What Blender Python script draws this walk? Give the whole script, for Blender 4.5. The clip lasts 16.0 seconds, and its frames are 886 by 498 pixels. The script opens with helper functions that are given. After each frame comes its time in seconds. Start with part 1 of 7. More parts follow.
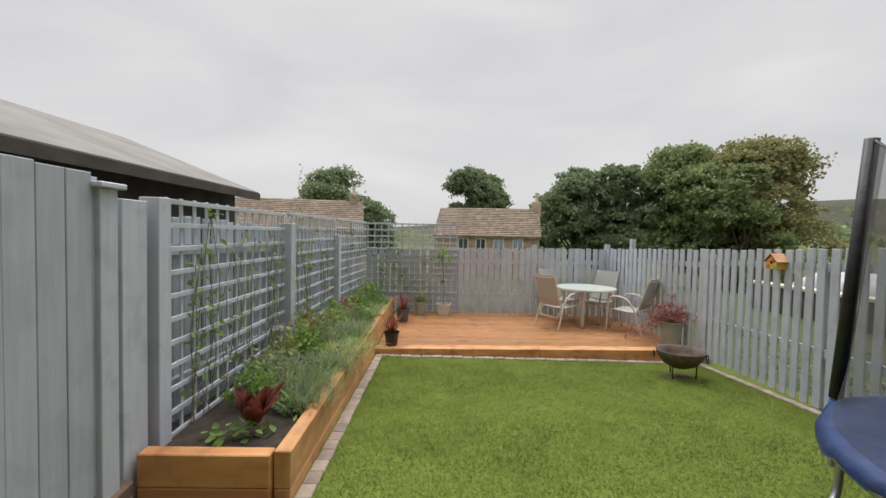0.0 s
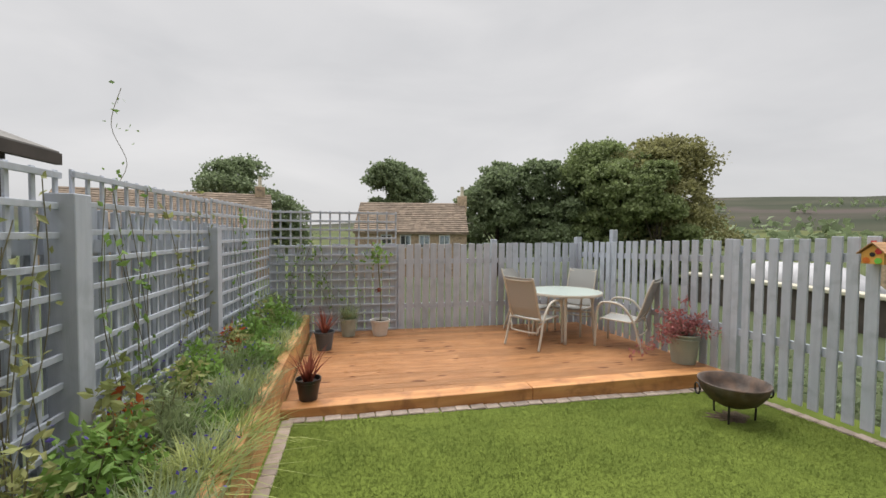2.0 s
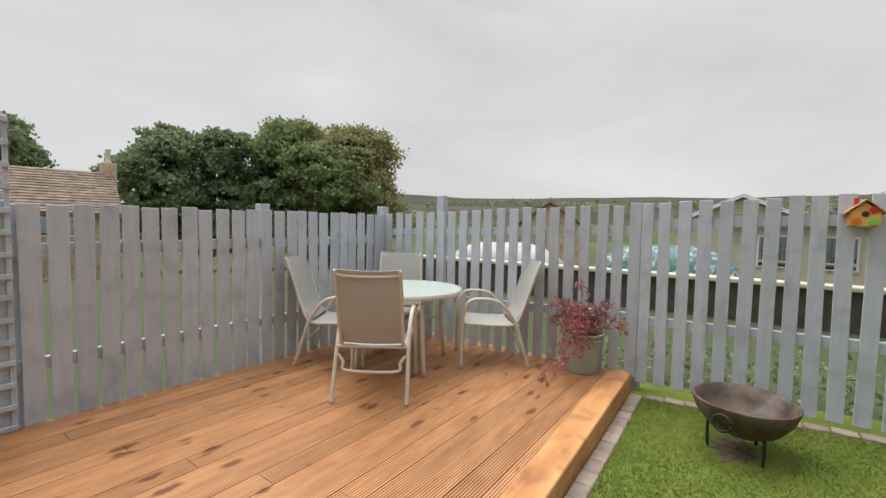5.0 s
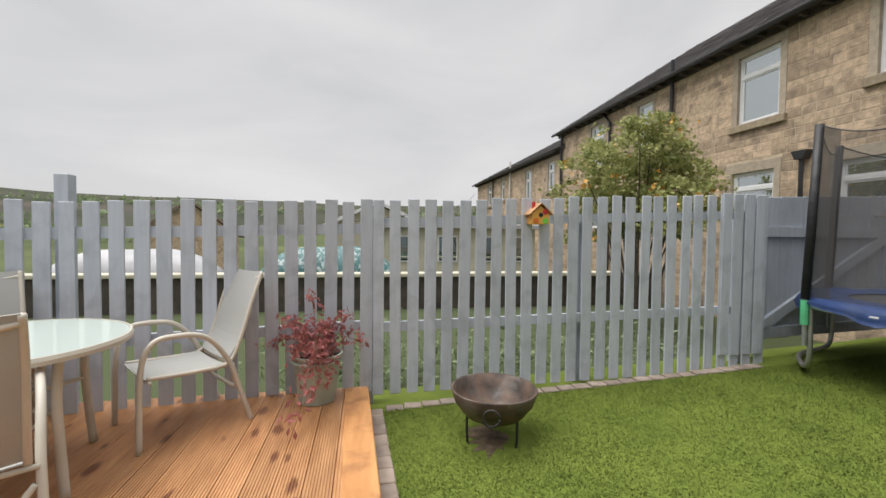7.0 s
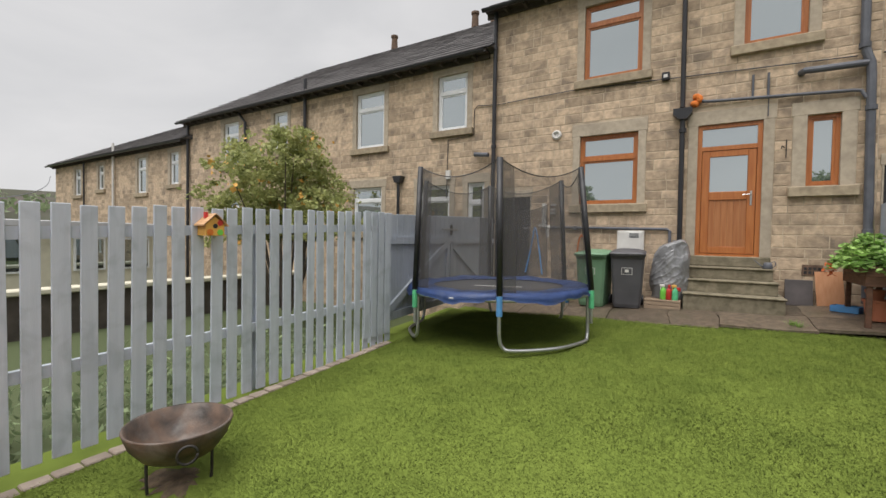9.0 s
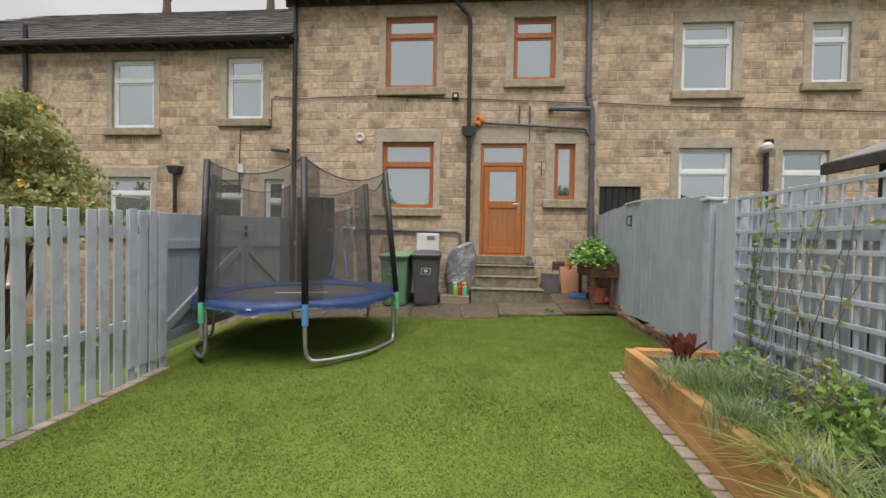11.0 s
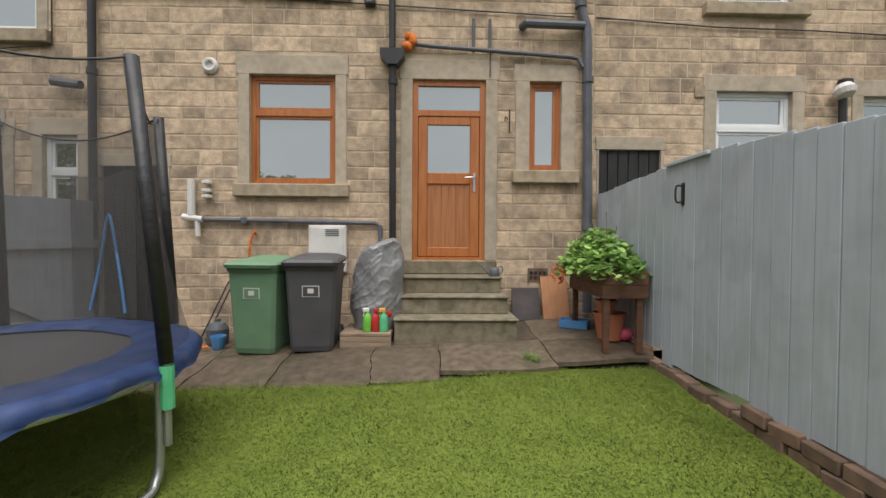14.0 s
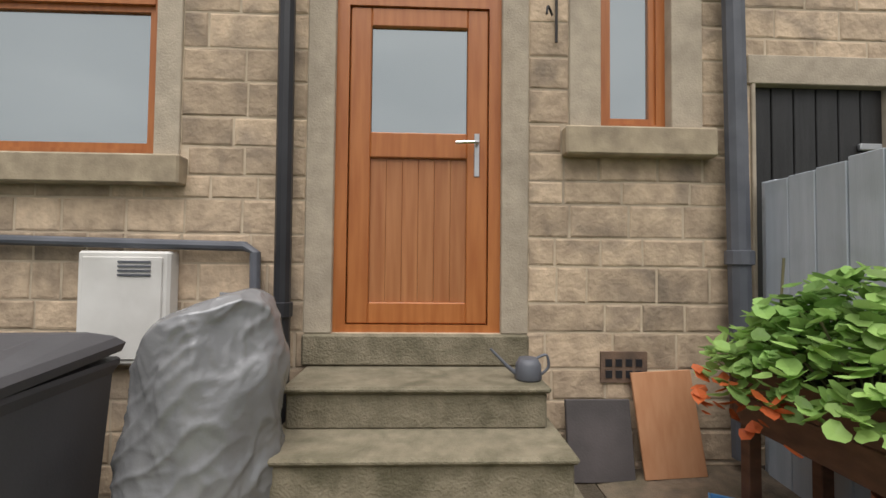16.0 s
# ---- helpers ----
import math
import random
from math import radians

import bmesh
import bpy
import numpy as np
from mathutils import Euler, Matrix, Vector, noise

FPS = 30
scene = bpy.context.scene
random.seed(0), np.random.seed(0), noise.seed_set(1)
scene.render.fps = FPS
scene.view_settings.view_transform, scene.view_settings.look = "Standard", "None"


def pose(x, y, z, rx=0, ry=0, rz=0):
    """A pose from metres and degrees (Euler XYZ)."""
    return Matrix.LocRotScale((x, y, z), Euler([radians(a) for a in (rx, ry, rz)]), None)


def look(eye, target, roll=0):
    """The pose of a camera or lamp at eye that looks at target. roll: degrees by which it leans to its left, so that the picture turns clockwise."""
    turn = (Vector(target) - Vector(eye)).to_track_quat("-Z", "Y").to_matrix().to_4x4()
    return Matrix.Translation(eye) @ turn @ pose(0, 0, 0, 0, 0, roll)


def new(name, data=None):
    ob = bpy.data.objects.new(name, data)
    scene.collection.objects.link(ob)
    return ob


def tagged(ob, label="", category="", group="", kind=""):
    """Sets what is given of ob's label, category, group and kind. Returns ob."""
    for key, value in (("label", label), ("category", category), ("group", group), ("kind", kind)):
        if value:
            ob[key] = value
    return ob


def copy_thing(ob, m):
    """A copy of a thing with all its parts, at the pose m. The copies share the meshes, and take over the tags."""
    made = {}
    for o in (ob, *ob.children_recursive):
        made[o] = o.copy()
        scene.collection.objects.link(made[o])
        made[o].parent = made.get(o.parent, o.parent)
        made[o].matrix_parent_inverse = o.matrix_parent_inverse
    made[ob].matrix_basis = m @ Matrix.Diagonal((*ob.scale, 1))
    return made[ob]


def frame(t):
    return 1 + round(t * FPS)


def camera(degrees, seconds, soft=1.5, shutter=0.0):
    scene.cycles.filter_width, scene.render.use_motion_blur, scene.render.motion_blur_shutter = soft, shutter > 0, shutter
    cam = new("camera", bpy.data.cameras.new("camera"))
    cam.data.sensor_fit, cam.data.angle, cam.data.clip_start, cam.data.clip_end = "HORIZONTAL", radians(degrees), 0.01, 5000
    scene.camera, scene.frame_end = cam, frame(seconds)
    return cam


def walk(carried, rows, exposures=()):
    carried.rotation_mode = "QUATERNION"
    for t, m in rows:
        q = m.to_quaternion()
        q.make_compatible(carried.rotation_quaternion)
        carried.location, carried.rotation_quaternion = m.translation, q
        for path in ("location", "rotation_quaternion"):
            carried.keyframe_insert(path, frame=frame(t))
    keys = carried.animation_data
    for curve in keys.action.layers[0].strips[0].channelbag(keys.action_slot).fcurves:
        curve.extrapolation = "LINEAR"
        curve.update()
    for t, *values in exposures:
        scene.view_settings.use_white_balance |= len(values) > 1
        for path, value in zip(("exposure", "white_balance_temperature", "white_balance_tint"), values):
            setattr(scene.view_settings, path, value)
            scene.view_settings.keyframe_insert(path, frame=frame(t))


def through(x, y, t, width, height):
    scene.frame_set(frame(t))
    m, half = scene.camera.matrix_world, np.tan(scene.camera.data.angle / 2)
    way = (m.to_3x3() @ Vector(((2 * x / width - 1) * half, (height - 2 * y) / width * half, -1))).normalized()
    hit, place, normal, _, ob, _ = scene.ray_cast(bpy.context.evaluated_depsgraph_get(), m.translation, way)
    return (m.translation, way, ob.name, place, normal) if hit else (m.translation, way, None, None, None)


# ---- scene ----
cam = camera(92.9, 16.0)
# seconds, eye, target, roll
PATH = [
    (0, (-0.18, 1.789, 1.307), (-0.141, 3.788, 1.234), 1.2),
    (0.5, (-0.242, 2.305, 1.291), (-0.109, 4.299, 1.21), 0.7),
    (1, (-0.324, 2.865, 1.308), (-0.114, 4.852, 1.22), 0.7),
    (1.5, (-0.359, 3.424, 1.269), (-0.053, 5.398, 1.179), 0.6),
    (2, (-0.399, 3.983, 1.207), (0.023, 5.936, 1.127), 0.5),
    (2.5, (-0.435, 4.543, 1.143), (0.133, 6.459, 1.069), 0.3),
    (3, (-0.403, 5.058, 1.051), (0.326, 6.92, 0.984), -0.1),
    (3.2, (-0.382, 5.249, 1.035), (0.407, 7.085, 0.968), -0.4),
    (5.3, (-0.153, 7.433, 0.907), (1.577, 8.431, 0.804), 1.0),
    (5.5, (-0.075, 7.547, 0.898), (1.717, 8.43, 0.802), 0.7),
    (6, (0.08, 7.823, 0.862), (2.014, 8.325, 0.787), 0.8),
    (6.5, (0.238, 7.941, 0.855), (2.234, 8.039, 0.786), 0.7),
    (7, (0.354, 8.04, 0.878), (2.318, 7.67, 0.811), 0.7),
    (7.5, (0.446, 8.138, 0.886), (2.285, 7.355, 0.826), 0.9),
    (8, (0.458, 8.272, 0.923), (2.06, 7.075, 0.864), 0.9),
    (8.5, (0.396, 8.392, 0.955), (1.723, 6.897, 0.902), 0.9),
    (9, (0.387, 8.511, 0.991), (1.425, 6.802, 0.94), 1.0),
    (9.5, (0.396, 8.612, 1.011), (1.18, 6.773, 0.966), 0.9),
    (10, (0.383, 8.694, 1.019), (0.935, 6.772, 0.977), 0.7),
    (10.2, (0.458, 8.691, 1.032), (0.904, 6.742, 0.99), 0.7),
    (12.3, (0.47, 7.516, 1.058), (0.513, 5.517, 1.014), 0.7),
    (12.5, (0.446, 7.329, 1.056), (0.479, 5.33, 0.998), 0.4),
    (13, (0.35, 6.675, 0.968), (0.349, 4.676, 0.908), 0.5),
    (13.5, (0.276, 5.969, 0.997), (0.252, 3.969, 0.945), 0.4),
    (14, (0.172, 5.224, 1.004), (0.131, 3.225, 0.968), 0.4),
    (14.5, (0.08, 4.486, 1.067), (0.039, 2.486, 1.034), 0.4),
    (15, (0.001, 3.733, 1.089), (-0.049, 1.734, 1.075), 0.6),
    (15.5, (-0.05, 2.973, 1.156), (-0.094, 0.973, 1.153), 0.6),
    (16, (-0.061, 2.262, 1.151), (-0.129, 0.264, 1.213), 0.6),
]
walk(cam, [(t, look(eye, target, roll)) for t, eye, target, roll in PATH], [(0, 0.12), (16, 0.12)])

# ---- light ----
world = bpy.data.worlds.new("overcast_sky")
scene.world = world
world.use_nodes = True
wn, wl = world.node_tree.nodes, world.node_tree.links
wn.clear()
sky = wn.new("ShaderNodeTexSky")
sky.sky_type, sky.sun_disc = "NISHITA", False
sky.sun_elevation, sky.sun_rotation = radians(66), radians(4)
bg_sky = wn.new("ShaderNodeBackground")
bg_sky.inputs["Strength"].default_value = 0.06
wl.new(sky.outputs[0], bg_sky.inputs["Color"])
wco = wn.new("ShaderNodeTexCoord")
wmap = wn.new("ShaderNodeMapping")
wmap.inputs["Scale"].default_value = (1.0, 1.0, 3.2)
wnoise = wn.new("ShaderNodeTexNoise")
wnoise.inputs["Scale"].default_value, wnoise.inputs["Detail"].default_value = 1.9, 5.0
wnoise.inputs["Roughness"].default_value, wnoise.inputs["Distortion"].default_value = 0.5, 0.5
wramp = wn.new("ShaderNodeValToRGB")
wramp.color_ramp.elements[0].position, wramp.color_ramp.elements[0].color = 0.25, (0.585, 0.585, 0.595, 1)
wramp.color_ramp.elements[1].position, wramp.color_ramp.elements[1].color = 0.75, (0.76, 0.748, 0.748, 1)
wl.new(wco.outputs["Generated"], wmap.inputs["Vector"])
wl.new(wmap.outputs[0], wnoise.inputs["Vector"])
wl.new(wnoise.outputs[0], wramp.inputs[0])
bg_cloud = wn.new("ShaderNodeBackground")
wsep = wn.new("ShaderNodeSeparateXYZ")
wl.new(wco.outputs["Generated"], wsep.inputs[0])
wzen = wn.new("ShaderNodeMapRange")
wzen.interpolation_type = "SMOOTHSTEP"
wzen.inputs["From Min"].default_value, wzen.inputs["From Max"].default_value = 0.5, 1.0
wzen.inputs["To Min"].default_value, wzen.inputs["To Max"].default_value = 1.0, 2.35
wl.new(wsep.outputs["Z"], wzen.inputs["Value"])
wl.new(wzen.outputs[0], bg_cloud.inputs["Strength"])
wl.new(wramp.outputs[0], bg_cloud.inputs["Color"])
wadd = wn.new("ShaderNodeMixShader")
wadd.inputs[0].default_value = 0.93
wout = wn.new("ShaderNodeOutputWorld")
wl.new(bg_sky.outputs[0], wadd.inputs[1])
wl.new(bg_cloud.outputs[0], wadd.inputs[2])
wl.new(wadd.outputs[0], wout.inputs["Surface"])

sun_data = bpy.data.lights.new("sun", "SUN")
sun_data.energy, sun_data.angle, sun_data.color = 3.0, radians(60), (1.0, 0.97, 0.93)
sun = new("sun", sun_data)
sun.matrix_world = look((0.8, 12.5, 20), (0, 4, 0))


# ---- materials ----
def material(name, base, dark=None, knots=None, scale=6.0, rough=0.8, bump=0.3, stretch=(1, 1, 1), fine=90.0, metal=0.0, vary=0.12, stain=None, stain_scale=1.3, stain_amount=0.5, coat=0.0, spec=0.5):
    """Two-scale noise between a base and a dark colour, a shape-wise stain, and fine bump."""
    m = bpy.data.materials.new(name)
    m.use_nodes = True
    n, l = m.node_tree.nodes, m.node_tree.links
    b = n["Principled BSDF"]
    dark = dark or tuple(c * 0.7 for c in base)
    co = n.new("ShaderNodeNewGeometry")
    mp = n.new("ShaderNodeMapping")
    mp.inputs["Scale"].default_value = stretch
    l.new(co.outputs["Position"], mp.inputs["Vector"])
    n1 = n.new("ShaderNodeTexNoise")
    n1.inputs["Scale"].default_value, n1.inputs["Detail"].default_value = scale, 6.0
    l.new(mp.outputs[0], n1.inputs["Vector"])
    n2 = n.new("ShaderNodeTexNoise")
    n2.inputs["Scale"].default_value, n2.inputs["Detail"].default_value = fine, 3.0
    l.new(mp.outputs[0], n2.inputs["Vector"])
    ramp = n.new("ShaderNodeValToRGB")
    ramp.color_ramp.elements[0].position, ramp.color_ramp.elements[0].color = 0.3, (*dark, 1)
    ramp.color_ramp.elements[1].position, ramp.color_ramp.elements[1].color = 0.68, (*base, 1)
    l.new(n1.outputs[0], ramp.inputs[0])
    col = ramp.outputs[0]
    if stain:
        n3 = n.new("ShaderNodeTexNoise")
        n3.inputs["Scale"].default_value, n3.inputs["Detail"].default_value, n3.inputs["Distortion"].default_value = stain_scale, 8.0, 0.6
        l.new(co.outputs["Position"], n3.inputs["Vector"])
        r3 = n.new("ShaderNodeValToRGB")
        r3.color_ramp.elements[0].position, r3.color_ramp.elements[1].position = (0.5, 0.68)
        r3.color_ramp.elements[1].color = (stain_amount, stain_amount, stain_amount, 1)
        if knots:
            # long dark knots: a stretched cell pattern, kept only in some cells
            kd = n.new("ShaderNodeTexNoise")
            kd.inputs["Scale"].default_value, kd.inputs["Detail"].default_value = 14.0, 3.0
            l.new(co.outputs["Position"], kd.inputs["Vector"])
            wob = n.new("ShaderNodeMixRGB")
            wob.inputs[0].default_value = 0.045
            l.new(co.outputs["Position"], wob.inputs[1])
            l.new(kd.outputs[1], wob.inputs[2])
            km = n.new("ShaderNodeMapping")
            km.inputs["Scale"].default_value = (3.3, 8.5, 3.0)
            l.new(wob.outputs[0], km.inputs["Vector"])
            vo = n.new("ShaderNodeTexVoronoi")
            vo.voronoi_dimensions = "2D"
            vo.inputs["Scale"].default_value = 1.0
            l.new(km.outputs[0], vo.inputs["Vector"])
            ks = n.new("ShaderNodeSeparateXYZ")
            l.new(vo.outputs["Color"], ks.inputs[0])
            size = n.new("ShaderNodeMapRange")
            size.inputs["From Min"].default_value, size.inputs["From Max"].default_value = 0.35, 1.0
            size.inputs["To Min"].default_value, size.inputs["To Max"].default_value = -0.12, knots
            l.new(ks.outputs[0], size.inputs["Value"])
            sub = n.new("ShaderNodeMath")
            sub.operation = "SUBTRACT"
            l.new(size.outputs[0], sub.inputs[0])
            l.new(vo.outputs["Distance"], sub.inputs[1])
            r3.color_ramp.elements[0].position, r3.color_ramp.elements[1].position = 0.0, 0.13
            l.new(sub.outputs[0], r3.inputs[0])
        else:
            l.new(n3.outputs[0], r3.inputs[0])
        mx = n.new("ShaderNodeMixRGB")
        l.new(r3.outputs[0], mx.inputs[0])
        l.new(col, mx.inputs[1])
        mx.inputs[2].default_value = (*stain, 1)
        col = mx.outputs[0]
    if vary:
        info, geo = n.new("ShaderNodeObjectInfo"), n.new("ShaderNodeNewGeometry")
        add = n.new("ShaderNodeMath")
        add.operation = "ADD"
        l.new(info.outputs["Random"], add.inputs[0])
        l.new(geo.outputs["Random Per Island"], add.inputs[1])
        fr = n.new("ShaderNodeMath")
        fr.operation = "FRACT"
        l.new(add.outputs[0], fr.inputs[0])
        mr = n.new("ShaderNodeMapRange")
        mr.inputs["To Min"].default_value, mr.inputs["To Max"].default_value = 1 - vary, 1 + vary
        l.new(fr.outputs[0], mr.inputs["Value"])
        hs = n.new("ShaderNodeHueSaturation")
        l.new(mr.outputs[0], hs.inputs["Value"])
        l.new(col, hs.inputs["Color"])
        col = hs.outputs[0]
    l.new(col, b.inputs["Base Color"])
    b.inputs["Roughness"].default_value, b.inputs["Metallic"].default_value = rough, metal
    b.inputs["Specular IOR Level"].default_value = spec
    b.inputs["Coat Weight"].default_value = coat
    if bump:
        bp = n.new("ShaderNodeBump")
        bp.inputs["Strength"].default_value, bp.inputs["Distance"].default_value = bump, 0.005
        mixh = n.new("ShaderNodeMath")
        mixh.operation = "ADD"
        l.new(n1.outputs[0], mixh.inputs[0])
        l.new(n2.outputs[0], mixh.inputs[1])
        l.new(mixh.outputs[0], bp.inputs["Height"])
        l.new(bp.outputs[0], b.inputs["Normal"])
    return m


def leafy(name, base, dark, vary=0.3, rough=0.55, through=0.38):
    """Leaves: varied leaf by leaf, letting a little light through."""
    m = material(name, base, dark, scale=3.0, rough=rough, bump=0.0, vary=vary, fine=40.0, spec=0.3)
    n, l = m.node_tree.nodes, m.node_tree.links
    b, out = n["Principled BSDF"], n["Material Output"]
    tr = n.new("ShaderNodeBsdfTranslucent")
    src = b.inputs["Base Color"].links[0].from_socket
    l.new(src, tr.inputs["Color"])
    mix = n.new("ShaderNodeMixShader")
    mix.inputs[0].default_value = through
    l.new(b.outputs[0], mix.inputs[1])
    l.new(tr.outputs[0], mix.inputs[2])
    l.new(mix.outputs[0], out.inputs["Surface"])
    return m


def glazing(name, tint, body, mirror):
    """A window pane that mirrors the sky over a dim room."""
    m = bpy.data.materials.new(name)
    m.use_nodes = True
    n, l = m.node_tree.nodes, m.node_tree.links
    b, out = n["Principled BSDF"], n["Material Output"]
    b.inputs["Base Color"].default_value = (*body, 1)
    b.inputs["Roughness"].default_value = 0.3
    g = n.new("ShaderNodeBsdfGlossy")
    g.inputs["Color"].default_value, g.inputs["Roughness"].default_value = (*tint, 1), 0.015
    mix = n.new("ShaderNodeMixShader")
    mix.inputs[0].default_value = mirror
    l.new(b.outputs[0], mix.inputs[1])
    l.new(g.outputs[0], mix.inputs[2])
    l.new(mix.outputs[0], out.inputs["Surface"])
    return m


def see_through(name, colour, solid, rough=0.7):
    """A net or tinted sheet: partly solid, partly clear."""
    m = bpy.data.materials.new(name)
    m.use_nodes = True
    n, l = m.node_tree.nodes, m.node_tree.links
    b, out = n["Principled BSDF"], n["Material Output"]
    b.inputs["Base Color"].default_value, b.inputs["Roughness"].default_value = (*colour, 1), rough
    t = n.new("ShaderNodeBsdfTransparent")
    mix = n.new("ShaderNodeMixShader")
    mix.inputs[0].default_value = solid
    l.new(t.outputs[0], mix.inputs[1])
    l.new(b.outputs[0], mix.inputs[2])
    l.new(mix.outputs[0], out.inputs["Surface"])
    return m


STONE = material("sandstone", (0.57, 0.435, 0.305), (0.36, 0.27, 0.19), scale=11, rough=0.92, bump=1.2, fine=38, vary=0.25, stain=(0.12, 0.10, 0.085), stain_scale=3.0, stain_amount=0.55)
MORTAR = material("lime_mortar", (0.59, 0.485, 0.36), (0.45, 0.36, 0.26), scale=8, rough=0.95, bump=0.4, vary=0, stain=(0.12, 0.10, 0.08), stain_scale=0.9, stain_amount=0.5)
DRESSED = material("dressed_stone", (0.46, 0.388, 0.30), (0.36, 0.303, 0.232), scale=11, rough=0.9, bump=0.6, vary=0.08, stain=(0.15, 0.125, 0.10), stain_scale=2.6, stain_amount=0.28)
SILL = material("sill_stone", (0.40, 0.325, 0.225), (0.25, 0.20, 0.14), scale=10, rough=0.9, bump=0.3, vary=0.1)
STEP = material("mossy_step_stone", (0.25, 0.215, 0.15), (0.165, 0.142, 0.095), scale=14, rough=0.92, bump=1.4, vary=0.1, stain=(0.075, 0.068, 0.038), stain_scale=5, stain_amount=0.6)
FLAG = material("worn_flagstone", (0.165, 0.125, 0.088), (0.078, 0.060, 0.043), scale=13, rough=0.5, bump=1.3, vary=0.28, stain=(0.075, 0.068, 0.038), stain_scale=2.4, stain_amount=0.6)
SLATE = material("slate_roof", (0.115, 0.105, 0.105), (0.065, 0.06, 0.06), scale=3, rough=0.75, bump=0.3, vary=0.22)
STONE_ROOF = material("stone_slate_roof", (0.27, 0.21, 0.155), (0.16, 0.12, 0.09), scale=3, rough=0.9, bump=0.3, vary=0.2)
PAINT = material("grey_blue_fence_paint", (0.505, 0.54, 0.605), (0.44, 0.475, 0.535), scale=4, rough=0.62, bump=0.22, stretch=(8, 8, 0.7), fine=30, vary=0.06, stain=(0.28, 0.31, 0.34), stain_scale=5, stain_amount=0.45)
PAINT_DARK = material("grey_panel_paint", (0.42, 0.455, 0.51), (0.36, 0.395, 0.445), scale=4, rough=0.62, bump=0.25, stretch=(8, 8, 0.6), fine=30, vary=0.05, stain=(0.26, 0.29, 0.305), stain_scale=3, stain_amount=0.4)
DECK = material("oiled_deck_pine", (0.54, 0.29, 0.135), (0.39, 0.19, 0.08), scale=2.5, rough=0.42, bump=0.2, stretch=(1.6, 9, 9), fine=30, vary=0.16, stain=(0.15, 0.05, 0.02), stain_scale=3.2, stain_amount=0.85, knots=0.30)
SLEEPER = material("new_timber_sleeper", (0.60, 0.335, 0.14), (0.45, 0.21, 0.075), scale=2.5, rough=0.6, bump=0.2, stretch=(5, 0.8, 5), fine=30, vary=0.1, stain=(0.20, 0.085, 0.035), stain_scale=5, stain_amount=0.5)
SLEEPER_X = material("new_timber_sleeper_crosswise", (0.58, 0.30, 0.115), (0.42, 0.18, 0.06), scale=2.5, rough=0.55, bump=0.2, stretch=(0.8, 5, 5), fine=30, vary=0.1, stain=(0.18, 0.07, 0.03), stain_scale=5, stain_amount=0.55)
PAVER = material("tumbled_paver", (0.36, 0.295, 0.245), (0.24, 0.19, 0.155), scale=9, rough=0.9, bump=0.4, vary=0.2)
BRICK = material("old_red_brick", (0.20, 0.125, 0.085), (0.11, 0.075, 0.055), scale=9, rough=0.92, bump=0.5, vary=0.25)
DRY_SOIL = material("dry_soil", (0.15, 0.105, 0.065), (0.075, 0.055, 0.035), scale=20, rough=0.95, bump=0.9, vary=0)
SOIL = material("garden_soil", (0.055, 0.04, 0.03), (0.022, 0.017, 0.013), scale=14, rough=0.95, bump=0.9, vary=0)
TURF = material("lawn_turf", (0.150, 0.196, 0.037), (0.108, 0.145, 0.027), scale=3.5, spec=0.1, rough=0.9, bump=0.0, fine=70, vary=0, stain=(0.155, 0.195, 0.040), stain_scale=0.9, stain_amount=0.5)
LAND = material("far_meadow", spec=0.05, base=(0.11, 0.13, 0.06), dark=(0.065, 0.08, 0.045), scale=0.02, rough=0.95, bump=0, fine=0.2, vary=0, stain=(0.22, 0.23, 0.09), stain_scale=0.008, stain_amount=0.8)
MOOR = material("far_moorland", spec=0.05, base=(0.085, 0.085, 0.062), dark=(0.052, 0.06, 0.042), scale=0.012, rough=0.95, bump=0, fine=0.2, vary=0, stain=(0.13, 0.10, 0.10), stain_scale=0.006, stain_amount=0.85)
OAK = material("golden_oak_frame", (0.45, 0.165, 0.05), (0.34, 0.105, 0.028), scale=3, rough=0.38, bump=0.1, stretch=(9, 9, 0.8), fine=25, vary=0.03)
OAK_PANEL = material("golden_oak_panel", (0.43, 0.185, 0.075), (0.30, 0.105, 0.036), scale=2.2, rough=0.42, bump=0.1, stretch=(12, 12, 0.7), fine=25, vary=0.03)
UPVC = material("white_upvc", (0.80, 0.81, 0.82), (0.70, 0.71, 0.72), scale=2, rough=0.4, bump=0, vary=0.02)
PIPE_BLACK = material("black_drainpipe", (0.028, 0.028, 0.032), (0.017, 0.017, 0.02), scale=5, rough=0.35, bump=0.05, vary=0.05)
PIPE_GREY = material("grey_drainpipe", (0.115, 0.12, 0.14), (0.07, 0.075, 0.09), scale=5, rough=0.5, bump=0.1, vary=0.05)
WHITE = material("weathered_white_plastic", (0.72, 0.70, 0.67), (0.58, 0.56, 0.53), scale=4, rough=0.5, bump=0.05, vary=0.03)
BLACK_DOOR = material("black_painted_boards", (0.024, 0.023, 0.023), (0.012, 0.012, 0.012), scale=4, rough=0.4, bump=0.3, stretch=(9, 9, 0.8), vary=0.1)
CHROME = material("brushed_steel", (0.62, 0.62, 0.62), (0.5, 0.5, 0.5), scale=8, rough=0.28, bump=0, metal=1.0, vary=0)
GALV = material("galvanised_tube", (0.50, 0.51, 0.52), (0.38, 0.39, 0.40), scale=8, rough=0.4, bump=0.05, metal=0.8, vary=0)
CREAM = material("cream_metal_tube", (0.60, 0.56, 0.48), (0.52, 0.48, 0.41), scale=5, rough=0.4, bump=0, vary=0)
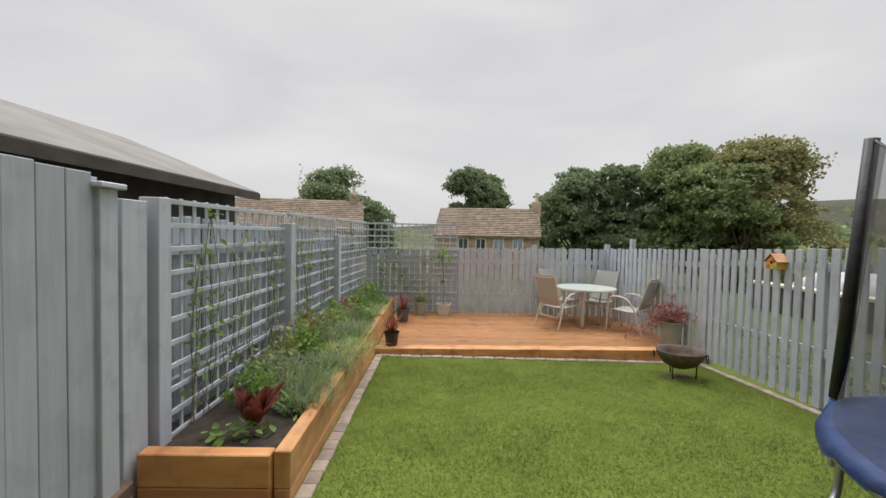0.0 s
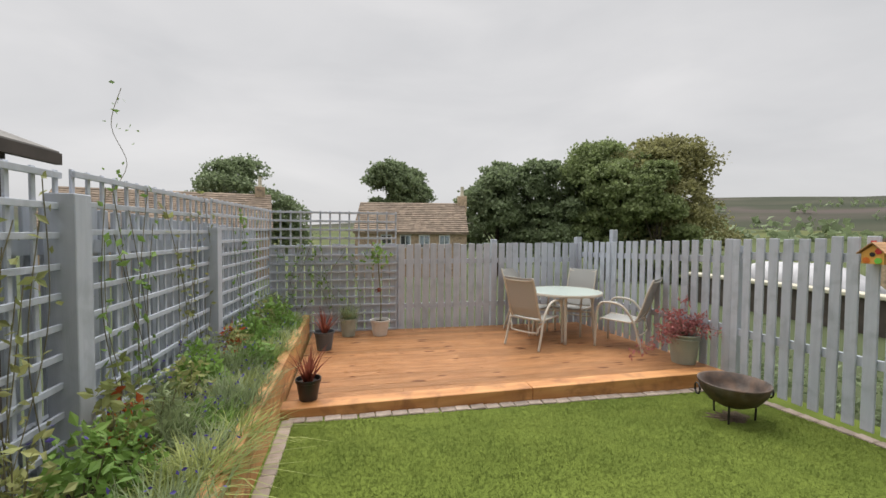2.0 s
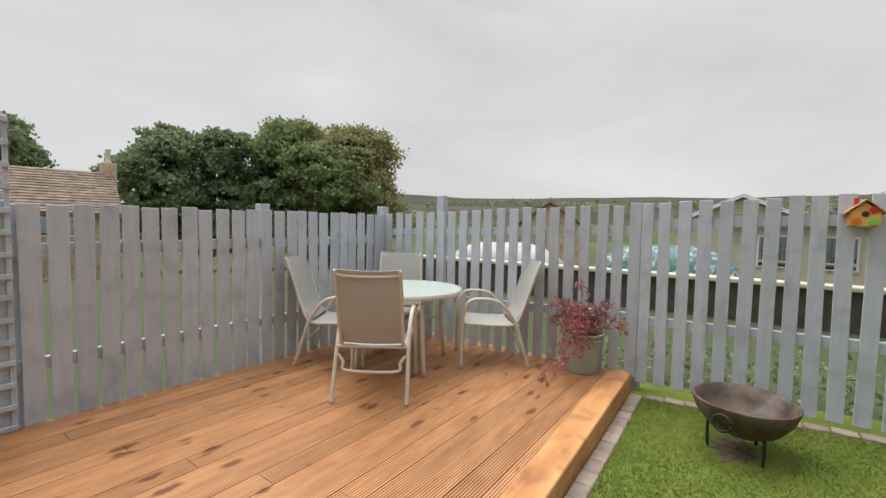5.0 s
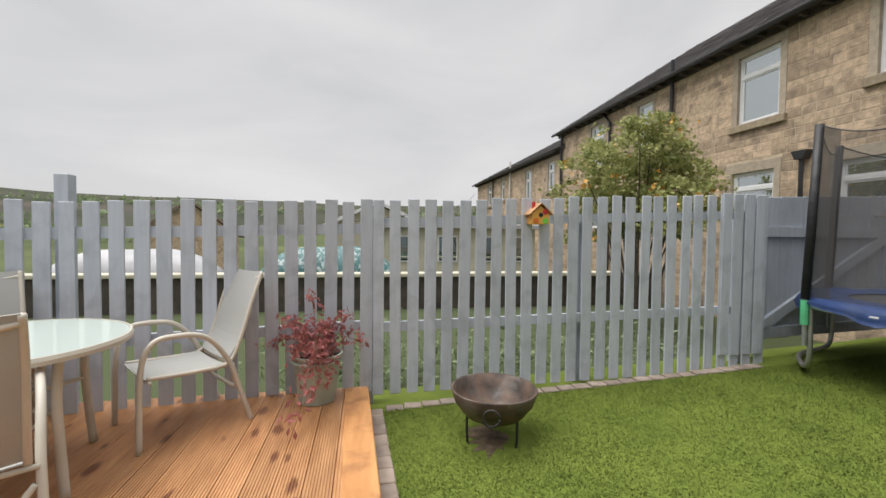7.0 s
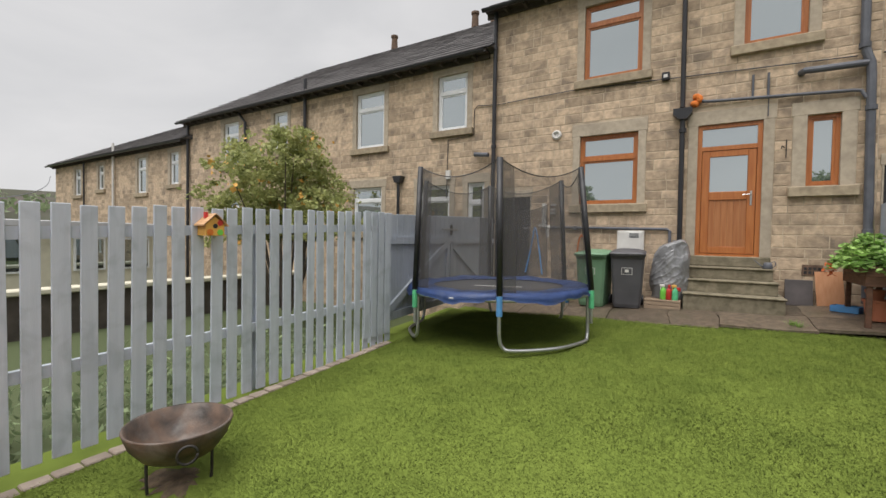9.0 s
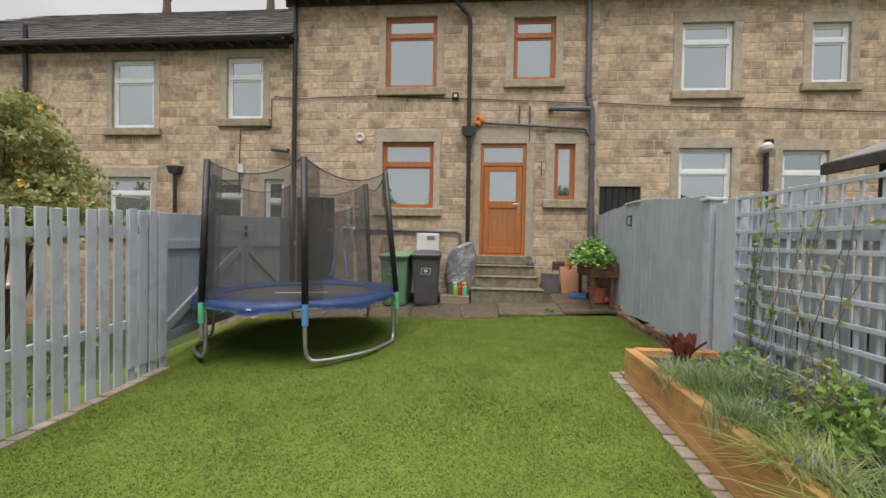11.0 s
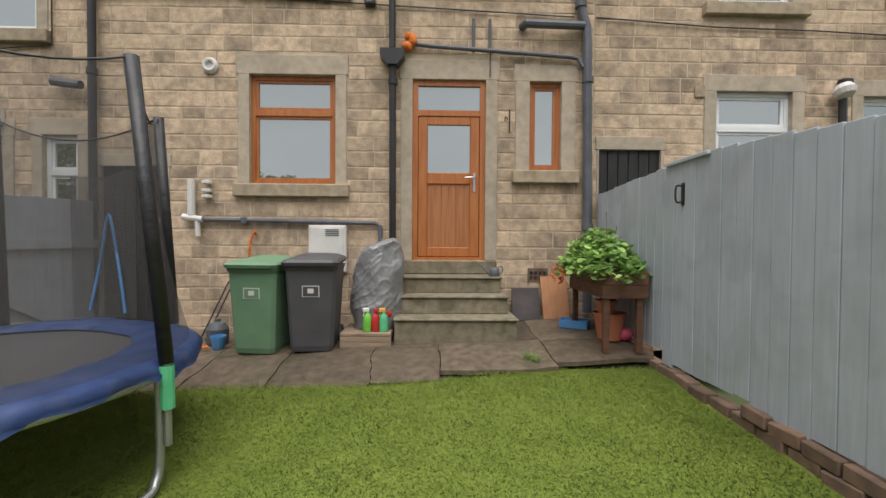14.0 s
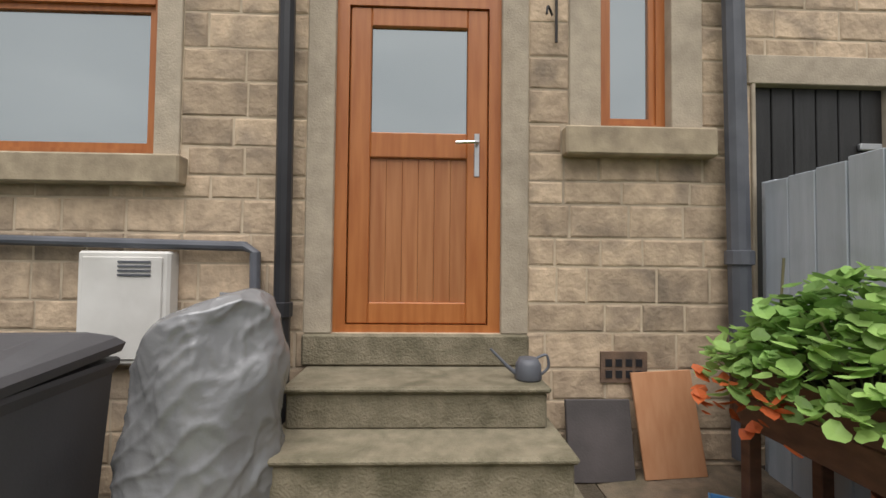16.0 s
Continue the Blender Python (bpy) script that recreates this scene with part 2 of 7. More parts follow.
SLING = see_through("taupe_mesh_sling", (0.43, 0.43, 0.41), 0.84, 0.8)
TABLE_GLASS = glazing("frosted_table_glass", (0.82, 0.9, 0.87), (0.52, 0.60, 0.555), 0.22)
IRON = material("rusty_iron", (0.16, 0.105, 0.075), (0.05, 0.042, 0.038), scale=9, rough=0.62, bump=0.4, metal=0.35, vary=0, stain=(0.22, 0.20, 0.185), stain_scale=6, stain_amount=0.5)
IRON_DARK = material("dark_iron", (0.045, 0.04, 0.037), (0.022, 0.02, 0.02), scale=9, rough=0.6, bump=0.3, metal=0.3, vary=0)
PAD_BLUE = material("blue_safety_pad", (0.07, 0.125, 0.33), (0.042, 0.08, 0.22), scale=5, rough=0.4, bump=0.8, fine=14, vary=0, stain=(0.12, 0.16, 0.30), stain_scale=7, stain_amount=0.6)
MAT_BLACK = see_through("woven_jumping_mat", (0.06, 0.06, 0.065), 0.78, 0.6)
FOAM = material("black_foam_sleeve", (0.025, 0.025, 0.028), (0.012, 0.012, 0.014), scale=12, rough=0.45, bump=0.9, fine=26, vary=0)
GREEN_PL = material("green_plastic_sleeve", (0.12, 0.55, 0.27), None, rough=0.45, bump=0, vary=0)
BLUE_PL = material("blue_plastic_sleeve", (0.10, 0.30, 0.62), None, rough=0.45, bump=0, vary=0)
NET = see_through("black_safety_net", (0.08, 0.075, 0.072), 0.31)
NET_DENSE = see_through("dense_black_net", (0.06, 0.057, 0.056), 0.60)
BIN_GREEN = material("green_bin_plastic", (0.155, 0.275, 0.165), (0.13, 0.235, 0.14), scale=4, rough=0.5, bump=0.1, vary=0.03)
BIN_BLACK = material("dark_grey_bin_plastic", (0.082, 0.08, 0.088), (0.062, 0.061, 0.067), scale=4, rough=0.5, bump=0.1, vary=0.03)
SACK = material("silver_grey_sheet", (0.27, 0.27, 0.278), (0.21, 0.21, 0.218), scale=5, rough=0.27, bump=0.8, fine=15, metal=0.2, vary=0)
PLANTER_WOOD = material("brown_stained_planter", (0.155, 0.072, 0.042), (0.085, 0.04, 0.025), scale=4, rough=0.7, bump=0.4, stretch=(2, 2, 6), fine=30, vary=0.1)
OLD_WOOD = material("weathered_wood", (0.33, 0.245, 0.17), (0.2, 0.145, 0.10), scale=4, rough=0.8, bump=0.4, stretch=(1, 8, 8), vary=0.1)
PLY = material("orange_ply_board", (0.50, 0.25, 0.13), (0.42, 0.19, 0.09), scale=3, rough=0.7, bump=0.1, stretch=(8, 8, 1), vary=0)
SLATE_SLAB = material("dark_slate_slab", (0.10, 0.085, 0.085), (0.06, 0.052, 0.052), scale=4, rough=0.7, bump=0.3, vary=0)
TERRACOTTA = material("terracotta_plastic", (0.47, 0.165, 0.09), (0.40, 0.13, 0.07), scale=4, rough=0.55, bump=0.05, vary=0.03)
SAGE = material("sage_enamel_pot", (0.37, 0.40, 0.335), (0.30, 0.33, 0.275), scale=4, rough=0.5, bump=0.1, vary=0)
POT_BLACK = material("black_glazed_pot", (0.025, 0.025, 0.027), None, scale=4, rough=0.3, bump=0.05, vary=0)
POT_BLUE = material("slate_blue_pot", (0.10, 0.115, 0.135), None, scale=4, rough=0.45, bump=0.1, vary=0)
POT_WHITE = material("white_pot", (0.70, 0.67, 0.63), (0.55, 0.52, 0.48), scale=5, rough=0.6, bump=0.1, vary=0)
FELT = material("grey_roofing_felt", (0.245, 0.235, 0.22), (0.165, 0.16, 0.15), scale=2, rough=0.9, bump=0.5, fine=60, vary=0.05)
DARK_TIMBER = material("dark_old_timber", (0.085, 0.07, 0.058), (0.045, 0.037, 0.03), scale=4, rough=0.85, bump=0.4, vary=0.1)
PALE_BLOCK = material("pale_garage_cladding", (0.60, 0.57, 0.45), (0.5, 0.47, 0.37), scale=3, rough=0.8, bump=0.1, vary=0.05)
TARP_TEAL = material("teal_spotted_cover", (0.06, 0.17, 0.17), (0.045, 0.13, 0.135), scale=9, rough=0.5, bump=0.2, vary=0, stain=(0.6, 0.65, 0.65), stain_scale=9, stain_amount=0.8)
TARP_WHITE = material("white_cover", (0.50, 0.50, 0.52), None, scale=2, rough=0.6, bump=0.1, vary=0)
GLASS = glazing("window_glass", (0.72, 0.78, 0.785), (0.10, 0.115, 0.12), 0.60)
GLASS_DIM = glazing("dim_window_glass", (0.62, 0.70, 0.70), (0.05, 0.06, 0.06), 0.55)
YELLOW = material("yellow_painted_wood", (0.78, 0.42, 0.09), None, scale=5, rough=0.6, bump=0.1, vary=0)
BARE = material("bare_pine", (0.62, 0.36, 0.18), None, scale=5, rough=0.7, bump=0.2, vary=0.06)
RED_PL = material("red_plastic", (0.55, 0.035, 0.03), None, rough=0.4, bump=0, vary=0)
LIME_PL = material("lime_plastic", (0.20, 0.62, 0.08), None, rough=0.4, bump=0, vary=0)
PINK_PL = material("pink_plastic", (0.70, 0.10, 0.18), None, rough=0.4, bump=0, vary=0)
ORANGE = material("orange_foam", (0.75, 0.20, 0.03), None, scale=20, rough=0.8, bump=0.5, vary=0)
STEM = material("green_brown_stem", (0.19, 0.17, 0.09), (0.12, 0.11, 0.06), scale=9, rough=0.7, bump=0, vary=0)
BARK = material("grey_brown_bark", (0.10, 0.08, 0.06), (0.05, 0.04, 0.03), scale=8, rough=0.9, bump=0.6, vary=0)
LEAF = leafy("summer_tree_leaf", (0.29, 0.35, 0.155), (0.19, 0.24, 0.10))
LEAF_DARK = leafy("dark_tree_leaf", (0.26, 0.325, 0.175), (0.165, 0.21, 0.112))
LEAF_BROWN = leafy("copper_green_leaf", (0.35, 0.34, 0.155), (0.23, 0.23, 0.10))
LEAF_BRIGHT = leafy("bright_garden_leaf", (0.26, 0.40, 0.10), (0.135, 0.245, 0.055))
LEAF_LAV = leafy("lavender_leaf", (0.34, 0.40, 0.21), (0.18, 0.235, 0.11))
LEAF_STRAW = leafy("strawberry_leaf", (0.33, 0.49, 0.15), (0.17, 0.32, 0.08), vary=0.45)
LEAF_GRASS = leafy("striped_grass_leaf", (0.42, 0.45, 0.16), (0.2, 0.26, 0.07))
LEAF_YELLOW = leafy("yellowing_shrub_leaf", (0.42, 0.42, 0.17), (0.22, 0.26, 0.09))
LEAF_RED = leafy("dark_red_leaf", (0.27, 0.085, 0.055), (0.12, 0.032, 0.026))
LEAF_PINK = leafy("dusky_pink_maple_leaf", (0.50, 0.21, 0.195), (0.30, 0.10, 0.10))
LEAF_ORANGE = leafy("orange_autumn_leaf", (0.65, 0.17, 0.05), (0.4, 0.08, 0.03))
FLOWER = leafy("violet_flower", (0.14, 0.11, 0.42), (0.07, 0.05, 0.26))
GRASS = leafy("lawn_blade", (0.166, 0.213, 0.042), (0.105, 0.145, 0.028), vary=0.3, rough=0.8, through=0.02)
GRASS.node_tree.nodes["Principled BSDF"].inputs["Specular IOR Level"].default_value = 0.08
# short soft blades shade like the sward that they stand in
for node in list(GRASS.node_tree.nodes):
    if node.type in ("BSDF_PRINCIPLED", "BSDF_TRANSLUCENT"):
        upward = GRASS.node_tree.nodes.new("ShaderNodeCombineXYZ")
        upward.inputs[2].default_value = 1.0
        GRASS.node_tree.links.new(upward.outputs[0], node.inputs["Normal"])


# ---- building helpers ----
def part(name, bm, mat, parent=None, label="", smooth=False, at=None):
    """Links a bmesh as one mesh object, under a thing or a part."""
    me = bpy.data.meshes.new(name)
    bmesh.ops.recalc_face_normals(bm, faces=bm.faces[:])
    bm.to_mesh(me)
    bm.free()
    return put(name, me, mat, parent, label, smooth, at)


def put(name, me, mat, parent=None, label="", smooth=False, at=None):
    if mat is not None and not me.materials:
        me.materials.append(mat)
    if smooth:
        me.polygons.foreach_set("use_smooth", [True] * len(me.polygons))
    ob = new(name, me)
    if at is not None:
        ob.matrix_basis = at
    if parent is not None:
        ob.parent = parent
    if label:
        tagged(ob, label)
    return ob


def thing(name, label, category, group="", kind="", at=None):
    ob = new(name)
    if at is not None:
        ob.matrix_basis = at
    return tagged(ob, label, category, group, kind)


def box(bm, x0, x1, y0, y1, z0, z1, m=None, bevel=0.0):
    vs = [bm.verts.new((x, y, z)) for x in (x0, x1) for y in (y0, y1) for z in (z0, z1)]
    fs = [bm.faces.new([vs[i] for i in f]) for f in ((0, 1, 3, 2), (4, 6, 7, 5), (0, 4, 5, 1), (2, 3, 7, 6), (0, 2, 6, 4), (1, 5, 7, 3))]
    if bevel:
        es = list({e for f in fs for e in f.edges})
        r = bmesh.ops.bevel(bm, geom=es, offset=bevel, segments=1, affect="EDGES", profile=0.5)
        vs = list({v for f in r["faces"] for v in f.verts} | {v for v in vs if v.is_valid})
    if m is not None:
        bmesh.ops.transform(bm, matrix=m, verts=[v for v in vs if v.is_valid])
    return bm


def cube(x0, x1, y0, y1, z0, z1, m=None, bevel=0.0):
    return box(bmesh.new(), x0, x1, y0, y1, z0, z1, m, bevel)


def prism(bm, outline, lift, m=None):
    """A polygon of (x, y, z) points pushed along a vector."""
    a = [bm.verts.new(p) for p in outline]
    b = [bm.verts.new(Vector(p) + Vector(lift)) for p in outline]
    bm.faces.new(a), bm.faces.new(b[::-1])
    for i in range(len(a)):
        j = (i + 1) % len(a)
        bm.faces.new((a[i], a[j], b[j], b[i]))
    if m is not None:
        bmesh.ops.transform(bm, matrix=m, verts=a + b)
    return bm


def tube(bm, pts, r, n=8, taper=None):
    """A round bar along a line of points."""
    pts = [Vector(p) for p in pts]
    rings = []
    side = None
    for i, p in enumerate(pts):
        d = (pts[min(i + 1, len(pts) - 1)] - pts[max(i - 1, 0)]).normalized()
        if side is None:
            side = d.cross(Vector((0, 0, 1)) if abs(d.z) < 0.9 else Vector((1, 0, 0))).normalized()
        side = (side - d * side.dot(d)).normalized()
        up = d.cross(side)
        rr = r if taper is None else r + (taper - r) * i / (len(pts) - 1)
        rings.append([bm.verts.new(p + side * rr * math.cos(2 * math.pi * k / n) + up * rr * math.sin(2 * math.pi * k / n)) for k in range(n)])
    for a, b in zip(rings, rings[1:]):
        for k in range(n):
            bm.faces.new((a[k], a[(k + 1) % n], b[(k + 1) % n], b[k]))
    bm.faces.new(rings[0][::-1]), bm.faces.new(rings[-1])
    return bm


def curve(pts, steps=6):
    """A smooth line through points."""
    pts = [Vector(p) for p in pts]
    out = []
    for i in range(len(pts) - 1):
        p0, p1, p2, p3 = pts[max(i - 1, 0)], pts[i], pts[i + 1], pts[min(i + 2, len(pts) - 1)]
        for s in range(steps):
            t = s / steps
            out.append(0.5 * (2 * p1 + (p2 - p0) * t + (2 * p0 - 5 * p1 + 4 * p2 - p3) * t * t + (3 * p1 - p0 - 3 * p2 + p3) * t ** 3))
    return out + [pts[-1]]


def lathe(bm, profile, n=28, m=None):
    """A turned shape from (radius, height) pairs."""
    rings = [[bm.verts.new((r * math.cos(2 * math.pi * k / n), r * math.sin(2 * math.pi * k / n), z)) for k in range(n)] for r, z in profile]
    for a, b in zip(rings, rings[1:]):
        for k in range(n):
            bm.faces.new((a[k], a[(k + 1) % n], b[(k + 1) % n], b[k]))
    bm.faces.new(rings[0][::-1]), bm.faces.new(rings[-1])
    if m is not None:
        bmesh.ops.transform(bm, matrix=m, verts=[v for r in rings for v in r])
    return bm


def rows_mesh(name, verts, faces):
    me = bpy.data.meshes.new(name)
    me.from_pydata([tuple(v) for v in verts], [], [tuple(f) for f in faces])
    me.update()
    return me


def leaf_mesh(name, places, size, rng, long=1.7, flat=0.0, folds=True):
    """Many small pointed leaves at the given places; each is bent along its middle."""
    places = np.asarray(places, float)
    k = len(places)
    d = rng.normal(size=(k, 3))
    d[:, 2] -= flat
    d /= np.linalg.norm(d, axis=1)[:, None]
    s = np.cross(d, rng.normal(size=(k, 3)))
    s /= np.linalg.norm(s, axis=1)[:, None]
    nrm = np.cross(d, s)
    sz = size * rng.uniform(0.6, 1.3, (k, 1))
    tip, wide = d * sz * long, s * sz * 0.5
    v = np.stack([places, places + tip * 0.5 + wide + nrm * sz * 0.15, places + tip, places + tip * 0.5 - wide + nrm * sz * 0.15], 1).reshape(-1, 3)
    f = np.arange(4 * k).reshape(k, 4)
    return rows_mesh(name, v.tolist(), f.tolist())


def blade_mesh(name, roots, length, width, rng, lean=0.5, curl=0.6, segs=3, up=1.0):
    """Arching strap leaves from their roots."""
    verts, faces = [], []
    for r in roots:
        a = rng.uniform(0, 2 * math.pi)
        ln = length * rng.uniform(0.6, 1.15)
        out = np.array([math.cos(a), math.sin(a), 0.0])
        side = np.array([-math.sin(a), math.cos(a), 0.0]) * width
        le = lean * rng.uniform(0.2, 1.3)
        base = len(verts)
        for i in range(segs + 1):
            t = i / segs
            p = np.array(r) + out * ln * (le * t + curl * le * t * t) + np.array([0, 0, 1.0]) * ln * up * (t - curl * le * 0.7 * t * t)
            w = (1 - t) ** 0.6 if i < segs else 0.04
            verts += [p - side * w, p + side * w]
        for i in range(segs):
            b = base + 2 * i
            faces.append((b, b + 1, b + 3, b + 2))
    return rows_mesh(name, verts, faces)


# ---- ground ----
def patio_edge(x):
    return 1.36 + 0.16 * max(x + 2, 0) ** 0.75 + 0.05 * math.sin(2.3 * x)


def lawn_z(x, y):
    under = min(max((patio_edge(x) - y) / 0.14, 0), 1)
    return -0.165 - 0.052 * (y - 1.6) - 0.017 * (x - 0.5) - 0.09 * under


def far_z(x, y):
    """The land outside the garden: it falls to a valley, then climbs to hills."""
    r = math.hypot(x, y - 5)
    a = math.atan2(x, y)
    fall = -0.95 - 5.0 * min(max((r - 16) / 60, 0), 1)
    hill = 0.0
    if r > 150:
        h = 50 + 22 * math.exp(-((a - 1.05) / 0.55) ** 2) + 22 * math.exp(-((a - 1.75) / 0.3) ** 2) + 6 * math.sin(3.1 * a) + 5 * math.sin(9.7 * a + 1) - 30 * math.exp(-(a / 0.5) ** 2)
        hill = h * min(max((r - 260) / 640, 0), 1) ** 0.8 + 2.5 * noise.noise((x * 0.01, y * 0.01, 0)) * min((r - 150) / 300, 1)
    return fall + hill


verts, faces = [], []
rings = [7.5, 10, 14, 19, 26, 36, 50, 75, 110, 160, 230, 320, 420, 520, 620, 720, 820, 900, 1000, 1300, 2000]
count = 120
for r in rings:
    for k in range(count):
        a = 2 * math.pi * k / count
        x, y = r * math.sin(a), 5 + r * math.cos(a)
        verts.append((x, y, far_z(x, y)))
for i in range(len(rings) - 1):
    for k in range(count):
        j = (k + 1) % count
        faces.append((i * count + k, i * count + j, (i + 1) * count + j, (i + 1) * count + k))
verts.append((0, 5, -0.95))
faces += [(len(verts) - 1, (k + 1) % count, k) for k in range(count)]
me = rows_mesh("ground", verts, faces)
me.materials.append(LAND), me.materials.append(MOOR)
for p in me.polygons:
    p.material_index = 1 if p.center.z > 6 else 0
    p.use_smooth = True
tagged(new("ground", me), "green valley land rising to dark moor hills", "ground", kind="structure")

# lawn: a gently falling sheet
verts, faces = [], []
nx, ny = 46, 46
for j in range(ny + 1):
    for i in range(nx + 1):
        x, y = -2.0 + 6.2 * i / nx, 1.05 + 6.95 * j / ny
        verts.append((x, y, lawn_z(x, y) + 0.006 * noise.noise((x * 2, y * 2, 3))))
for j in range(ny):
    for i in range(nx):
        a = j * (nx + 1) + i
        faces.append((a, a + 1, a + nx + 2, a + nx + 1))
lawn = put("lawn", rows_mesh("lawn", verts, faces), TURF, smooth=True)
tagged(lawn, "short mown green garden lawn, slightly patchy", "lawn", kind="structure")


def bed_edge(y):
    return -0.99 - (y - 4.2) * 0.008


def patio_z(x, y):
    return 0.02 - 0.06 * min(y, 1.0) - 0.16 * min(max(y - 1.0, 0), 1) + 0.07 * min(max((-x - 0.5) / 0.9, 0), 1) - 0.05 * max(x, 0)


# patio slab bed under the flagstones
bm = bmesh.new()
cols = [-1.95 + 0.2 * i for i in range(32)]
low = [[bm.verts.new((x, -0.02, patio_z(x, 0) - 0.02)), bm.verts.new((x, 1.0, patio_z(x, 1) - 0.02)), bm.verts.new((x, patio_edge(x), patio_z(x, 2) - 0.012))] for x in cols]
for a, b in zip(low, low[1:]):
    for k in range(2):
        bm.faces.new((a[k], b[k], b[k + 1], a[k + 1]))
patio = tagged(part("pavement", bm, SOIL), "worn cracked stone flag patio by the house", "patio", kind="structure")


# ---- the terrace of houses ----
class Opening:
    def __init__(self, x0, x1, z0, z1, sur=0.15, sill=True, kind="white", lintel=0.2, split=0.68):
        self.x0, self.x1, self.z0, self.z1 = x0, x1, z0, z1
        self.sur, self.sill, self.kind, self.lintel, self.split = sur, sill, kind, lintel, split


def wall_with_holes(bm, x0, x1, z0, z1, holes, y0, y1):
    xs = sorted({x0, x1, *[h.x0 for h in holes], *[h.x1 for h in holes]})
    zs = sorted({z0, z1, *[h.z0 for h in holes if z0 < h.z0 < z1], *[h.z1 for h in holes if z0 < h.z1 < z1]})
    for a, b in zip(xs, xs[1:]):
        for c, d in zip(zs, zs[1:]):
            if not any(h.x0 < (a + b) / 2 < h.x1 and h.z0 < (c + d) / 2 < h.z1 for h in holes):
                box(bm, a, b, y0, y1, c, d)
    bmesh.ops.remove_doubles(bm, verts=bm.verts[:], dist=1e-5)


def stone_layout(x0, x1, z0, z1, blocks, rng, course=(0.125, 0.2), length=(0.15, 0.42)):
    """Coursed stones as (x0, x1, z0, z1), cut round the blocked boxes."""
    out, z = [], z0
    while z < z1 - 0.05:
        h = rng.uniform(*course)
        top = min(z + h, z1)
        if z1 - top < 0.07:
            top = z1
        free = [(x0, x1)]
        for bx0, bx1, bz0, bz1 in blocks:
            if bz0 < (z + top) / 2 < bz1:
                free = [p for a, b in free for p in ((a, min(b, bx0)), (max(a, bx1), b)) if p[1] - p[0] > 0.05]
        for a, b in free:
            x = a
            while x < b - 0.04:
                e = x + rng.uniform(*length)
                if b - e < 0.13:
                    e = b
                out.append((x, e, z, top))
                x = e
        z = top
    return out


def stone_shape(w, h, rng, gap=0.007, proud=0.005):
    """One dressed block with chamfered arrises and an uneven face: 12 corners, 9 faces."""
    g = gap
    j = lambda s: float(rng.uniform(-s, s))
    back = [(-w / 2 + g, 0, -h / 2 + g), (w / 2 - g, 0, -h / 2 + g), (w / 2 - g, 0, h / 2 - g), (-w / 2 + g, 0, h / 2 - g)]
    mid = [(x + j(0.003), proud * 0.45, z + j(0.003)) for x, _, z in back]
    front = [(x * (1 - 0.018 / w) + j(0.002), proud + j(0.002), z * (1 - 0.02 / h) + j(0.002)) for x, _, z in back]
    f = [(8, 9, 10, 11)]
    for o in (0, 4):
        f += [(o + k, o + (k + 1) % 4, o + 4 + (k + 1) % 4, o + 4 + k) for k in range(4)]
    return back + mid + front, f


def stones_joined(name, layout, y, rng, parent, mat=STONE):
    verts, faces = [], []
    for x0, x1, z0, z1 in layout:
        v, f = stone_shape(x1 - x0, z1 - z0, rng)
        o = len(verts)
        verts += [((x0 + x1) / 2 + p[0], y + p[1], (z0 + z1) / 2 + p[2]) for p in v]
        faces += [tuple(i + o for i in q) for q in f]
    ob = put(name, rows_mesh(name, verts, faces), mat, parent)
    tagged(ob, "coursed sandstone blocks", kind="stuff")
    return ob


def window(parent, o, y=0.0):
    """A casement with a small top light, set back in its reveal."""
    frame_mat = {"white": UPVC, "oak": OAK}[o.kind]
    w = new("window")
    w.parent = parent
    yb = y - 0.09
    t = 0.055
    bm = bmesh.new()
    box(bm, o.x0, o.x0 + t, yb - 0.03, yb + 0.035, o.z0, o.z1)
    box(bm, o.x1 - t, o.x1, yb - 0.03, yb + 0.035, o.z0, o.z1)
    box(bm, o.x0 + t, o.x1 - t, yb - 0.03, yb + 0.035, o.z0, o.z0 + t)
    box(bm, o.x0 + t, o.x1 - t, yb - 0.03, yb + 0.035, o.z1 - t, o.z1)
    zs = o.z0 + (o.z1 - o.z0) * o.split
    panes = [(o.z0 + t, o.z1 - t)]
    if o.split:
        box(bm, o.x0 + t, o.x1 - t, yb - 0.03, yb + 0.04, zs - 0.035, zs + 0.035)
        panes = [(o.z0 + t, zs - 0.035), (zs + 0.035, o.z1 - t)]
    for a, b in panes:
        q = 0.035
        for c in ((o.x0 + t, o.x0 + t + q, a, b), (o.x1 - t - q, o.x1 - t, a, b), (o.x0 + t + q, o.x1 - t - q, a, a + q), (o.x0 + t + q, o.x1 - t - q, b - q, b)):
            box(bm, c[0], c[1], yb - 0.02, yb + 0.02, c[2], c[3])
    part("window_frame", bm, frame_mat, w, {"white": "white plastic casement frame", "oak": "golden oak casement frame"}[o.kind])
    for a, b in panes:
        part("pane", cube(o.x0 + t + 0.03, o.x1 - t - 0.03, yb - 0.008, yb + 0.002, a + 0.03, b - 0.03), GLASS if o.sill else GLASS_DIM, w)
    return w


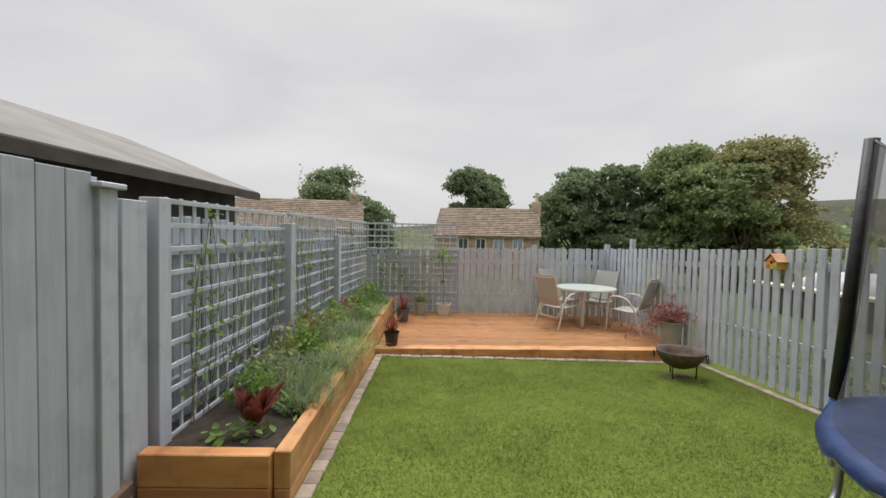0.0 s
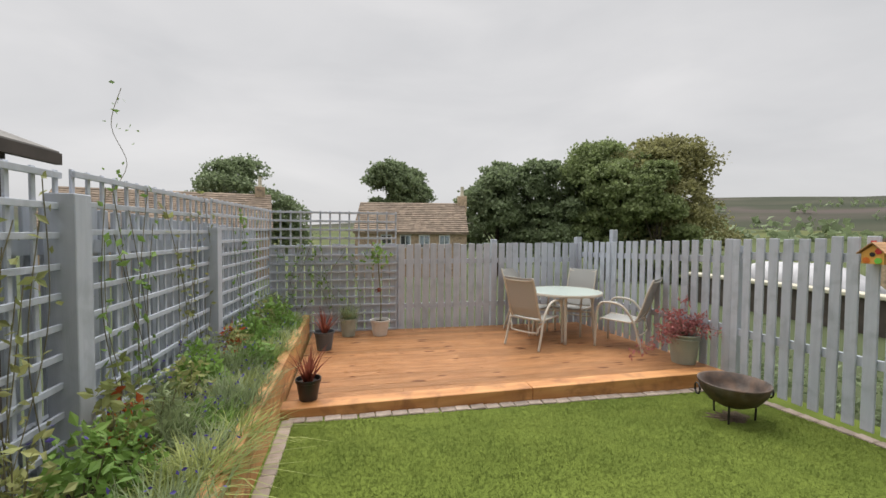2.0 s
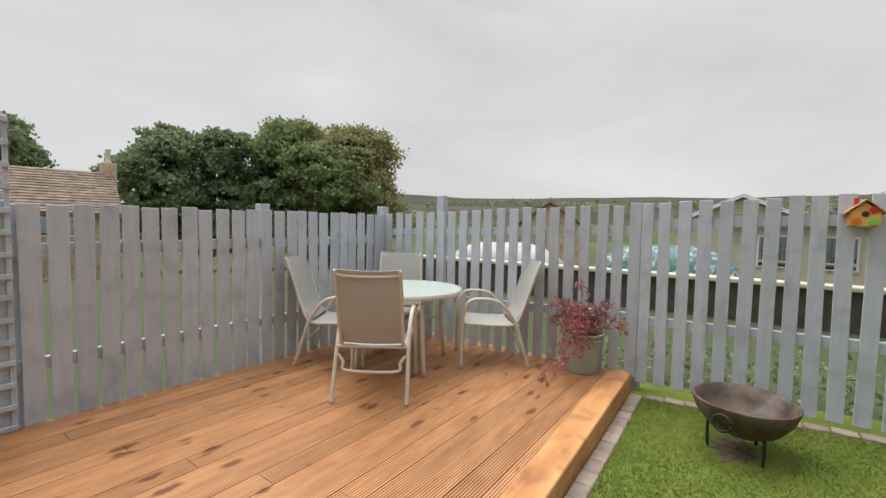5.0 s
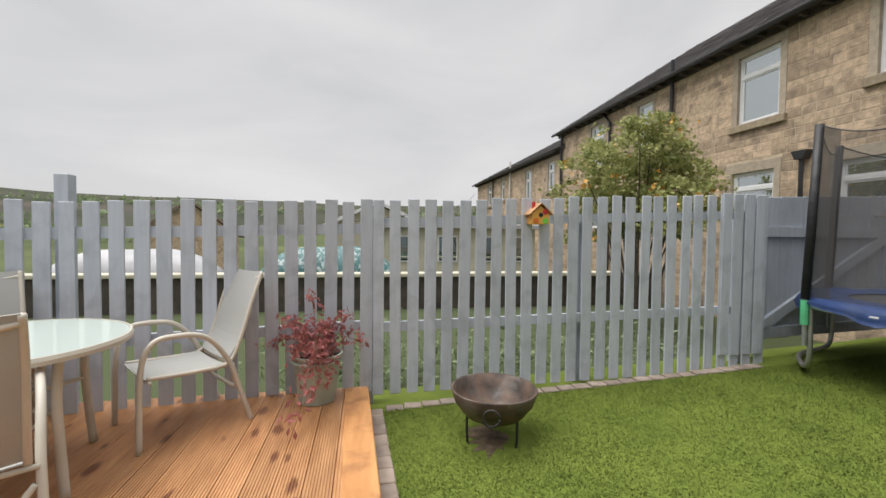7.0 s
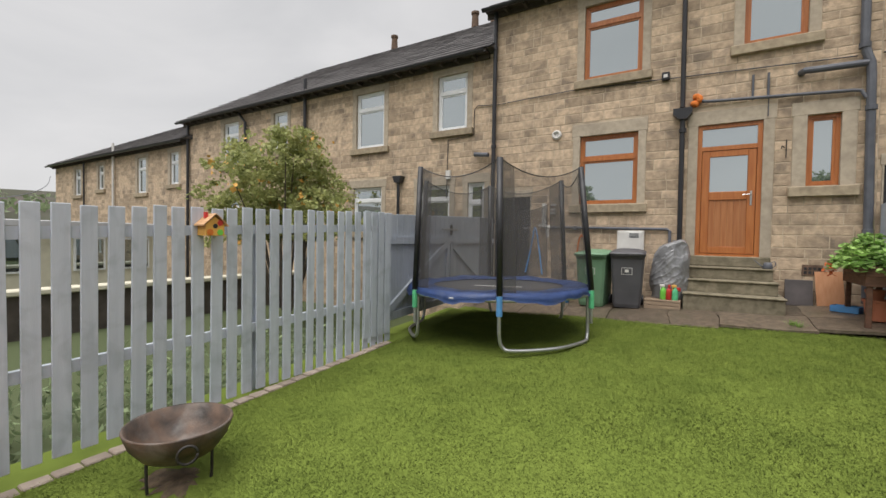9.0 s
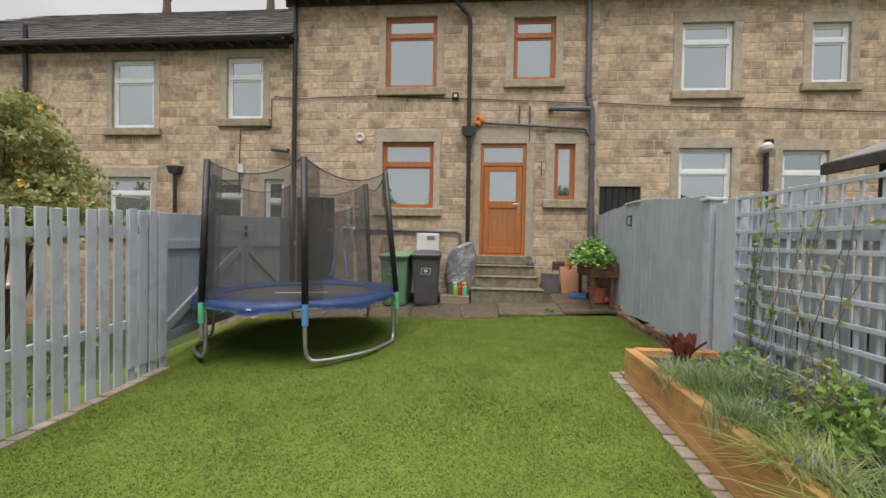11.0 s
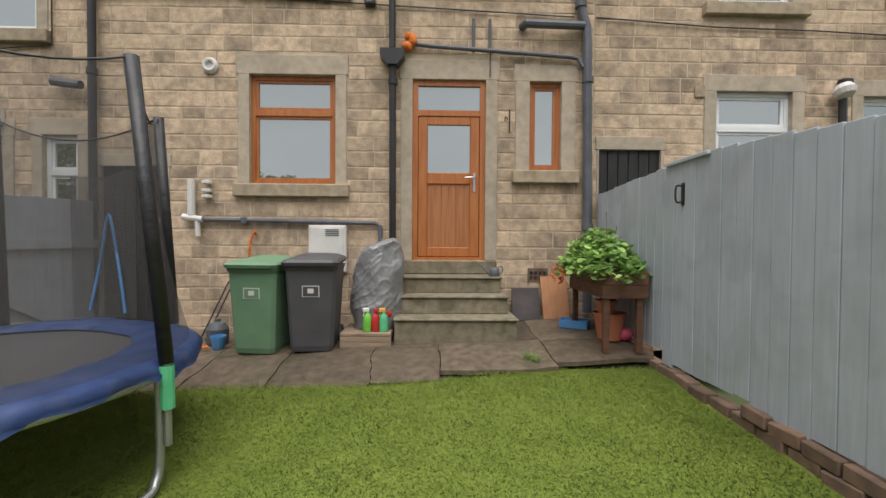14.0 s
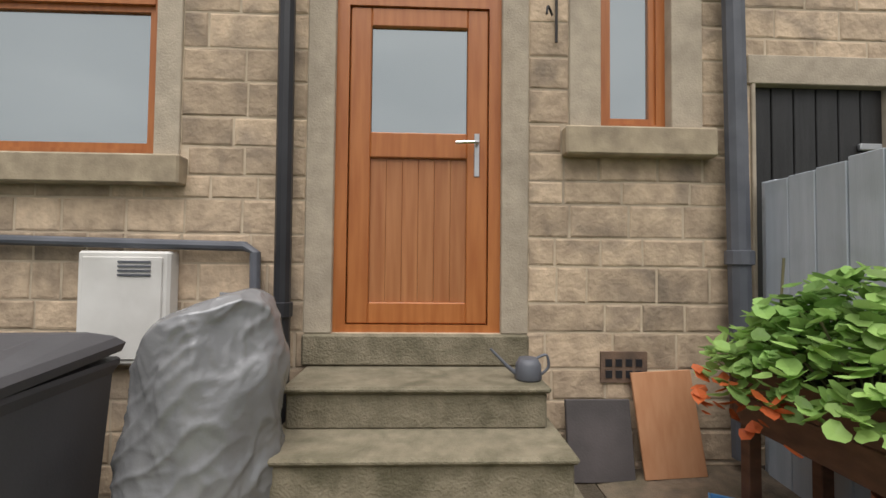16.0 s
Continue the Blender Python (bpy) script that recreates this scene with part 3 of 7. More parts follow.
def surround(parent, o, y=0.0, rng=None):
    """Dressed jambs, lintel and sill round an opening."""
    s = o.sur
    zb = o.z0
    for a, b in ((o.x0 - s, o.x0 + 0.004), (o.x1 - 0.004, o.x1 + s)):
        part("jamb", cube(a, b, y - 0.14, y + 0.014, zb, o.z1, bevel=0.004), DRESSED, parent)
    part("lintel", cube(o.x0 - s - 0.02, o.x1 + s + 0.02, y - 0.14, y + 0.016, o.z1 - 0.004, o.z1 + o.lintel, bevel=0.005), DRESSED, parent)
    if o.sill:
        part("window_sill", cube(o.x0 - s - 0.04, o.x1 + s + 0.04, y - 0.12, y + 0.085, o.z0 - 0.155, o.z0, bevel=0.01), SILL, parent)
    part("inner_sill", cube(o.x0, o.x1, y - 0.14, y - 0.05, o.z0 - 0.004, o.z0 + 0.02), DRESSED, parent)


def blocked(o):
    b = [(o.x0 - o.sur, o.x1 + o.sur, o.z0 - (0.155 if o.sill else 0), o.z1), (o.x0 - o.sur - 0.02, o.x1 + o.sur + 0.02, o.z1, o.z1 + o.lintel)]
    if o.sill:
        b.append((o.x0 - o.sur - 0.04, o.x1 + o.sur + 0.04, o.z0 - 0.155, o.z0))
    return b


def roof(parent, x0, x1, z, depth=4.2, rise=2.5, hip0=0.0, hip1=0.0, over=0.28, mat=SLATE, rng=None, pitch_rows=15):
    """Both slopes as a body, with courses of slates on the garden side."""
    bm = bmesh.new()
    e0, e1 = x0 - (over if hip0 else 0), x1 + (over if hip1 else 0)
    fr, bk = over, -2 * depth - over
    a = [bm.verts.new(p) for p in ((e0, fr, z), (e1, fr, z), (e1, bk, z), (e0, bk, z))]
    r = [bm.verts.new((e0 + hip0, -depth, z + rise)), bm.verts.new((e1 - hip1, -depth, z + rise))]
    bm.faces.new((a[0], a[1], r[1], r[0])), bm.faces.new((a[1], a[2], r[1])), bm.faces.new((a[2], a[3], r[0], r[1])), bm.faces.new((a[3], a[0], r[0])), bm.faces.new(a[::-1])
    body = part("roof", bm, mat, parent, "dark weathered slate roof")
    verts, faces = [], []
    for i in range(pitch_rows):
        t0, t1 = i / pitch_rows, (i + 1.15) / pitch_rows
        xa, xb = e0 + hip0 * t0, e1 - hip1 * t0
        x = xa - rng.uniform(0, 0.3)
        while x < xb:
            w = rng.uniform(0.26, 0.4)
            p, q = max(x, xa), min(x + w, xb)
            if q - p > 0.04:
                h = 0.022 + rng.uniform(0, 0.012)
                y0, y1 = fr + 0.03 - (fr + depth) * t0, fr - (fr + depth) * min(t1, 1)
                za, zb = z + rise * t0, z + rise * min(t1, 1)
                o = len(verts)
                verts += [(p + 0.004, y0, za + h), (q - 0.004, y0, za + h), (q - 0.004, y1, zb + 0.008), (p + 0.004, y1, zb + 0.008), (p + 0.004, y0, za + h - 0.02), (q - 0.004, y0, za + h - 0.02)]
                faces += [(o, o + 1, o + 2, o + 3), (o, o + 4, o + 5, o + 1)]
            x += w
    sl = put("slating", rows_mesh("slating", verts, faces), mat, body)
    tagged(sl, kind="stuff")
    return body


def gutter(parent, x0, x1, z, y=0.3):
    bm = bmesh.new()
    n = 7
    ring = [(0.06 * math.cos(math.pi + math.pi * k / n), 0.06 * math.sin(math.pi + math.pi * k / n)) for k in range(n + 1)]
    inner = [(0.048 * math.cos(math.pi + math.pi * k / n), 0.048 * math.sin(math.pi + math.pi * k / n)) for k in range(n, -1, -1)]
    outline = [(x0, y + 0.02 + p, z + q) for p, q in ring + inner]
    prism(bm, outline, (x1 - x0, 0, 0))
    part("gutter", bm, PIPE_BLACK, parent, "black half-round gutter")
    part("soffit", cube(x0, x1, 0.014, y - 0.02, z + 0.005, z + 0.03), DARK_TIMBER, parent)
    part("fascia", cube(x0, x1, 0.015, 0.06, z - 0.10, z + 0.003), DARK_TIMBER, parent)
    x = x0 + 0.3
    me = bpy.data.meshes.new("bracket")
    bm = cube(0, 0.06, 0.06, 0.26, -0.085, 0)
    bm.to_mesh(me), bm.free(), me.materials.append(DARK_TIMBER)
    while x < x1 - 0.1:
        ob = new("bracket", me)
        ob.parent, ob.matrix_basis = parent, pose(x, 0, z)
        x += 0.42


def pipe(parent, pts, r=0.04, mat=PIPE_BLACK, name="drainpipe", clips=()):
    bm = tube(bmesh.new(), pts, r, 10)
    for c in clips:
        lathe(bm, [(r, -0.04), (r + 0.014, -0.035), (r + 0.014, 0.035), (r, 0.04)], 12, Matrix.Translation(c))
    return part(name, bm, mat, parent, smooth=False)


def terrace(name, label, x0, x1, z0, z1, holes, seed, singles=None, roof_args=None, ridge=2.5):
    rng = np.random.default_rng(seed)
    h = thing(name, label, "house", at=None)
    bm = bmesh.new()
    wall_with_holes(bm, x0, x1, z0, z1, holes, -0.30, 0.0)
    box(bm, x0, x1, -8.4, -8.1, z0, z1), box(bm, x0, x0 + 0.3, -8.1, -0.3, z0, z1), box(bm, x1 - 0.3, x1, -8.1, -0.3, z0, z1)
    wall = part("wall", bm, MORTAR, h, "mortar-pointed sandstone house wall")
    part("floor_slab", cube(x0 + 0.3, x1 - 0.3, -8.1, -0.3, z0, z0 + 0.1), MORTAR, h)
    part("room_back", cube(x0 + 0.3, x1 - 0.3, -1.3, -1.2, z0 + 0.1, z1), WHITE, h)
    blocks = [b for o in holes for b in blocked(o)]
    layout = stone_layout(x0, x1, z0, z1 - 0.06, blocks, rng)
    near = []
    if singles:
        sx0, sx1, sz0, sz1 = singles
        near = [s for s in layout if sx0 < s[0] and s[1] < sx1 and sz0 < s[2] and s[3] < sz1][:300]
    picked = set(near)
    stones_joined("stonework", [s for s in layout if s not in picked], 0.0, rng, wall)
    for o in holes:
        surround(h, o, rng=rng)
    return h, wall, near, rng


OUR = [Opening(1.391, 2.446, 1.69, 3.035, 0.13, kind="oak", lintel=0.23, split=0.66), Opening(1.36, 2.403, 4.104, 5.541, 0.13, kind="oak", lintel=0.22, split=0.74),
       Opening(-0.972, -0.152, 4.232, 5.466, 0.14, kind="oak", lintel=0.22, split=0.72), Opening(-1.394, -0.991, 1.885, 2.993, 0.17, kind="oak", lintel=0.2, split=0),
       Opening(-0.455, 0.455, 0.77, 3.0, 0.14, sill=False, kind="oak", lintel=0.23), Opening(3.425, 4.239, -0.039, 1.896, 0.02, sill=False, lintel=0.14)]
RIGHT = [Opening(-4.273, -3.331, 3.978, 5.286, 0.15, lintel=0.22, split=0.72), Opening(-4.304, -3.331, 1.701, 2.908, 0.15, lintel=0.2, split=0.62),
         Opening(-6.331, -5.654, 4.104, 5.233, 0.15, lintel=0.2, split=0.72), Opening(-6.025, -5.201, 0.709, 2.866, 0.14, sill=False, lintel=0.2, split=0.8), Opening(-2.649, -1.862, 0.556, 2.164, 0.02, sill=False, lintel=0.16)]
LEFT = [Opening(4.973, 5.771, 3.504, 4.794, 0.13, lintel=0.16, split=0.68), Opening(7.384, 8.346, 3.328, 4.783, 0.13, lintel=0.16, split=0.70), Opening(11.135, 11.801, 3.547, 4.783, 0.13, lintel=0.16, split=0.68),
        Opening(13.588, 14.456, 3.328, 4.783, 0.16, lintel=0.16, split=0.70), Opening(7.44, 8.425, 1.118, 2.298, 0.13, lintel=0.2, split=0.7), Opening(4.498, 4.93, 0.009, 2.266, 0.12, sill=False, lintel=0.2, split=0.8),
        Opening(5.395, 6.279, 0.583, 2.244, 0.13, lintel=0.2, split=0.8), Opening(13.53, 14.48, 1.172, 2.244, 0.13, lintel=0.2)]
FAR = [Opening(17.379, 18.027, 2.878, 4.13, 0.16, lintel=0.14), Opening(19.909, 20.686, 2.648, 4.13, 0.16, lintel=0.14), Opening(23.92, 24.514, 2.97, 4.107, 0.16, lintel=0.14), Opening(26.519, 27.247, 2.798, 4.107, 0.16, lintel=0.14)]

ours, our_wall, near_stones, our_rng = terrace("house", "sandstone terraced house with golden oak windows and door", -1.79, 4.26, -0.35, 5.88, OUR, 3, singles=(-1.85, 3.5, -0.02, 2.4))
right_house, rw, _, rr = terrace("house", "neighbouring sandstone terraced house with white windows", -9.4, -1.79, -0.35, 5.88, RIGHT, 5)
left_house, lw, _, lr = terrace("house", "lower sandstone terraced house with white windows", 4.26, 16.7, -1.3, 5.05, LEFT, 7)
far_house, fw, _, frr = terrace("house", "lowest sandstone house ending the terrace row", 16.7, 29.8, -1.8, 4.42, FAR, 9)
for o in OUR[:4]:
    window(ours, o)
for o in RIGHT[:4]:
    window(right_house, o)
for o in LEFT:
    window(left_house, o)
for o in FAR:
    window(far_house, o)
roof(ours, -1.79, 4.32, 5.9, rng=our_rng)
roof(right_house, -9.4, -1.794, 5.9, rng=rr)
roof(left_house, 4.26, 16.7, 5.09, rise=3.0, hip1=2.6, rng=lr)
roof(far_house, 16.4, 29.8, 4.48, hip1=4.4, rng=frr)
gutter(ours, -1.79, 4.48, 5.88), gutter(right_house, -9.4, -1.794, 5.88), gutter(left_house, 4.42, 16.95, 5.05), gutter(far_house, 16.75, 30.1, 4.42)
for h, x, z in ((left_house, 6.3, 8.05), (left_house, 10.4, 8.05), (far_house, 17.9, 6.95), (left_house, 7.0, 8.05)):
    part("chimney_pot", lathe(bmesh.new(), [(0.13, 0), (0.12, 0.1), (0.105, 0.42), (0.135, 0.45), (0.135, 0.52), (0.09, 0.52)], 14, pose(x, -4.2, z)), BRICK, h, "red clay chimney pot")

# drainpipes and wall fixtures
pipe(ours, [(4.26, 0.09, 5.868), (4.26, 0.09, 0.009)], 0.045, clips=[(4.26, 0.09, z) for z in (5.103, 3, 1.377)])
pipe(ours, [(0.972, 0.28, 5.838), (0.951, 0.2, 5.657), (0.742, 0.1, 5.477), (0.706, 0.085, 5.339), (0.695, 0.085, 3.332)], 0.04)
pipe(ours, [(0.69, 0.085, 3.154), (0.679, 0.085, 0.299)], 0.042, clips=[(0.684, 0.085, z) for z in (2.929, 0.902)])
bm = bmesh.new()
prism(bm, [(0.547, 0.02, 3.302), (0.836, 0.02, 3.302), (0.836, 0.02, 3.213), (0.742, 0.02, 3.114), (0.635, 0.02, 3.114), (0.547, 0.02, 3.213)], (0, 0.15, 0))
part("hopper", bm, PIPE_BLACK, ours, "black rainwater hopper head")
pipe(ours, [(-1.577, 0.09, 5.816), (-1.587, 0.09, 3.946), (-1.607, 0.09, 3.797), (-1.661, 0.09, 3.634), (-1.672, 0.09, 3.43), (-1.715, 0.09, 0.145)], 0.055, PIPE_GREY, "soil_pipe", clips=[(-1.587, 0.09, 3.89), (-1.682, 0.09, 2.982), (-1.704, 0.09, 1.19)])
pipe(ours, [(-0.886, 0.03, 3.64), (-0.924, 0.13, 3.64), (-1.02, 0.13, 3.634), (-1.629, 0.1, 3.634)], 0.05, PIPE_GREY, "branch_pipe")
pipe(ours, [(0.474, 0.06, 3.46), (0.381, 0.06, 3.391), (0.217, 0.06, 3.376), (-1.475, 0.06, 3.272), (-1.577, 0.06, 3.252), (-1.629, 0.09, 3.134)], 0.026, PIPE_GREY, "waste_pipe")
for x in (-0.29, -0.49):
    pipe(ours, [(x, 0.04, 3.32), (x, 0.04, 3.72)], 0.018, PIPE_GREY, "waste_pipe")
pipe(ours, [(-0.5, 0.03, 3.332), (-0.5, 0.03, 3.035)], 0.008, PIPE_GREY, "cable")
pipe(ours, [(4.239, 0.03, 3.913), (2.651, 0.03, 3.957), (1.056, 0.03, 3.89), (-1.526, 0.03, 3.774)], 0.009, PIPE_BLACK, "cable")
pipe(right_house, [(-1.8, 0.03, 3.774), (-3.29, 0.03, 3.681), (-4.531, 0.03, 3.658), (-8.696, 0.03, 3.483)], 0.009, PIPE_BLACK, "cable")
pipe(left_house, [(4.282, 0.03, 3.92), (4.692, 0.03, 3.964), (4.778, 0.03, 3.876), (4.778, 0.03, 3.328), (5.45, 0.03, 3.274), (5.473, 0.03, 1.92)], 0.009, PIPE_BLACK, "cable")
pipe(ours, [(3.103, 0.05, 1.251), (2.115, 0.05, 1.241), (0.888, 0.05, 1.221), (0.836, 0.05, 1.19), (0.826, 0.05, 0.556)], 0.027, PIPE_GREY, "waste_pipe", clips=[(2.489, 0.05, 1.241)])
bm = tube(bmesh.new(), [(3.114, 0.06, 1.733), (3.114, 0.06, 1.302)], 0.045, 10)
tube(bm, [(3.211, 0.07, 1.282), (2.975, 0.07, 1.251)], 0.038, 10), tube(bm, [(3.039, 0.07, 1.251), (3.029, 0.07, 1.046)], 0.03, 10)
for z in (1.53, 1.6, 1.701):
    lathe(bm, [(0.045, -0.02), (0.06, -0.015), (0.06, 0.015), (0.045, 0.02)], 12, pose(2.93, 0.06, z))
part("white_pipe", bm, WHITE, ours, "taped white plastic waste pipe")
part("vent_disc", lathe(bmesh.new(), [(0.095, 0), (0.095, 0.03), (0.07, 0.055), (0.05, 0.05), (0.045, 0.02)], 20, pose(2.9, 0.012, 3.114, -90)), WHITE, ours, "round white extractor vent")
light = part("flood_light", cube(0.909, 1.035, 0.012, 0.10, 3.855, 3.988, bevel=0.01), PIPE_BLACK, ours, "black wall floodlight")
part("lens", cube(0.941, 1.003, 0.10, 0.106, 3.89, 3.946), WHITE, light)
bm = bmesh.new()
for k in range(9):
    a = random.random() * 6.3
    lathe(bm, [(0.005, -0.06), (0.05, -0.03), (0.06, 0.0), (0.045, 0.035), (0.005, 0.05)], 8, pose(0.50 + 0.05 * math.cos(a), 0.05, 3.43 + 0.06 * math.sin(a), 40 * k, 20, 0))
part("sealing_foam", bm, ORANGE, ours, "blob of orange expanding foam", smooth=True)
meter = part("meter_box", cube(1.244, 1.7, 0.0, 0.09, 0.617, 1.19, bevel=0.012), WHITE, ours, "white meter cupboard")
part("meter_door", cube(1.276, 1.668, 0.09, 0.10, 0.648, 1.161, bevel=0.004), WHITE, meter)
for k in range(4):
    part("louvre", cube(1.33, 1.49, 0.10, 0.106, 1.065 + 0.022 * k, 1.075 + 0.022 * k), PIPE_GREY, meter)
air = part("air_brick", cube(-1.243, -0.991, 0.0, 0.018, 0.515, 0.679), BRICK, ours, "terracotta air brick")
for i in range(4):
    for k in range(2):
        part("air_hole", cube(-1.215 + 0.055 * i, -1.18 + 0.055 * i, 0.018, 0.021, 0.54 + 0.06 * k, 0.58 + 0.06 * k), PIPE_BLACK, air)
bm = tube(bmesh.new(), [(-0.745, 0.02, 2.633), (-0.745, 0.02, 2.357)], 0.008, 6)
tube(bm, curve([(-0.723, 0.02, 2.506), (-0.69, 0.05, 2.538), (-0.678, 0.07, 2.485)]), 0.007, 6)
part("wall_hook", bm, IRON_DARK, ours, "rusty iron wall hook")
pipe(ours, curve([(2.35, 0.03, 1.065), (2.36, 0.06, 1.104), (2.403, 0.06, 0.998), (2.435, 0.05, 0.759)]), 0.014, ORANGE, "hose_tail")
# neighbours' pipes and lamps
pipe(left_house, [(10.278, 0.09, 5.537), (10.267, 0.09, -0.199)], 0.05), pipe(left_house, [(13.471, 0.09, 4.983), (13.121, 0.09, 4.65), (13.062, 0.09, -0.199)], 0.045), pipe(left_house, [(16.58, 0.09, 5.129), (16.58, 0.09, -1.008)], 0.05)
pipe(left_house, [(6.832, 0.1, 2.374), (6.832, 0.1, 0.009)], 0.04)
part("hopper", prism(bmesh.new(), [(6.688, 0.02, 2.514), (6.975, 0.02, 2.514), (6.909, 0.02, 2.352), (6.754, 0.02, 2.352)], (0, 0.16, 0)), PIPE_BLACK, left_house)
part("meter_box", cube(5.362, 5.473, 0.012, 0.08, 2.374, 2.568), WHITE, left_house)
pipe(left_house, [(4.714, 0.1, 2.87), (4.368, 0.12, 2.827)], 0.05, PIPE_GREY, "branch_pipe")
pipe(far_house, [(22.732, 0.09, 4.952), (22.732, 0.09, -0.442)], 0.05, WHITE), pipe(far_house, [(25.9, 0.09, 4.365), (25.9, 0.09, -0.442)], 0.04)
pipe(right_house, [(-4.861, 0.09, 2.929), (-4.881, 0.09, 0.453)], 0.045)
bm = lathe(bmesh.new(), [(0.02, -0.05), (0.09, -0.04), (0.12, 0.02), (0.09, 0.09), (0.03, 0.1)], 14, pose(-4.82, 0.16, 2.855, 20))
part("wall_lamp", bm, WHITE, right_house, "white bulkhead lamp"), part("lamp_bracket", cube(-4.985, -4.84, 0.014, 0.12, 2.887, 3.055, bevel=0.02), PIPE_BLACK, right_house)
part("vent", cube(-3.176, -3.052, 0.012, 0.03, 2.823, 2.961), SILL, right_house)
# board doors
for parent, (a, b, c, d) in ((ours, (3.425, 4.239, -0.039, 1.896)), (right_house, (-2.649, -1.862, 0.556, 2.164))):
    bd = new("board_door")
    bd.parent = parent
    n = 6
    for k in range(n):
        w = (b - a) / n
        part("board", cube(a + w * k + 0.004, a + w * (k + 1) - 0.004, -0.07, -0.035, c, d, bevel=0.004), BLACK_DOOR, bd)
    part("bolt", cube(a + 0.03, a + 0.16, -0.035, -0.01, c + 1.25, c + 1.29, bevel=0.006), GALV, bd)

# back door with its frame
door = new("door_1")
door.parent = ours
bm = bmesh.new()
yb = -0.06
for c in ((-0.455, -0.385, 0.77, 3.0), (0.385, 0.455, 0.77, 3.0), (-0.385, 0.385, 0.77, 0.81), (-0.385, 0.385, 2.93, 3.0), (-0.385, 0.385, 2.56, 2.63)):
    box(bm, c[0], c[1], yb - 0.035, yb + 0.035, c[2], c[3])
part("door_frame", bm, OAK, door, "golden oak plastic door frame")
bm = bmesh.new()
for c in ((-0.38, -0.265, 0.815, 2.555), (0.265, 0.38, 0.815, 2.555), (-0.265, 0.265, 0.815, 0.93), (-0.265, 0.265, 2.45, 2.555), (-0.265, 0.265, 1.72, 1.86)):
    box(bm, c[0], c[1], yb - 0.025, yb + 0.025, c[2], c[3], bevel=0.006)
leaf = part("door_leaf", bm, OAK, door)
for k in range(6):
    w = 0.53 / 6
    part("panel_plank", cube(-0.265 + w * k + 0.0005, -0.265 + w * (k + 1) - 0.0005, yb - 0.015, yb + 0.006, 0.93, 1.72, bevel=0.0018), OAK_PANEL, door, "vertical wood-grain plank")
part("pane", cube(-0.262, 0.262, yb - 0.006, yb + 0.004, 1.86, 2.45), GLASS, door)
part("pane", cube(-0.383, 0.383, yb - 0.006, yb + 0.004, 2.63, 2.93), GLASS, door)
bm = cube(-0.335, -0.305, yb + 0.025, yb + 0.032, 1.62, 1.86, bevel=0.003)
tube(bm, [(-0.32, yb + 0.03, 1.80), (-0.32, yb + 0.075, 1.80), (-0.30, yb + 0.08, 1.80), (-0.20, yb + 0.08, 1.795)], 0.009, 8)
part("door_handle", bm, CHROME, door, "chrome lever handle")
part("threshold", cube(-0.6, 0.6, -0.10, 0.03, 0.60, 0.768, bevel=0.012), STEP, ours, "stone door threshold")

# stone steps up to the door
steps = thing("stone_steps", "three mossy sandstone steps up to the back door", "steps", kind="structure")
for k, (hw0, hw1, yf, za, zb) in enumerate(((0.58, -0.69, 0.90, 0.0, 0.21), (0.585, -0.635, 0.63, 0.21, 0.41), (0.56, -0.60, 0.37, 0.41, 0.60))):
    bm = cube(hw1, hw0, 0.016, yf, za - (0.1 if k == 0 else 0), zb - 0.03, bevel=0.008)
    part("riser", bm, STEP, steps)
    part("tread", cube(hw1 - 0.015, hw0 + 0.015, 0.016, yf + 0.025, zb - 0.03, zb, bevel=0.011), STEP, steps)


# ---- fences and beds ----
def picket_run(name, label, p0, p1, zb, z0, z1, step=0.135, width=0.095, seed=1, parent=None, side=1, zb1=None, rails=(0.35, 1.25), jitter=0.012, mat=PAINT, skip=None):
    """A fence from p0 to p1: rails with pickets on the given side; heights run from z0 to z1 (top)."""
    rng = np.random.default_rng(seed)
    f = thing(name, label, "fence") if parent is None else parent
    a, b = Vector((*p0, 0)), Vector((*p1, 0))
    d = (b - a).normalized()
    ln = (b - a).length
    ang = math.atan2(d.y, d.x)
    m0 = Matrix.Translation((a.x, a.y, 0)) @ Matrix.Rotation(ang, 4, "Z")
    zb1 = zb if zb1 is None else zb1
    n = int(ln / step)
    shapes = []
    for k in range(4):
        bm = cube(-width / 2, width / 2, 0.0, 0.02, 0, 1, bevel=0.0)
        shapes.append(bm)
    me = bpy.data.meshes.new("picket")
    bmesh.ops.bevel(shapes[0], geom=[e for e in shapes[0].edges], offset=0.003, segments=1, affect="EDGES")
    shapes[0].to_mesh(me)
    for s in shapes:
        s.free()
    me.materials.append(mat)
    for k in range(n + 1):
        t = k * step / ln
        if t > 1 or (skip and skip(k, n)):
            continue
        top = z0 + (z1 - z0) * t + rng.uniform(-jitter, jitter)
        low = zb + (zb1 - zb) * t
        ob = new("picket", me)
        ob.parent = f
        lean = rng.uniform(-0.5, 0.5)
        ob.matrix_basis = m0 @ pose(k * step, 0.022 * side if side > 0 else -0.042, low, 0, lean, 0) @ Matrix.Diagonal((rng.uniform(0.94, 1.05), 1, top - low, 1))
    for r in rails:
        zr0, zr1 = zb + (z0 - zb) * r / 1.5, zb1 + (z1 - zb1) * r / 1.5
        bm = bmesh.new()
        prism(bm, [(0, -0.02, zr0 - 0.04), (0, 0.02, zr0 - 0.04), (0, 0.02, zr0 + 0.04), (0, -0.02, zr0 + 0.04)], (ln, 0, zr1 - zr0), m0)
        part("rail", bm, mat, f)
    return f


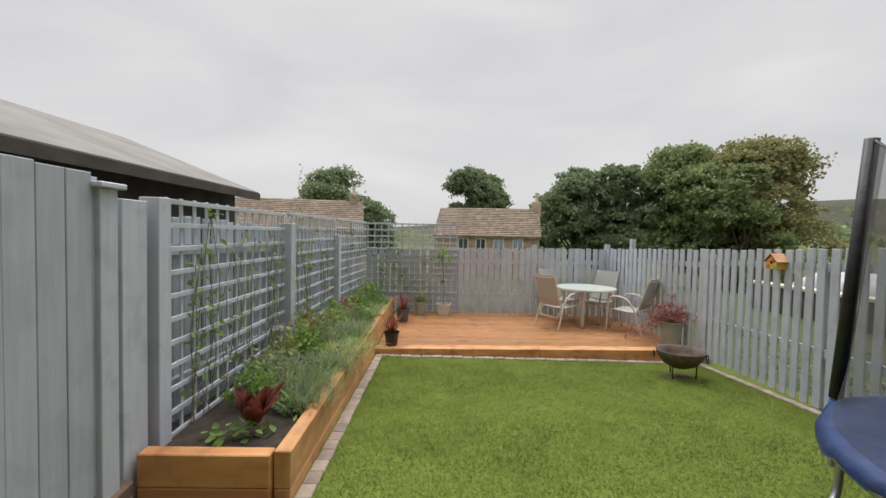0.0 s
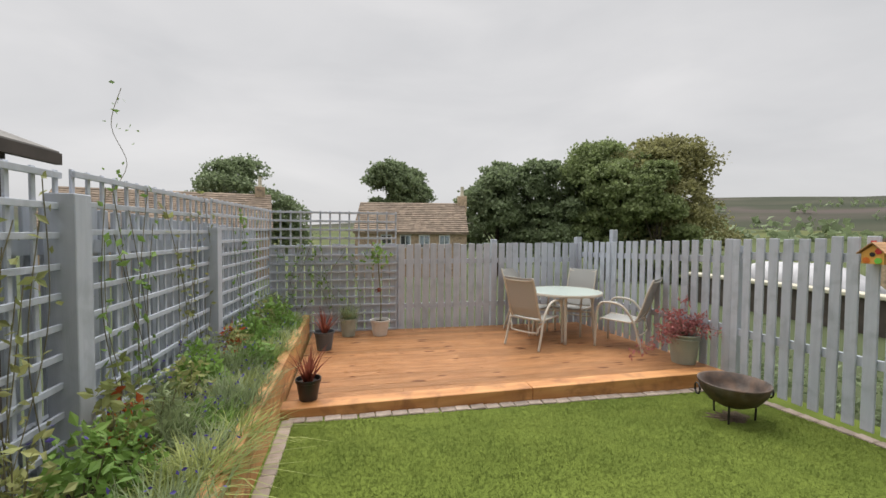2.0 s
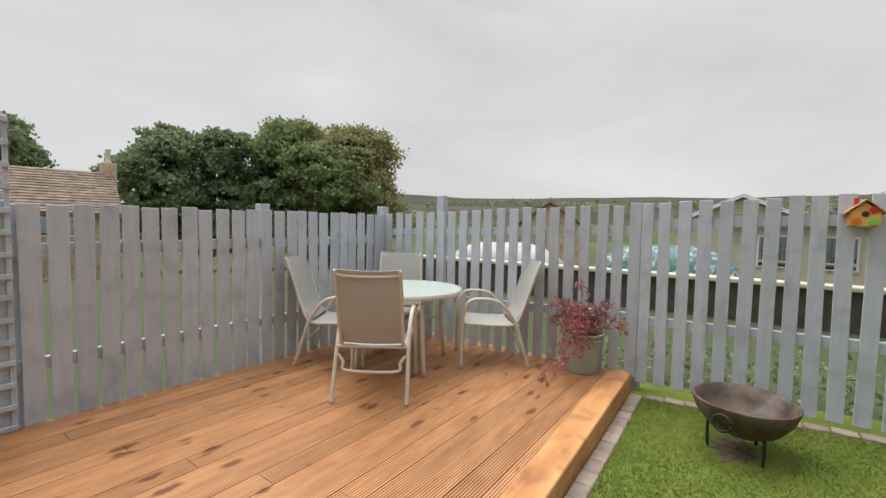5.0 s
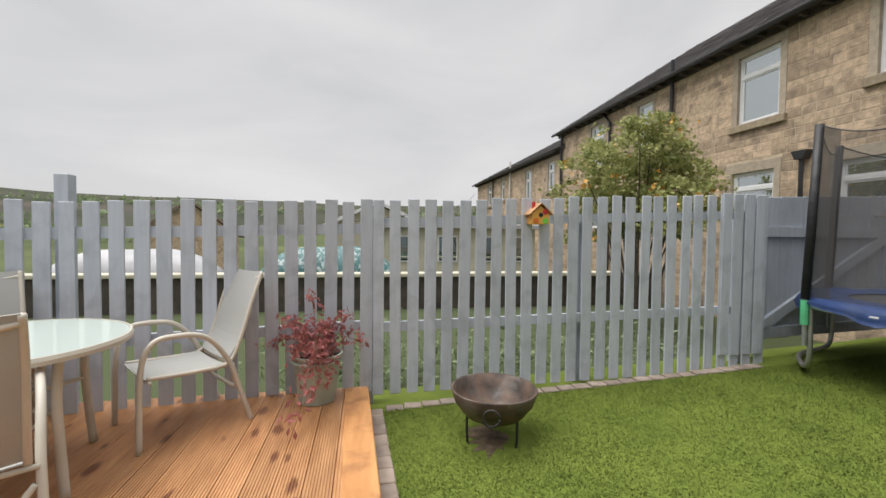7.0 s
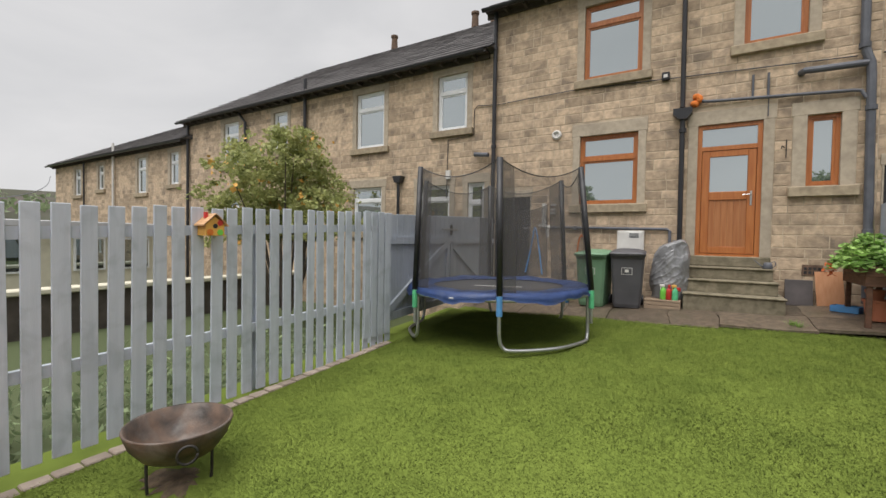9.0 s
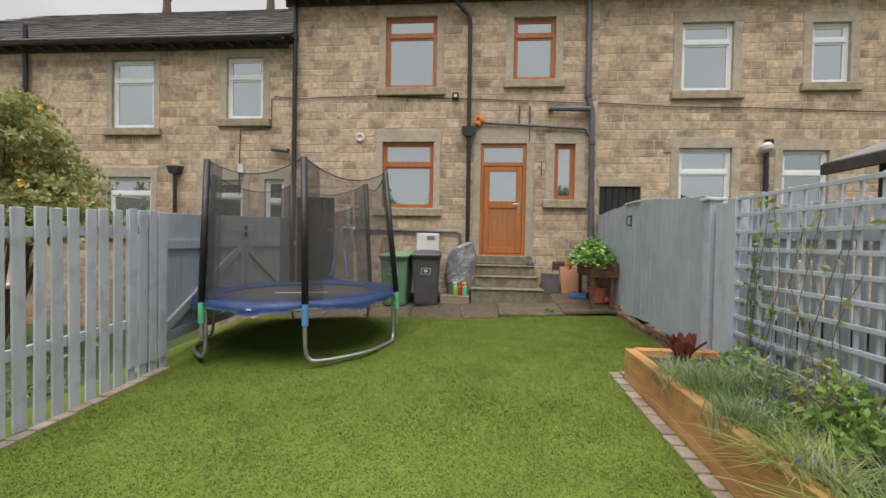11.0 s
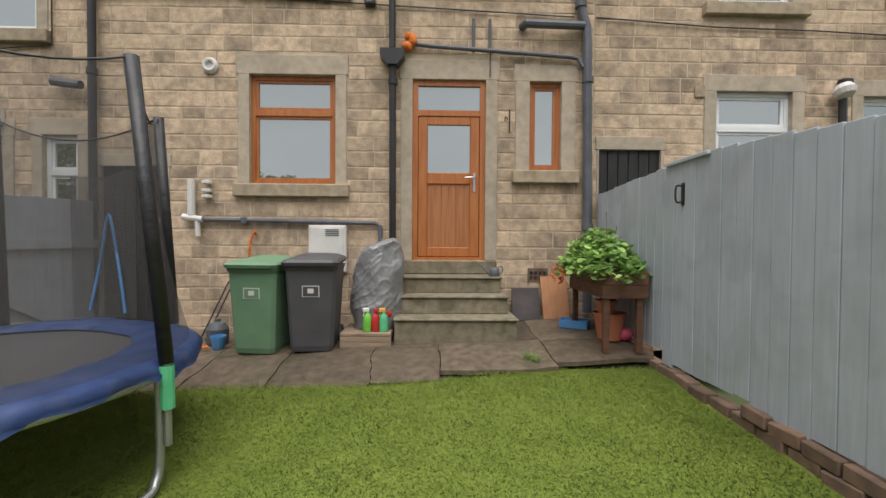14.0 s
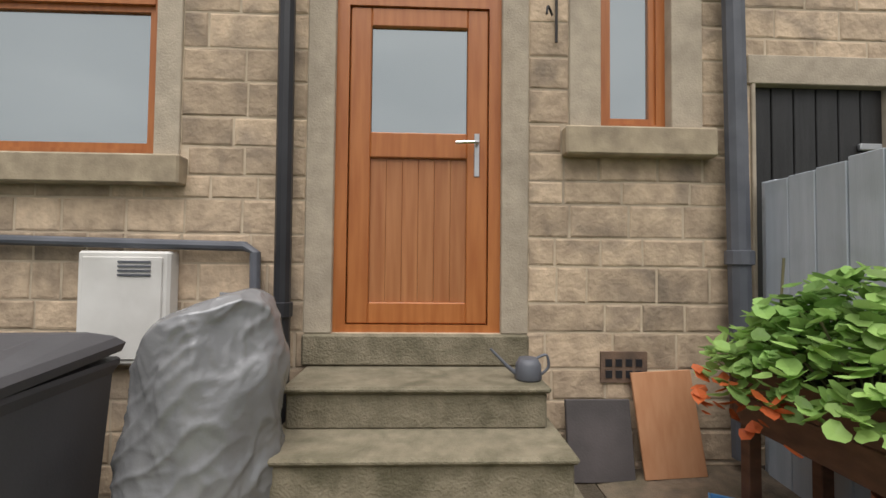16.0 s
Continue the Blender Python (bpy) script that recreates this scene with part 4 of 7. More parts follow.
def post(parent, x, y, z0, z1, s=0.095, rz=0, mat=PAINT, name="post"):
    bm = cube(-s / 2, s / 2, -s / 2, s / 2, z0, z1, bevel=0.004)
    return part(name, bm, mat, parent, at=pose(x, y, 0, 0, 0, rz))


def trellis(parent, p0, p1, z0, z1, zt1=None, cols=13, rowsn=11, mat=PAINT, lath=0.026):
    """Square trellis: uprights behind, cross laths in front."""
    a, b = Vector((*p0, 0)), Vector((*p1, 0))
    d = (b - a).normalized()
    ln = (b - a).length
    m0 = Matrix.Translation((a.x, a.y, 0)) @ Matrix.Rotation(math.atan2(d.y, d.x), 4, "Z")
    up = bpy.data.meshes.new("upright_lath")
    bm = cube(-lath / 2, lath / 2, 0, 0.014, z0, z1, bevel=0.002)
    bm.to_mesh(up), bm.free(), up.materials.append(mat)
    ac = bpy.data.meshes.new("cross_lath")
    bm = cube(0, ln, -0.018, 0, -lath * 0.62, lath * 0.62, bevel=0.002)
    bm.to_mesh(ac), bm.free(), ac.materials.append(mat)
    for k in range(cols):
        ob = new("upright_lath", up)
        ob.parent, ob.matrix_basis = parent, m0 @ pose(lath / 2 + (ln - lath) * k / (cols - 1), 0, 0)
    for k in range(rowsn):
        ob = new("cross_lath", ac)
        ob.parent, ob.matrix_basis = parent, m0 @ pose(0, 0, z0 + lath + (z1 - z0 - 2 * lath) * k / (rowsn - 1), 0, random.uniform(-0.15, 0.15), 0)


# right-hand picket fence, along the lawn and the deck
fence = picket_run("fence", "grey-blue painted picket fence with gaps between boards", (3.87, 4.20), (3.87, 7.97), -0.41, 1.31, 1.15, zb1=-0.45, step=0.143, width=0.093, seed=2, rails=(0.52, 1.33))
picket_run("fence", "", (3.87, 8.02), (3.55, 10.82), -0.42, 1.15, 1.05, step=0.143, width=0.093, seed=4, parent=fence, rails=(0.52, 1.28))
for y in (4.35, 6.1, 8.0):
    post(fence, 3.96, y, -0.6, 1.08)
post(fence, 3.76, 10.1, -0.6, 1.27, 0.09)
post(fence, 3.56, 10.86, -0.6, 1.14, 0.10)
for k in range(4):
    part("overlay_picket", cube(-0.05, 0.05, 0, 0.018, -0.25, 1.30 + 0.006 * (k % 2), bevel=0.003), PAINT, fence, at=pose(3.824, 4.25 + 0.125 * k, 0, 0, 0, 90))
# back fence
back = picket_run("fence", "grey-blue close-set picket fence behind the deck", (3.53, 10.82), (-1.68, 10.82), -0.44, 1.04, 0.99, step=0.131, width=0.106, seed=5, rails=(0.45, 1.2))
post(back, 0.34, 10.87, -0.6, 1.0), post(back, 1.98, 10.88, -0.6, 1.09)
# trellis across the back left corner
tb = thing("trellis", "grey-blue square trellis panel fixed before the back fence", "trellis")
trellis(tb, (-1.62, 10.76), (0.30, 10.76), -0.38, 1.52, cols=14, rowsn=15)
# side: boards behind, trellis before, posts between
side_pts = [(-1.93, 4.42), (-1.90, 6.5), (-1.86, 8.6), (-1.70, 10.76)]
side_fence = picket_run("fence", "grey-blue boarded fence behind the trellis", (-2.05, 4.0), (-1.82, 10.8), -0.4, 1.42, 1.22, step=0.125, width=0.085, seed=6, rails=(0.5, 1.3), mat=PAINT_DARK)
for i, (cols, tops) in enumerate(((14, 1.50), (16, 1.52), (15, 1.53))):
    tr = thing("trellis", "grey-blue square trellis with climbers over the raised bed", "trellis", group="side trellis panels")
    a, b = Vector(side_pts[i]), Vector(side_pts[i + 1])
    d = (b - a).normalized()
    p, q = a + d * (0.04 if i == 0 else 0.06), b - d * 0.04
    trellis(tr, (p.x + 0.065, p.y), (q.x + 0.065, q.y), -0.06, tops, cols=cols, rowsn=11 if i < 2 else 12)
post(side_fence, -1.89, 4.40, -0.4, 1.49, 0.12), post(side_fence, -1.965, 4.19, -0.4, 1.46, 0.2), post(side_fence, -1.82, 6.5, -0.4, 1.385, 0.14), post(side_fence, -1.77, 8.6, -0.4, 1.24, 0.14)

# boarded panel fence by the patio, with its gate
panel = thing("panel_fence", "tall grey painted close-boarded fence with a side gate", "fence")
rng = np.random.default_rng(11)
y = 0.12
k = 0
while y < 3.90:
    w = 0.145
    zt = 1.585 + (0.05 * y if y < 2.1 else 0.105 - 0.075 * (y - 2.1)) + rng.uniform(-0.008, 0.008)
    zb = (0.05 if y < 1.5 else -0.05) + rng.uniform(-0.01, 0.01) + (0.03 if 1.7 < y < 2.6 else 0)
    part("board", cube(-0.011, 0.011, 0, min(w - 0.004, 3.93 - y), zb, zt, bevel=0.003), PAINT_DARK, panel, at=pose(-1.83 - 0.012 * y + rng.uniform(-0.003, 0.003), y, 0))
    y += w
    k += 1
for z in (0.5, 1.35):
    part("rail", prism(bmesh.new(), [(-1.93, 0.1, z), (-1.89, 0.1, z), (-1.89, 0.1, z + 0.08), (-1.93, 0.1, z + 0.08)], (-0.045, 3.75, 0)), PAINT_DARK, panel)
post(panel, -1.90, 3.97, -0.35, 1.50, 0.12), part("post_cap", cube(-1.99, -1.81, 3.88, 4.06, 1.50, 1.53, bevel=0.006), PAINT, panel)
post(panel, -1.90, 0.10, -0.1, 1.6, 0.09)
gate_t = cube(-1.843, -1.813, 1.62, 2.18, 1.655, 1.685, bevel=0.004)
part("gate_top_bar", gate_t, PAINT_DARK, panel)
bm = tube(bmesh.new(), curve([(-1.84, 1.85, 1.46), (-1.78, 1.85, 1.46), (-1.78, 1.85, 1.34), (-1.84, 1.85, 1.34)]), 0.008, 8)
box(bm, -1.842, -1.832, 1.83, 1.87, 1.31, 1.49)
part("gate_handle", bm, IRON_DARK, panel, "black iron pull handle")
bm = bmesh.new()
bricks = thing("brick_edging", "low course of old red bricks under the panel fence", "edging", kind="structure")
brick_me = bpy.data.meshes.new("brick")
bb = cube(-0.055, 0.055, -0.105, 0.105, -0.05, 0.035, bevel=0.008)
bb.to_mesh(brick_me), bb.free(), brick_me.materials.append(BRICK)
y = 0.35
while y < 4.1:
    z = lawn_z(-1.8, y) + 0.03 if y > 1.3 else 0.0
    course = 0
    while z < -0.06 or course == 0:
        ob = new("brick", brick_me)
        ob.parent, ob.matrix_basis = bricks, pose(-1.83 - 0.012 * y + rng.uniform(-0.012, 0.012), y + 0.1 * (course % 2), z, rng.uniform(-3, 3), rng.uniform(-4, 4), rng.uniform(-4, 4))
        z += 0.083
        course += 1
    y += 0.222

# gate towards the terrace, left of the trampoline
gate = thing("gate", "grey painted double board gate with diagonal braces", "gate")
ga, gb = Vector((3.99, 4.22, 0)), Vector((4.20, 0.12, 0))
gd = (gb - ga).normalized()
gm = Matrix.Translation(ga) @ Matrix.Rotation(math.atan2(gd.y, gd.x), 4, "Z")
gl = (gb - ga).length
n = 26
for k in range(n):
    w = gl / n
    part("board", cube(w * k + 0.002, w * (k + 1) - 0.002, 0.03, 0.052, -0.18 + 0.12 * k / n + 0.004 * rng.uniform(-1, 1), 1.30 + 0.16 * k / n + rng.uniform(-0.004, 0.004), bevel=0.003), PAINT_DARK, gate, at=gm)


def bar(parent, a, b, w, y0, y1, mat, m):
    """A flat bar between two (along, height) points on a gate."""
    a, b = Vector((a[0], a[1])), Vector((b[0], b[1]))
    d = (b - a).normalized()
    s = Vector((-d.y, d.x)) * w / 2
    return part("brace", prism(bmesh.new(), [(p.x, y0, p.y) for p in (a + s, b + s, b - s, a - s)], (0, y1 - y0, 0)), mat, parent, at=m)


for a, b, w in (((0.0, 0.95), (gl, 0.95), 0.10), ((0.0, -0.1), (gl, -0.04), 0.11), ((0.15, -0.08), (1.95, 0.9), 0.11), ((3.85, -0.04), (2.14, 0.9), 0.11), ((1.99, -0.1), (1.99, 0.93), 0.09), ((2.12, -0.1), (2.12, 0.93), 0.09)):
    bar(gate, a, b, w, -0.006, 0.03, PAINT_DARK, gm)
part("bolt", cube(1.75, 2.35, -0.02, 0.0, 1.13, 1.16, bevel=0.006), GALV, gate, at=gm), part("bolt_plate", cube(2.05, 2.11, -0.015, 0.0, 1.05, 1.23), IRON_DARK, gate, at=gm)
post(gate, 4.06, 4.18, -0.5, 1.31, 0.1, mat=PAINT_DARK)

# raised bed of timber sleepers
bed = thing("raised_bed", "long raised bed edged with new orange timber sleepers", "raised bed")


def bed_top(y):
    return 0.03 - 0.018 * (y - 4.2)


for i, (ya, yb2) in enumerate(((4.2, 6.7), (6.71, 8.9), (8.91, 10.74))):
    for s in range(2):
        bm = bmesh.new()
        x0, x1 = bed_edge(ya), bed_edge(yb2)
        za, zb = bed_top(ya), bed_top(yb2)
        hA, hB = (za + 0.42) / 2, (zb + 0.58) / 2
        lo0, lo1 = za - hA * (2 - s), zb - hB * (2 - s)
        vs = [bm.verts.new(p) for p in ((x0 - 0.1, ya, lo0), (x0, ya, lo0), (x0, ya, lo0 + hA - 0.003), (x0 - 0.1, ya, lo0 + hA - 0.003), (x1 - 0.1, yb2, lo1), (x1, yb2, lo1), (x1, yb2, lo1 + hB - 0.003), (x1 - 0.1, yb2, lo1 + hB - 0.003))]
        for f in ((0, 1, 2, 3), (7, 6, 5, 4), (0, 4, 5, 1), (1, 5, 6, 2), (2, 6, 7, 3), (3, 7, 4, 0)):
            bm.faces.new([vs[q] for q in f])
        bmesh.ops.bevel(bm, geom=bm.edges[:], offset=0.006, segments=1, affect="EDGES")
        part("sleeper", bm, SLEEPER, bed)
for s in range(2):
    part("end_sleeper", cube(-1.84, -1.095, 4.15, 4.25, -0.36 + 0.195 * s, -0.168 + 0.195 * s, bevel=0.006), SLEEPER_X, bed)
bm = bmesh.new()
cols = []
srng = np.random.default_rng(4)
for j in range(30):
    yy = 4.22 + 6.5 * j / 29
    xa, xb = -1.98 + 0.03 * (yy - 4.3), bed_edge(yy) - 0.08
    cols.append([bm.verts.new((xa + (xb - xa) * i / 7, yy, bed_top(yy) - 0.075 + srng.uniform(-0.02, 0.02))) for i in range(8)])
for a, b in zip(cols, cols[1:]):
    for i in range(7):
        bm.faces.new((a[i], a[i + 1], b[i + 1], b[i]))
part("soil", bm, SOIL, bed, "dark bare soil")

# decking
DZ = -0.372
deck = thing("deck", "low timber deck of grooved orange-stained boards", "deck", kind="structure")
dx0, dx1 = -1.0, 3.82


def deck_front(x):
    return 7.85 + 0.030 * (x + 1.03)


nb = 19
depth = (10.80 - 8.05) / nb
prof = []
for g in range(9):
    u = g / 9
    prof += [(u, 0.0), (u + 0.062, 0.0), (u + 0.068, -0.006), (u + 0.105, -0.006)]
prof.append((1.0, 0.0))
for k in range(nb):
    ya = 8.04 + depth * k
    bm = bmesh.new()
    top = [(ya + 0.0015 + (depth - 0.003) * u, DZ - 0.002 + z) for u, z in prof]
    outline = [(dx0, p, q) for p, q in top] + [(dx0, ya + depth - 0.0015, DZ - 0.027), (dx0, ya + 0.0015, DZ - 0.027)]
    split = -0.5 + (0.37 * k * 3.1) % 3.6 + 0.6
    for xa, xb in ((dx0, split), (split + 0.004, dx1)):
        b2 = bmesh.new()
        prism(b2, [(xa, p, q) for _, p, q in outline], (xb - xa, 0, 0))
        part("deck_board", b2, DECK, deck, at=pose(0, 0, 0.001 * (k % 3)))
    bm.free()
bm = bmesh.new()
vs = [bm.verts.new((x, deck_front(x) + dy, z)) for x in (-1.03, 1.40) for dy, z in ((0, DZ - 0.19), (0, DZ), (0.19, DZ), (0.19, DZ - 0.19))]
vs2 = [bm.verts.new((x, deck_front(x) + dy, z)) for x in (1.405, 3.83) for dy, z in ((0, DZ - 0.19), (0, DZ), (0.19, DZ), (0.19, DZ - 0.19))]
for w in (vs, vs2):
    for f in ((0, 1, 2, 3), (7, 6, 5, 4), (0, 4, 5, 1), (1, 5, 6, 2), (2, 6, 7, 3), (3, 7, 4, 0)):
        bm.faces.new([w[q] for q in f])
bmesh.ops.bevel(bm, geom=bm.edges[:], offset=0.006, segments=1, affect="EDGES")
part("front_sleeper", bm, SLEEPER_X, deck)
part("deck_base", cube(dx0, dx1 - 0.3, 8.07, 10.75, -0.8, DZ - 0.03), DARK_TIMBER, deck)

# paver strips round the lawn
edging = thing("paver_edging", "single row of buff block pavers edging the lawn", "edging", kind="structure")
pv = bpy.data.meshes.new("paver")
bb = cube(-0.05, 0.05, -0.072, 0.072, -0.05, 0.02, bevel=0.007)
bb.to_mesh(pv), bb.free(), pv.materials.append(PAVER)
prng = np.random.default_rng(8)


def pavers(a, b, turn=0):
    a, b = Vector(a), Vector(b)
    ln = (b - a).length
    n = int(ln / 0.15)
    ang = math.degrees(math.atan2(b.y - a.y, b.x - a.x)) - 90 + turn
    for k in range(n):
        p = a + (b - a) * (k + 0.5) / n
        ob = new("paver", pv)
        ob.parent, ob.matrix_basis = edging, pose(p.x + prng.uniform(-.004, .004), p.y, lawn_z(p.x, p.y) - 0.004 + prng.uniform(-.004, .004), prng.uniform(-1.5, 1.5), prng.uniform(-1.5, 1.5), ang + prng.uniform(-2, 2))


pavers((-0.93, 4.07), (-0.95, 7.80))
pavers((-0.95, deck_front(-0.95) - 0.06), (3.75, deck_front(3.75) - 0.06))
pavers((3.76, 7.86), (3.76, 4.25))
pavers((-1.8, 4.08), (-0.99, 4.08))

# flagstones of the patio
frng = np.random.default_rng(21)


def flagstone(x, y, w, d, tilt):
    """A worn slab that follows the fall of the patio, with crooked broken edges."""
    nx, ny = max(4, int(w / 0.1)), max(4, int(d / 0.1))
    bm = bmesh.new()
    grid = []
    for j in range(-1, ny + 2):
        row = []
        for i in range(-1, nx + 2):
            u, v = min(max(i / nx, 0), 1), min(max(j / ny, 0), 1)
            px, py = x + w * u, y + d * v
            cx, cy = 0.05 * noise.noise((px * 2.1, py * 2.1, 7)) + 0.02 * noise.noise((px * 7, py * 7, 2)), 0.05 * noise.noise((px * 2.1, py * 2.1, 40)) + 0.02 * noise.noise((px * 7, py * 7, 30))
            px, py = px + cx + 0.0045 * (1 - 2 * u), py + cy * min(py / 0.3, 1) + 0.0045 * (1 - 2 * v)
            rim = i < 0 or j < 0 or i > nx or j > ny
            edge = u in (0, 1) or v in (0, 1)
            z = patio_z(px, py) + 0.002 + tilt * (u - 0.5) + 0.004 * noise.noise((px * 4, py * 4, 1))
            row.append(bm.verts.new((px, py, z - (0.045 if rim else 0.006 if edge else 0))))
        grid.append(row)
    for a, b in zip(grid, grid[1:]):
        for k in range(len(a) - 1):
            bm.faces.new((a[k], a[k + 1], b[k + 1], b[k]))
    part("flagstone", bm, FLAG, patio)


x = -1.85
while x < 4.2:
    w = min(frng.uniform(0.5, 1.05), 4.3 - x)
    y = 0.03
    while y < patio_edge(x + w / 2) - 0.12:
        d = frng.uniform(0.6, 1.15)
        if patio_edge(x + w / 2) - y - d < 0.3:
            d = patio_edge(x + w / 2) - y
        flagstone(x, y, w, d, frng.uniform(-0.012, 0.012))
        y += d
    x += w



# ---- furniture ----
def chair(label, m):
    """Stacking chair: bent tube sides, arms, a sling for seat and back."""
    c = thing("garden_chair", label, "chair", group="chairs round the glass table")
    for s in (-1, 1):
        x = 0.27 * s
        side = curve([(x, -0.30, 0.0), (x, -0.24, 0.18), (x * 0.98, -0.16, 0.42), (x, -0.02, 0.60), (x, 0.16, 0.635), (x, 0.27, 0.60), (x, 0.32, 0.44), (x * 1.02, 0.33, 0.0)], 7)
        bm = tube(bmesh.new(), side, 0.0165, 8)
        part("side_frame", bm, CREAM, c, smooth=True)
        rail = curve([(x * 0.85, 0.28, 0.40), (x * 0.85, 0.0, 0.385), (x * 0.85, -0.17, 0.40), (x * 0.85, -0.25, 0.55), (x * 0.85, -0.33, 0.80), (x * 0.83, -0.40, 0.98)], 6)
        part("sling_rail", tube(bmesh.new(), rail, 0.013, 8), CREAM, c, smooth=True)
    for a in ((0.27, 0.40), (-0.19, 0.41)):
        part("cross_bar", tube(bmesh.new(), [(-0.26, a[0], a[1] - 0.02), (0.26, a[0], a[1] - 0.02)], 0.011, 8), CREAM, c, smooth=True)
    part("stretcher", tube(bmesh.new(), curve([(-0.25, -0.20, 0.33), (-0.21, -0.215, 0.28), (-0.18, -0.23, 0.22), (0.18, -0.23, 0.22), (0.21, -0.215, 0.28), (0.25, -0.20, 0.33)], 5), 0.012, 8), CREAM, c, smooth=True)
    part("top_bar", tube(bmesh.new(), curve([(-0.225, -0.39, 0.95), (-0.12, -0.395, 0.935), (0.12, -0.395, 0.935), (0.225, -0.39, 0.95)], 5), 0.011, 8), CREAM, c, smooth=True)

    def sheet(line, name, w):
        bm = bmesh.new()
        layers = []
        for lift in (0.0, 0.006):
            layer = []
            for q, p in enumerate(line):
                d = line[min(q + 1, len(line) - 1)] - line[max(q - 1, 0)]
                nv = Vector((0, -d.z, d.y)).normalized()
                layer.append([bm.verts.new((w * u, p.y + nv.y * lift, p.z + nv.z * lift - 0.010 * (1 - u * u))) for u in (-1, -0.5, 0, 0.5, 1)])
            layers.append(layer)
        lo, hi = layers
        for q in range(len(line) - 1):
            for k in range(4):
                bm.faces.new((lo[q][k], lo[q][k + 1], lo[q + 1][k + 1], lo[q + 1][k]))
                bm.faces.new((hi[q][k], hi[q + 1][k], hi[q + 1][k + 1], hi[q][k + 1]))
            for k in (0, 4):
                bm.faces.new((lo[q][k], lo[q + 1][k], hi[q + 1][k], hi[q][k]))
        for q in (0, len(line) - 1):
            for k in range(4):
                bm.faces.new((lo[q][k], lo[q][k + 1], hi[q][k + 1], hi[q][k]))
        part(name, bm, SLING, c, "taupe mesh sling")

    sheet(curve([(0, 0.29, 0.40), (0, 0.05, 0.39), (0, -0.15, 0.40)], 4), "seat", 0.225)
    sheet(curve([(0, -0.17, 0.42), (0, -0.25, 0.56), (0, -0.33, 0.80), (0, -0.40, 0.985)], 4), "backrest", 0.222)
    c.matrix_basis = m
    return c


def facing(x, y, dx, dy):
    return pose(x, y, DZ, 0, 0, math.degrees(math.atan2(dy, dx)) - 90)


lab = "cream metal garden chair with taupe mesh sling"
first = chair(lab, facing(2.12, 9.52, 0.83, 0.56))
copy_thing(first, facing(3.36, 9.18, -0.62, 0.78))
copy_thing(first, facing(2.43, 10.38, 0.55, -0.83))
copy_thing(first, facing(3.10, 10.18, -0.80, -0.60))

tab = thing("round_table", "round frosted glass garden table with cream metal legs", "table", at=pose(2.74, 9.80, DZ, 0, 0, 20) @ Matrix.Diagonal((1.08, 1.08, 1, 1)))
part("glass_top", lathe(bmesh.new(), [(0.02, 0.695), (0.49, 0.695), (0.498, 0.70), (0.498, 0.705), (0.49, 0.71), (0.02, 0.71)], 48), TABLE_GLASS, tab, "pale green frosted glass")
part("rim", lathe(bmesh.new(), [(0.485, 0.675), (0.51, 0.675), (0.512, 0.695), (0.505, 0.712), (0.497, 0.712), (0.497, 0.692), (0.485, 0.692)], 48), CREAM, tab)
for k in range(4):
    a = radians(45 + 90 * k)
    part("leg", tube(bmesh.new(), curve([(0.40 * math.cos(a), 0.40 * math.sin(a), 0.68), (0.38 * math.cos(a), 0.38 * math.sin(a), 0.45), (0.42 * math.cos(a), 0.42 * math.sin(a), 0.0)], 6), 0.02, 8), CREAM, tab, smooth=True)
for k in range(2):
    a = radians(45 + 90 * k)
    part("brace", tube(bmesh.new(), [(0.38 * math.cos(a), 0.38 * math.sin(a), 0.40), (-0.38 * math.cos(a), -0.38 * math.sin(a), 0.40)], 0.012, 8), CREAM, tab)

# fire bowl
fb = thing("fire_bowl", "rusty iron fire bowl with ring handles on short legs", "fire pit", at=pose(3.05, 7.17, lawn_z(3.05, 7.17) - 0.01))
prof = [(0.02, 0.155), (0.10, 0.165), (0.19, 0.21), (0.25, 0.285), (0.275, 0.36), (0.29, 0.365), (0.292, 0.355), (0.262, 0.27), (0.20, 0.19), (0.11, 0.142), (0.02, 0.13)]
part("bowl", lathe(bmesh.new(), prof, 40), IRON, fb, "rust-stained iron bowl", smooth=True)
for k in range(3):
    a = radians(95 + 120 * k)
    part("leg", tube(bmesh.new(), curve([(0.19 * math.cos(a), 0.19 * math.sin(a), 0.2), (0.19 * math.cos(a), 0.19 * math.sin(a), 0.09), (0.185 * math.cos(a), 0.185 * math.sin(a), 0.01)], 4), 0.009, 8), IRON_DARK, fb)
for k in range(2):
    a = radians(160 + 180 * k)
    ring = [(0.285 * math.cos(a) + 0.02 * math.cos(a), 0.285 * math.sin(a) + 0.02 * math.sin(a), 0.29)]
    c0, tn = Vector((0.30 * math.cos(a), 0.30 * math.sin(a), 0.28)), Vector((-math.sin(a), math.cos(a), 0))
    pts = [c0 + tn * 0.05 * math.cos(q) + Vector((0.01 * math.cos(a), 0.01 * math.sin(a), 0.05 * math.sin(q))) for q in np.linspace(0, 2 * math.pi, 17)]
    part("ring_handle", tube(bmesh.new(), pts, 0.008, 8), IRON_DARK, fb, smooth=True)

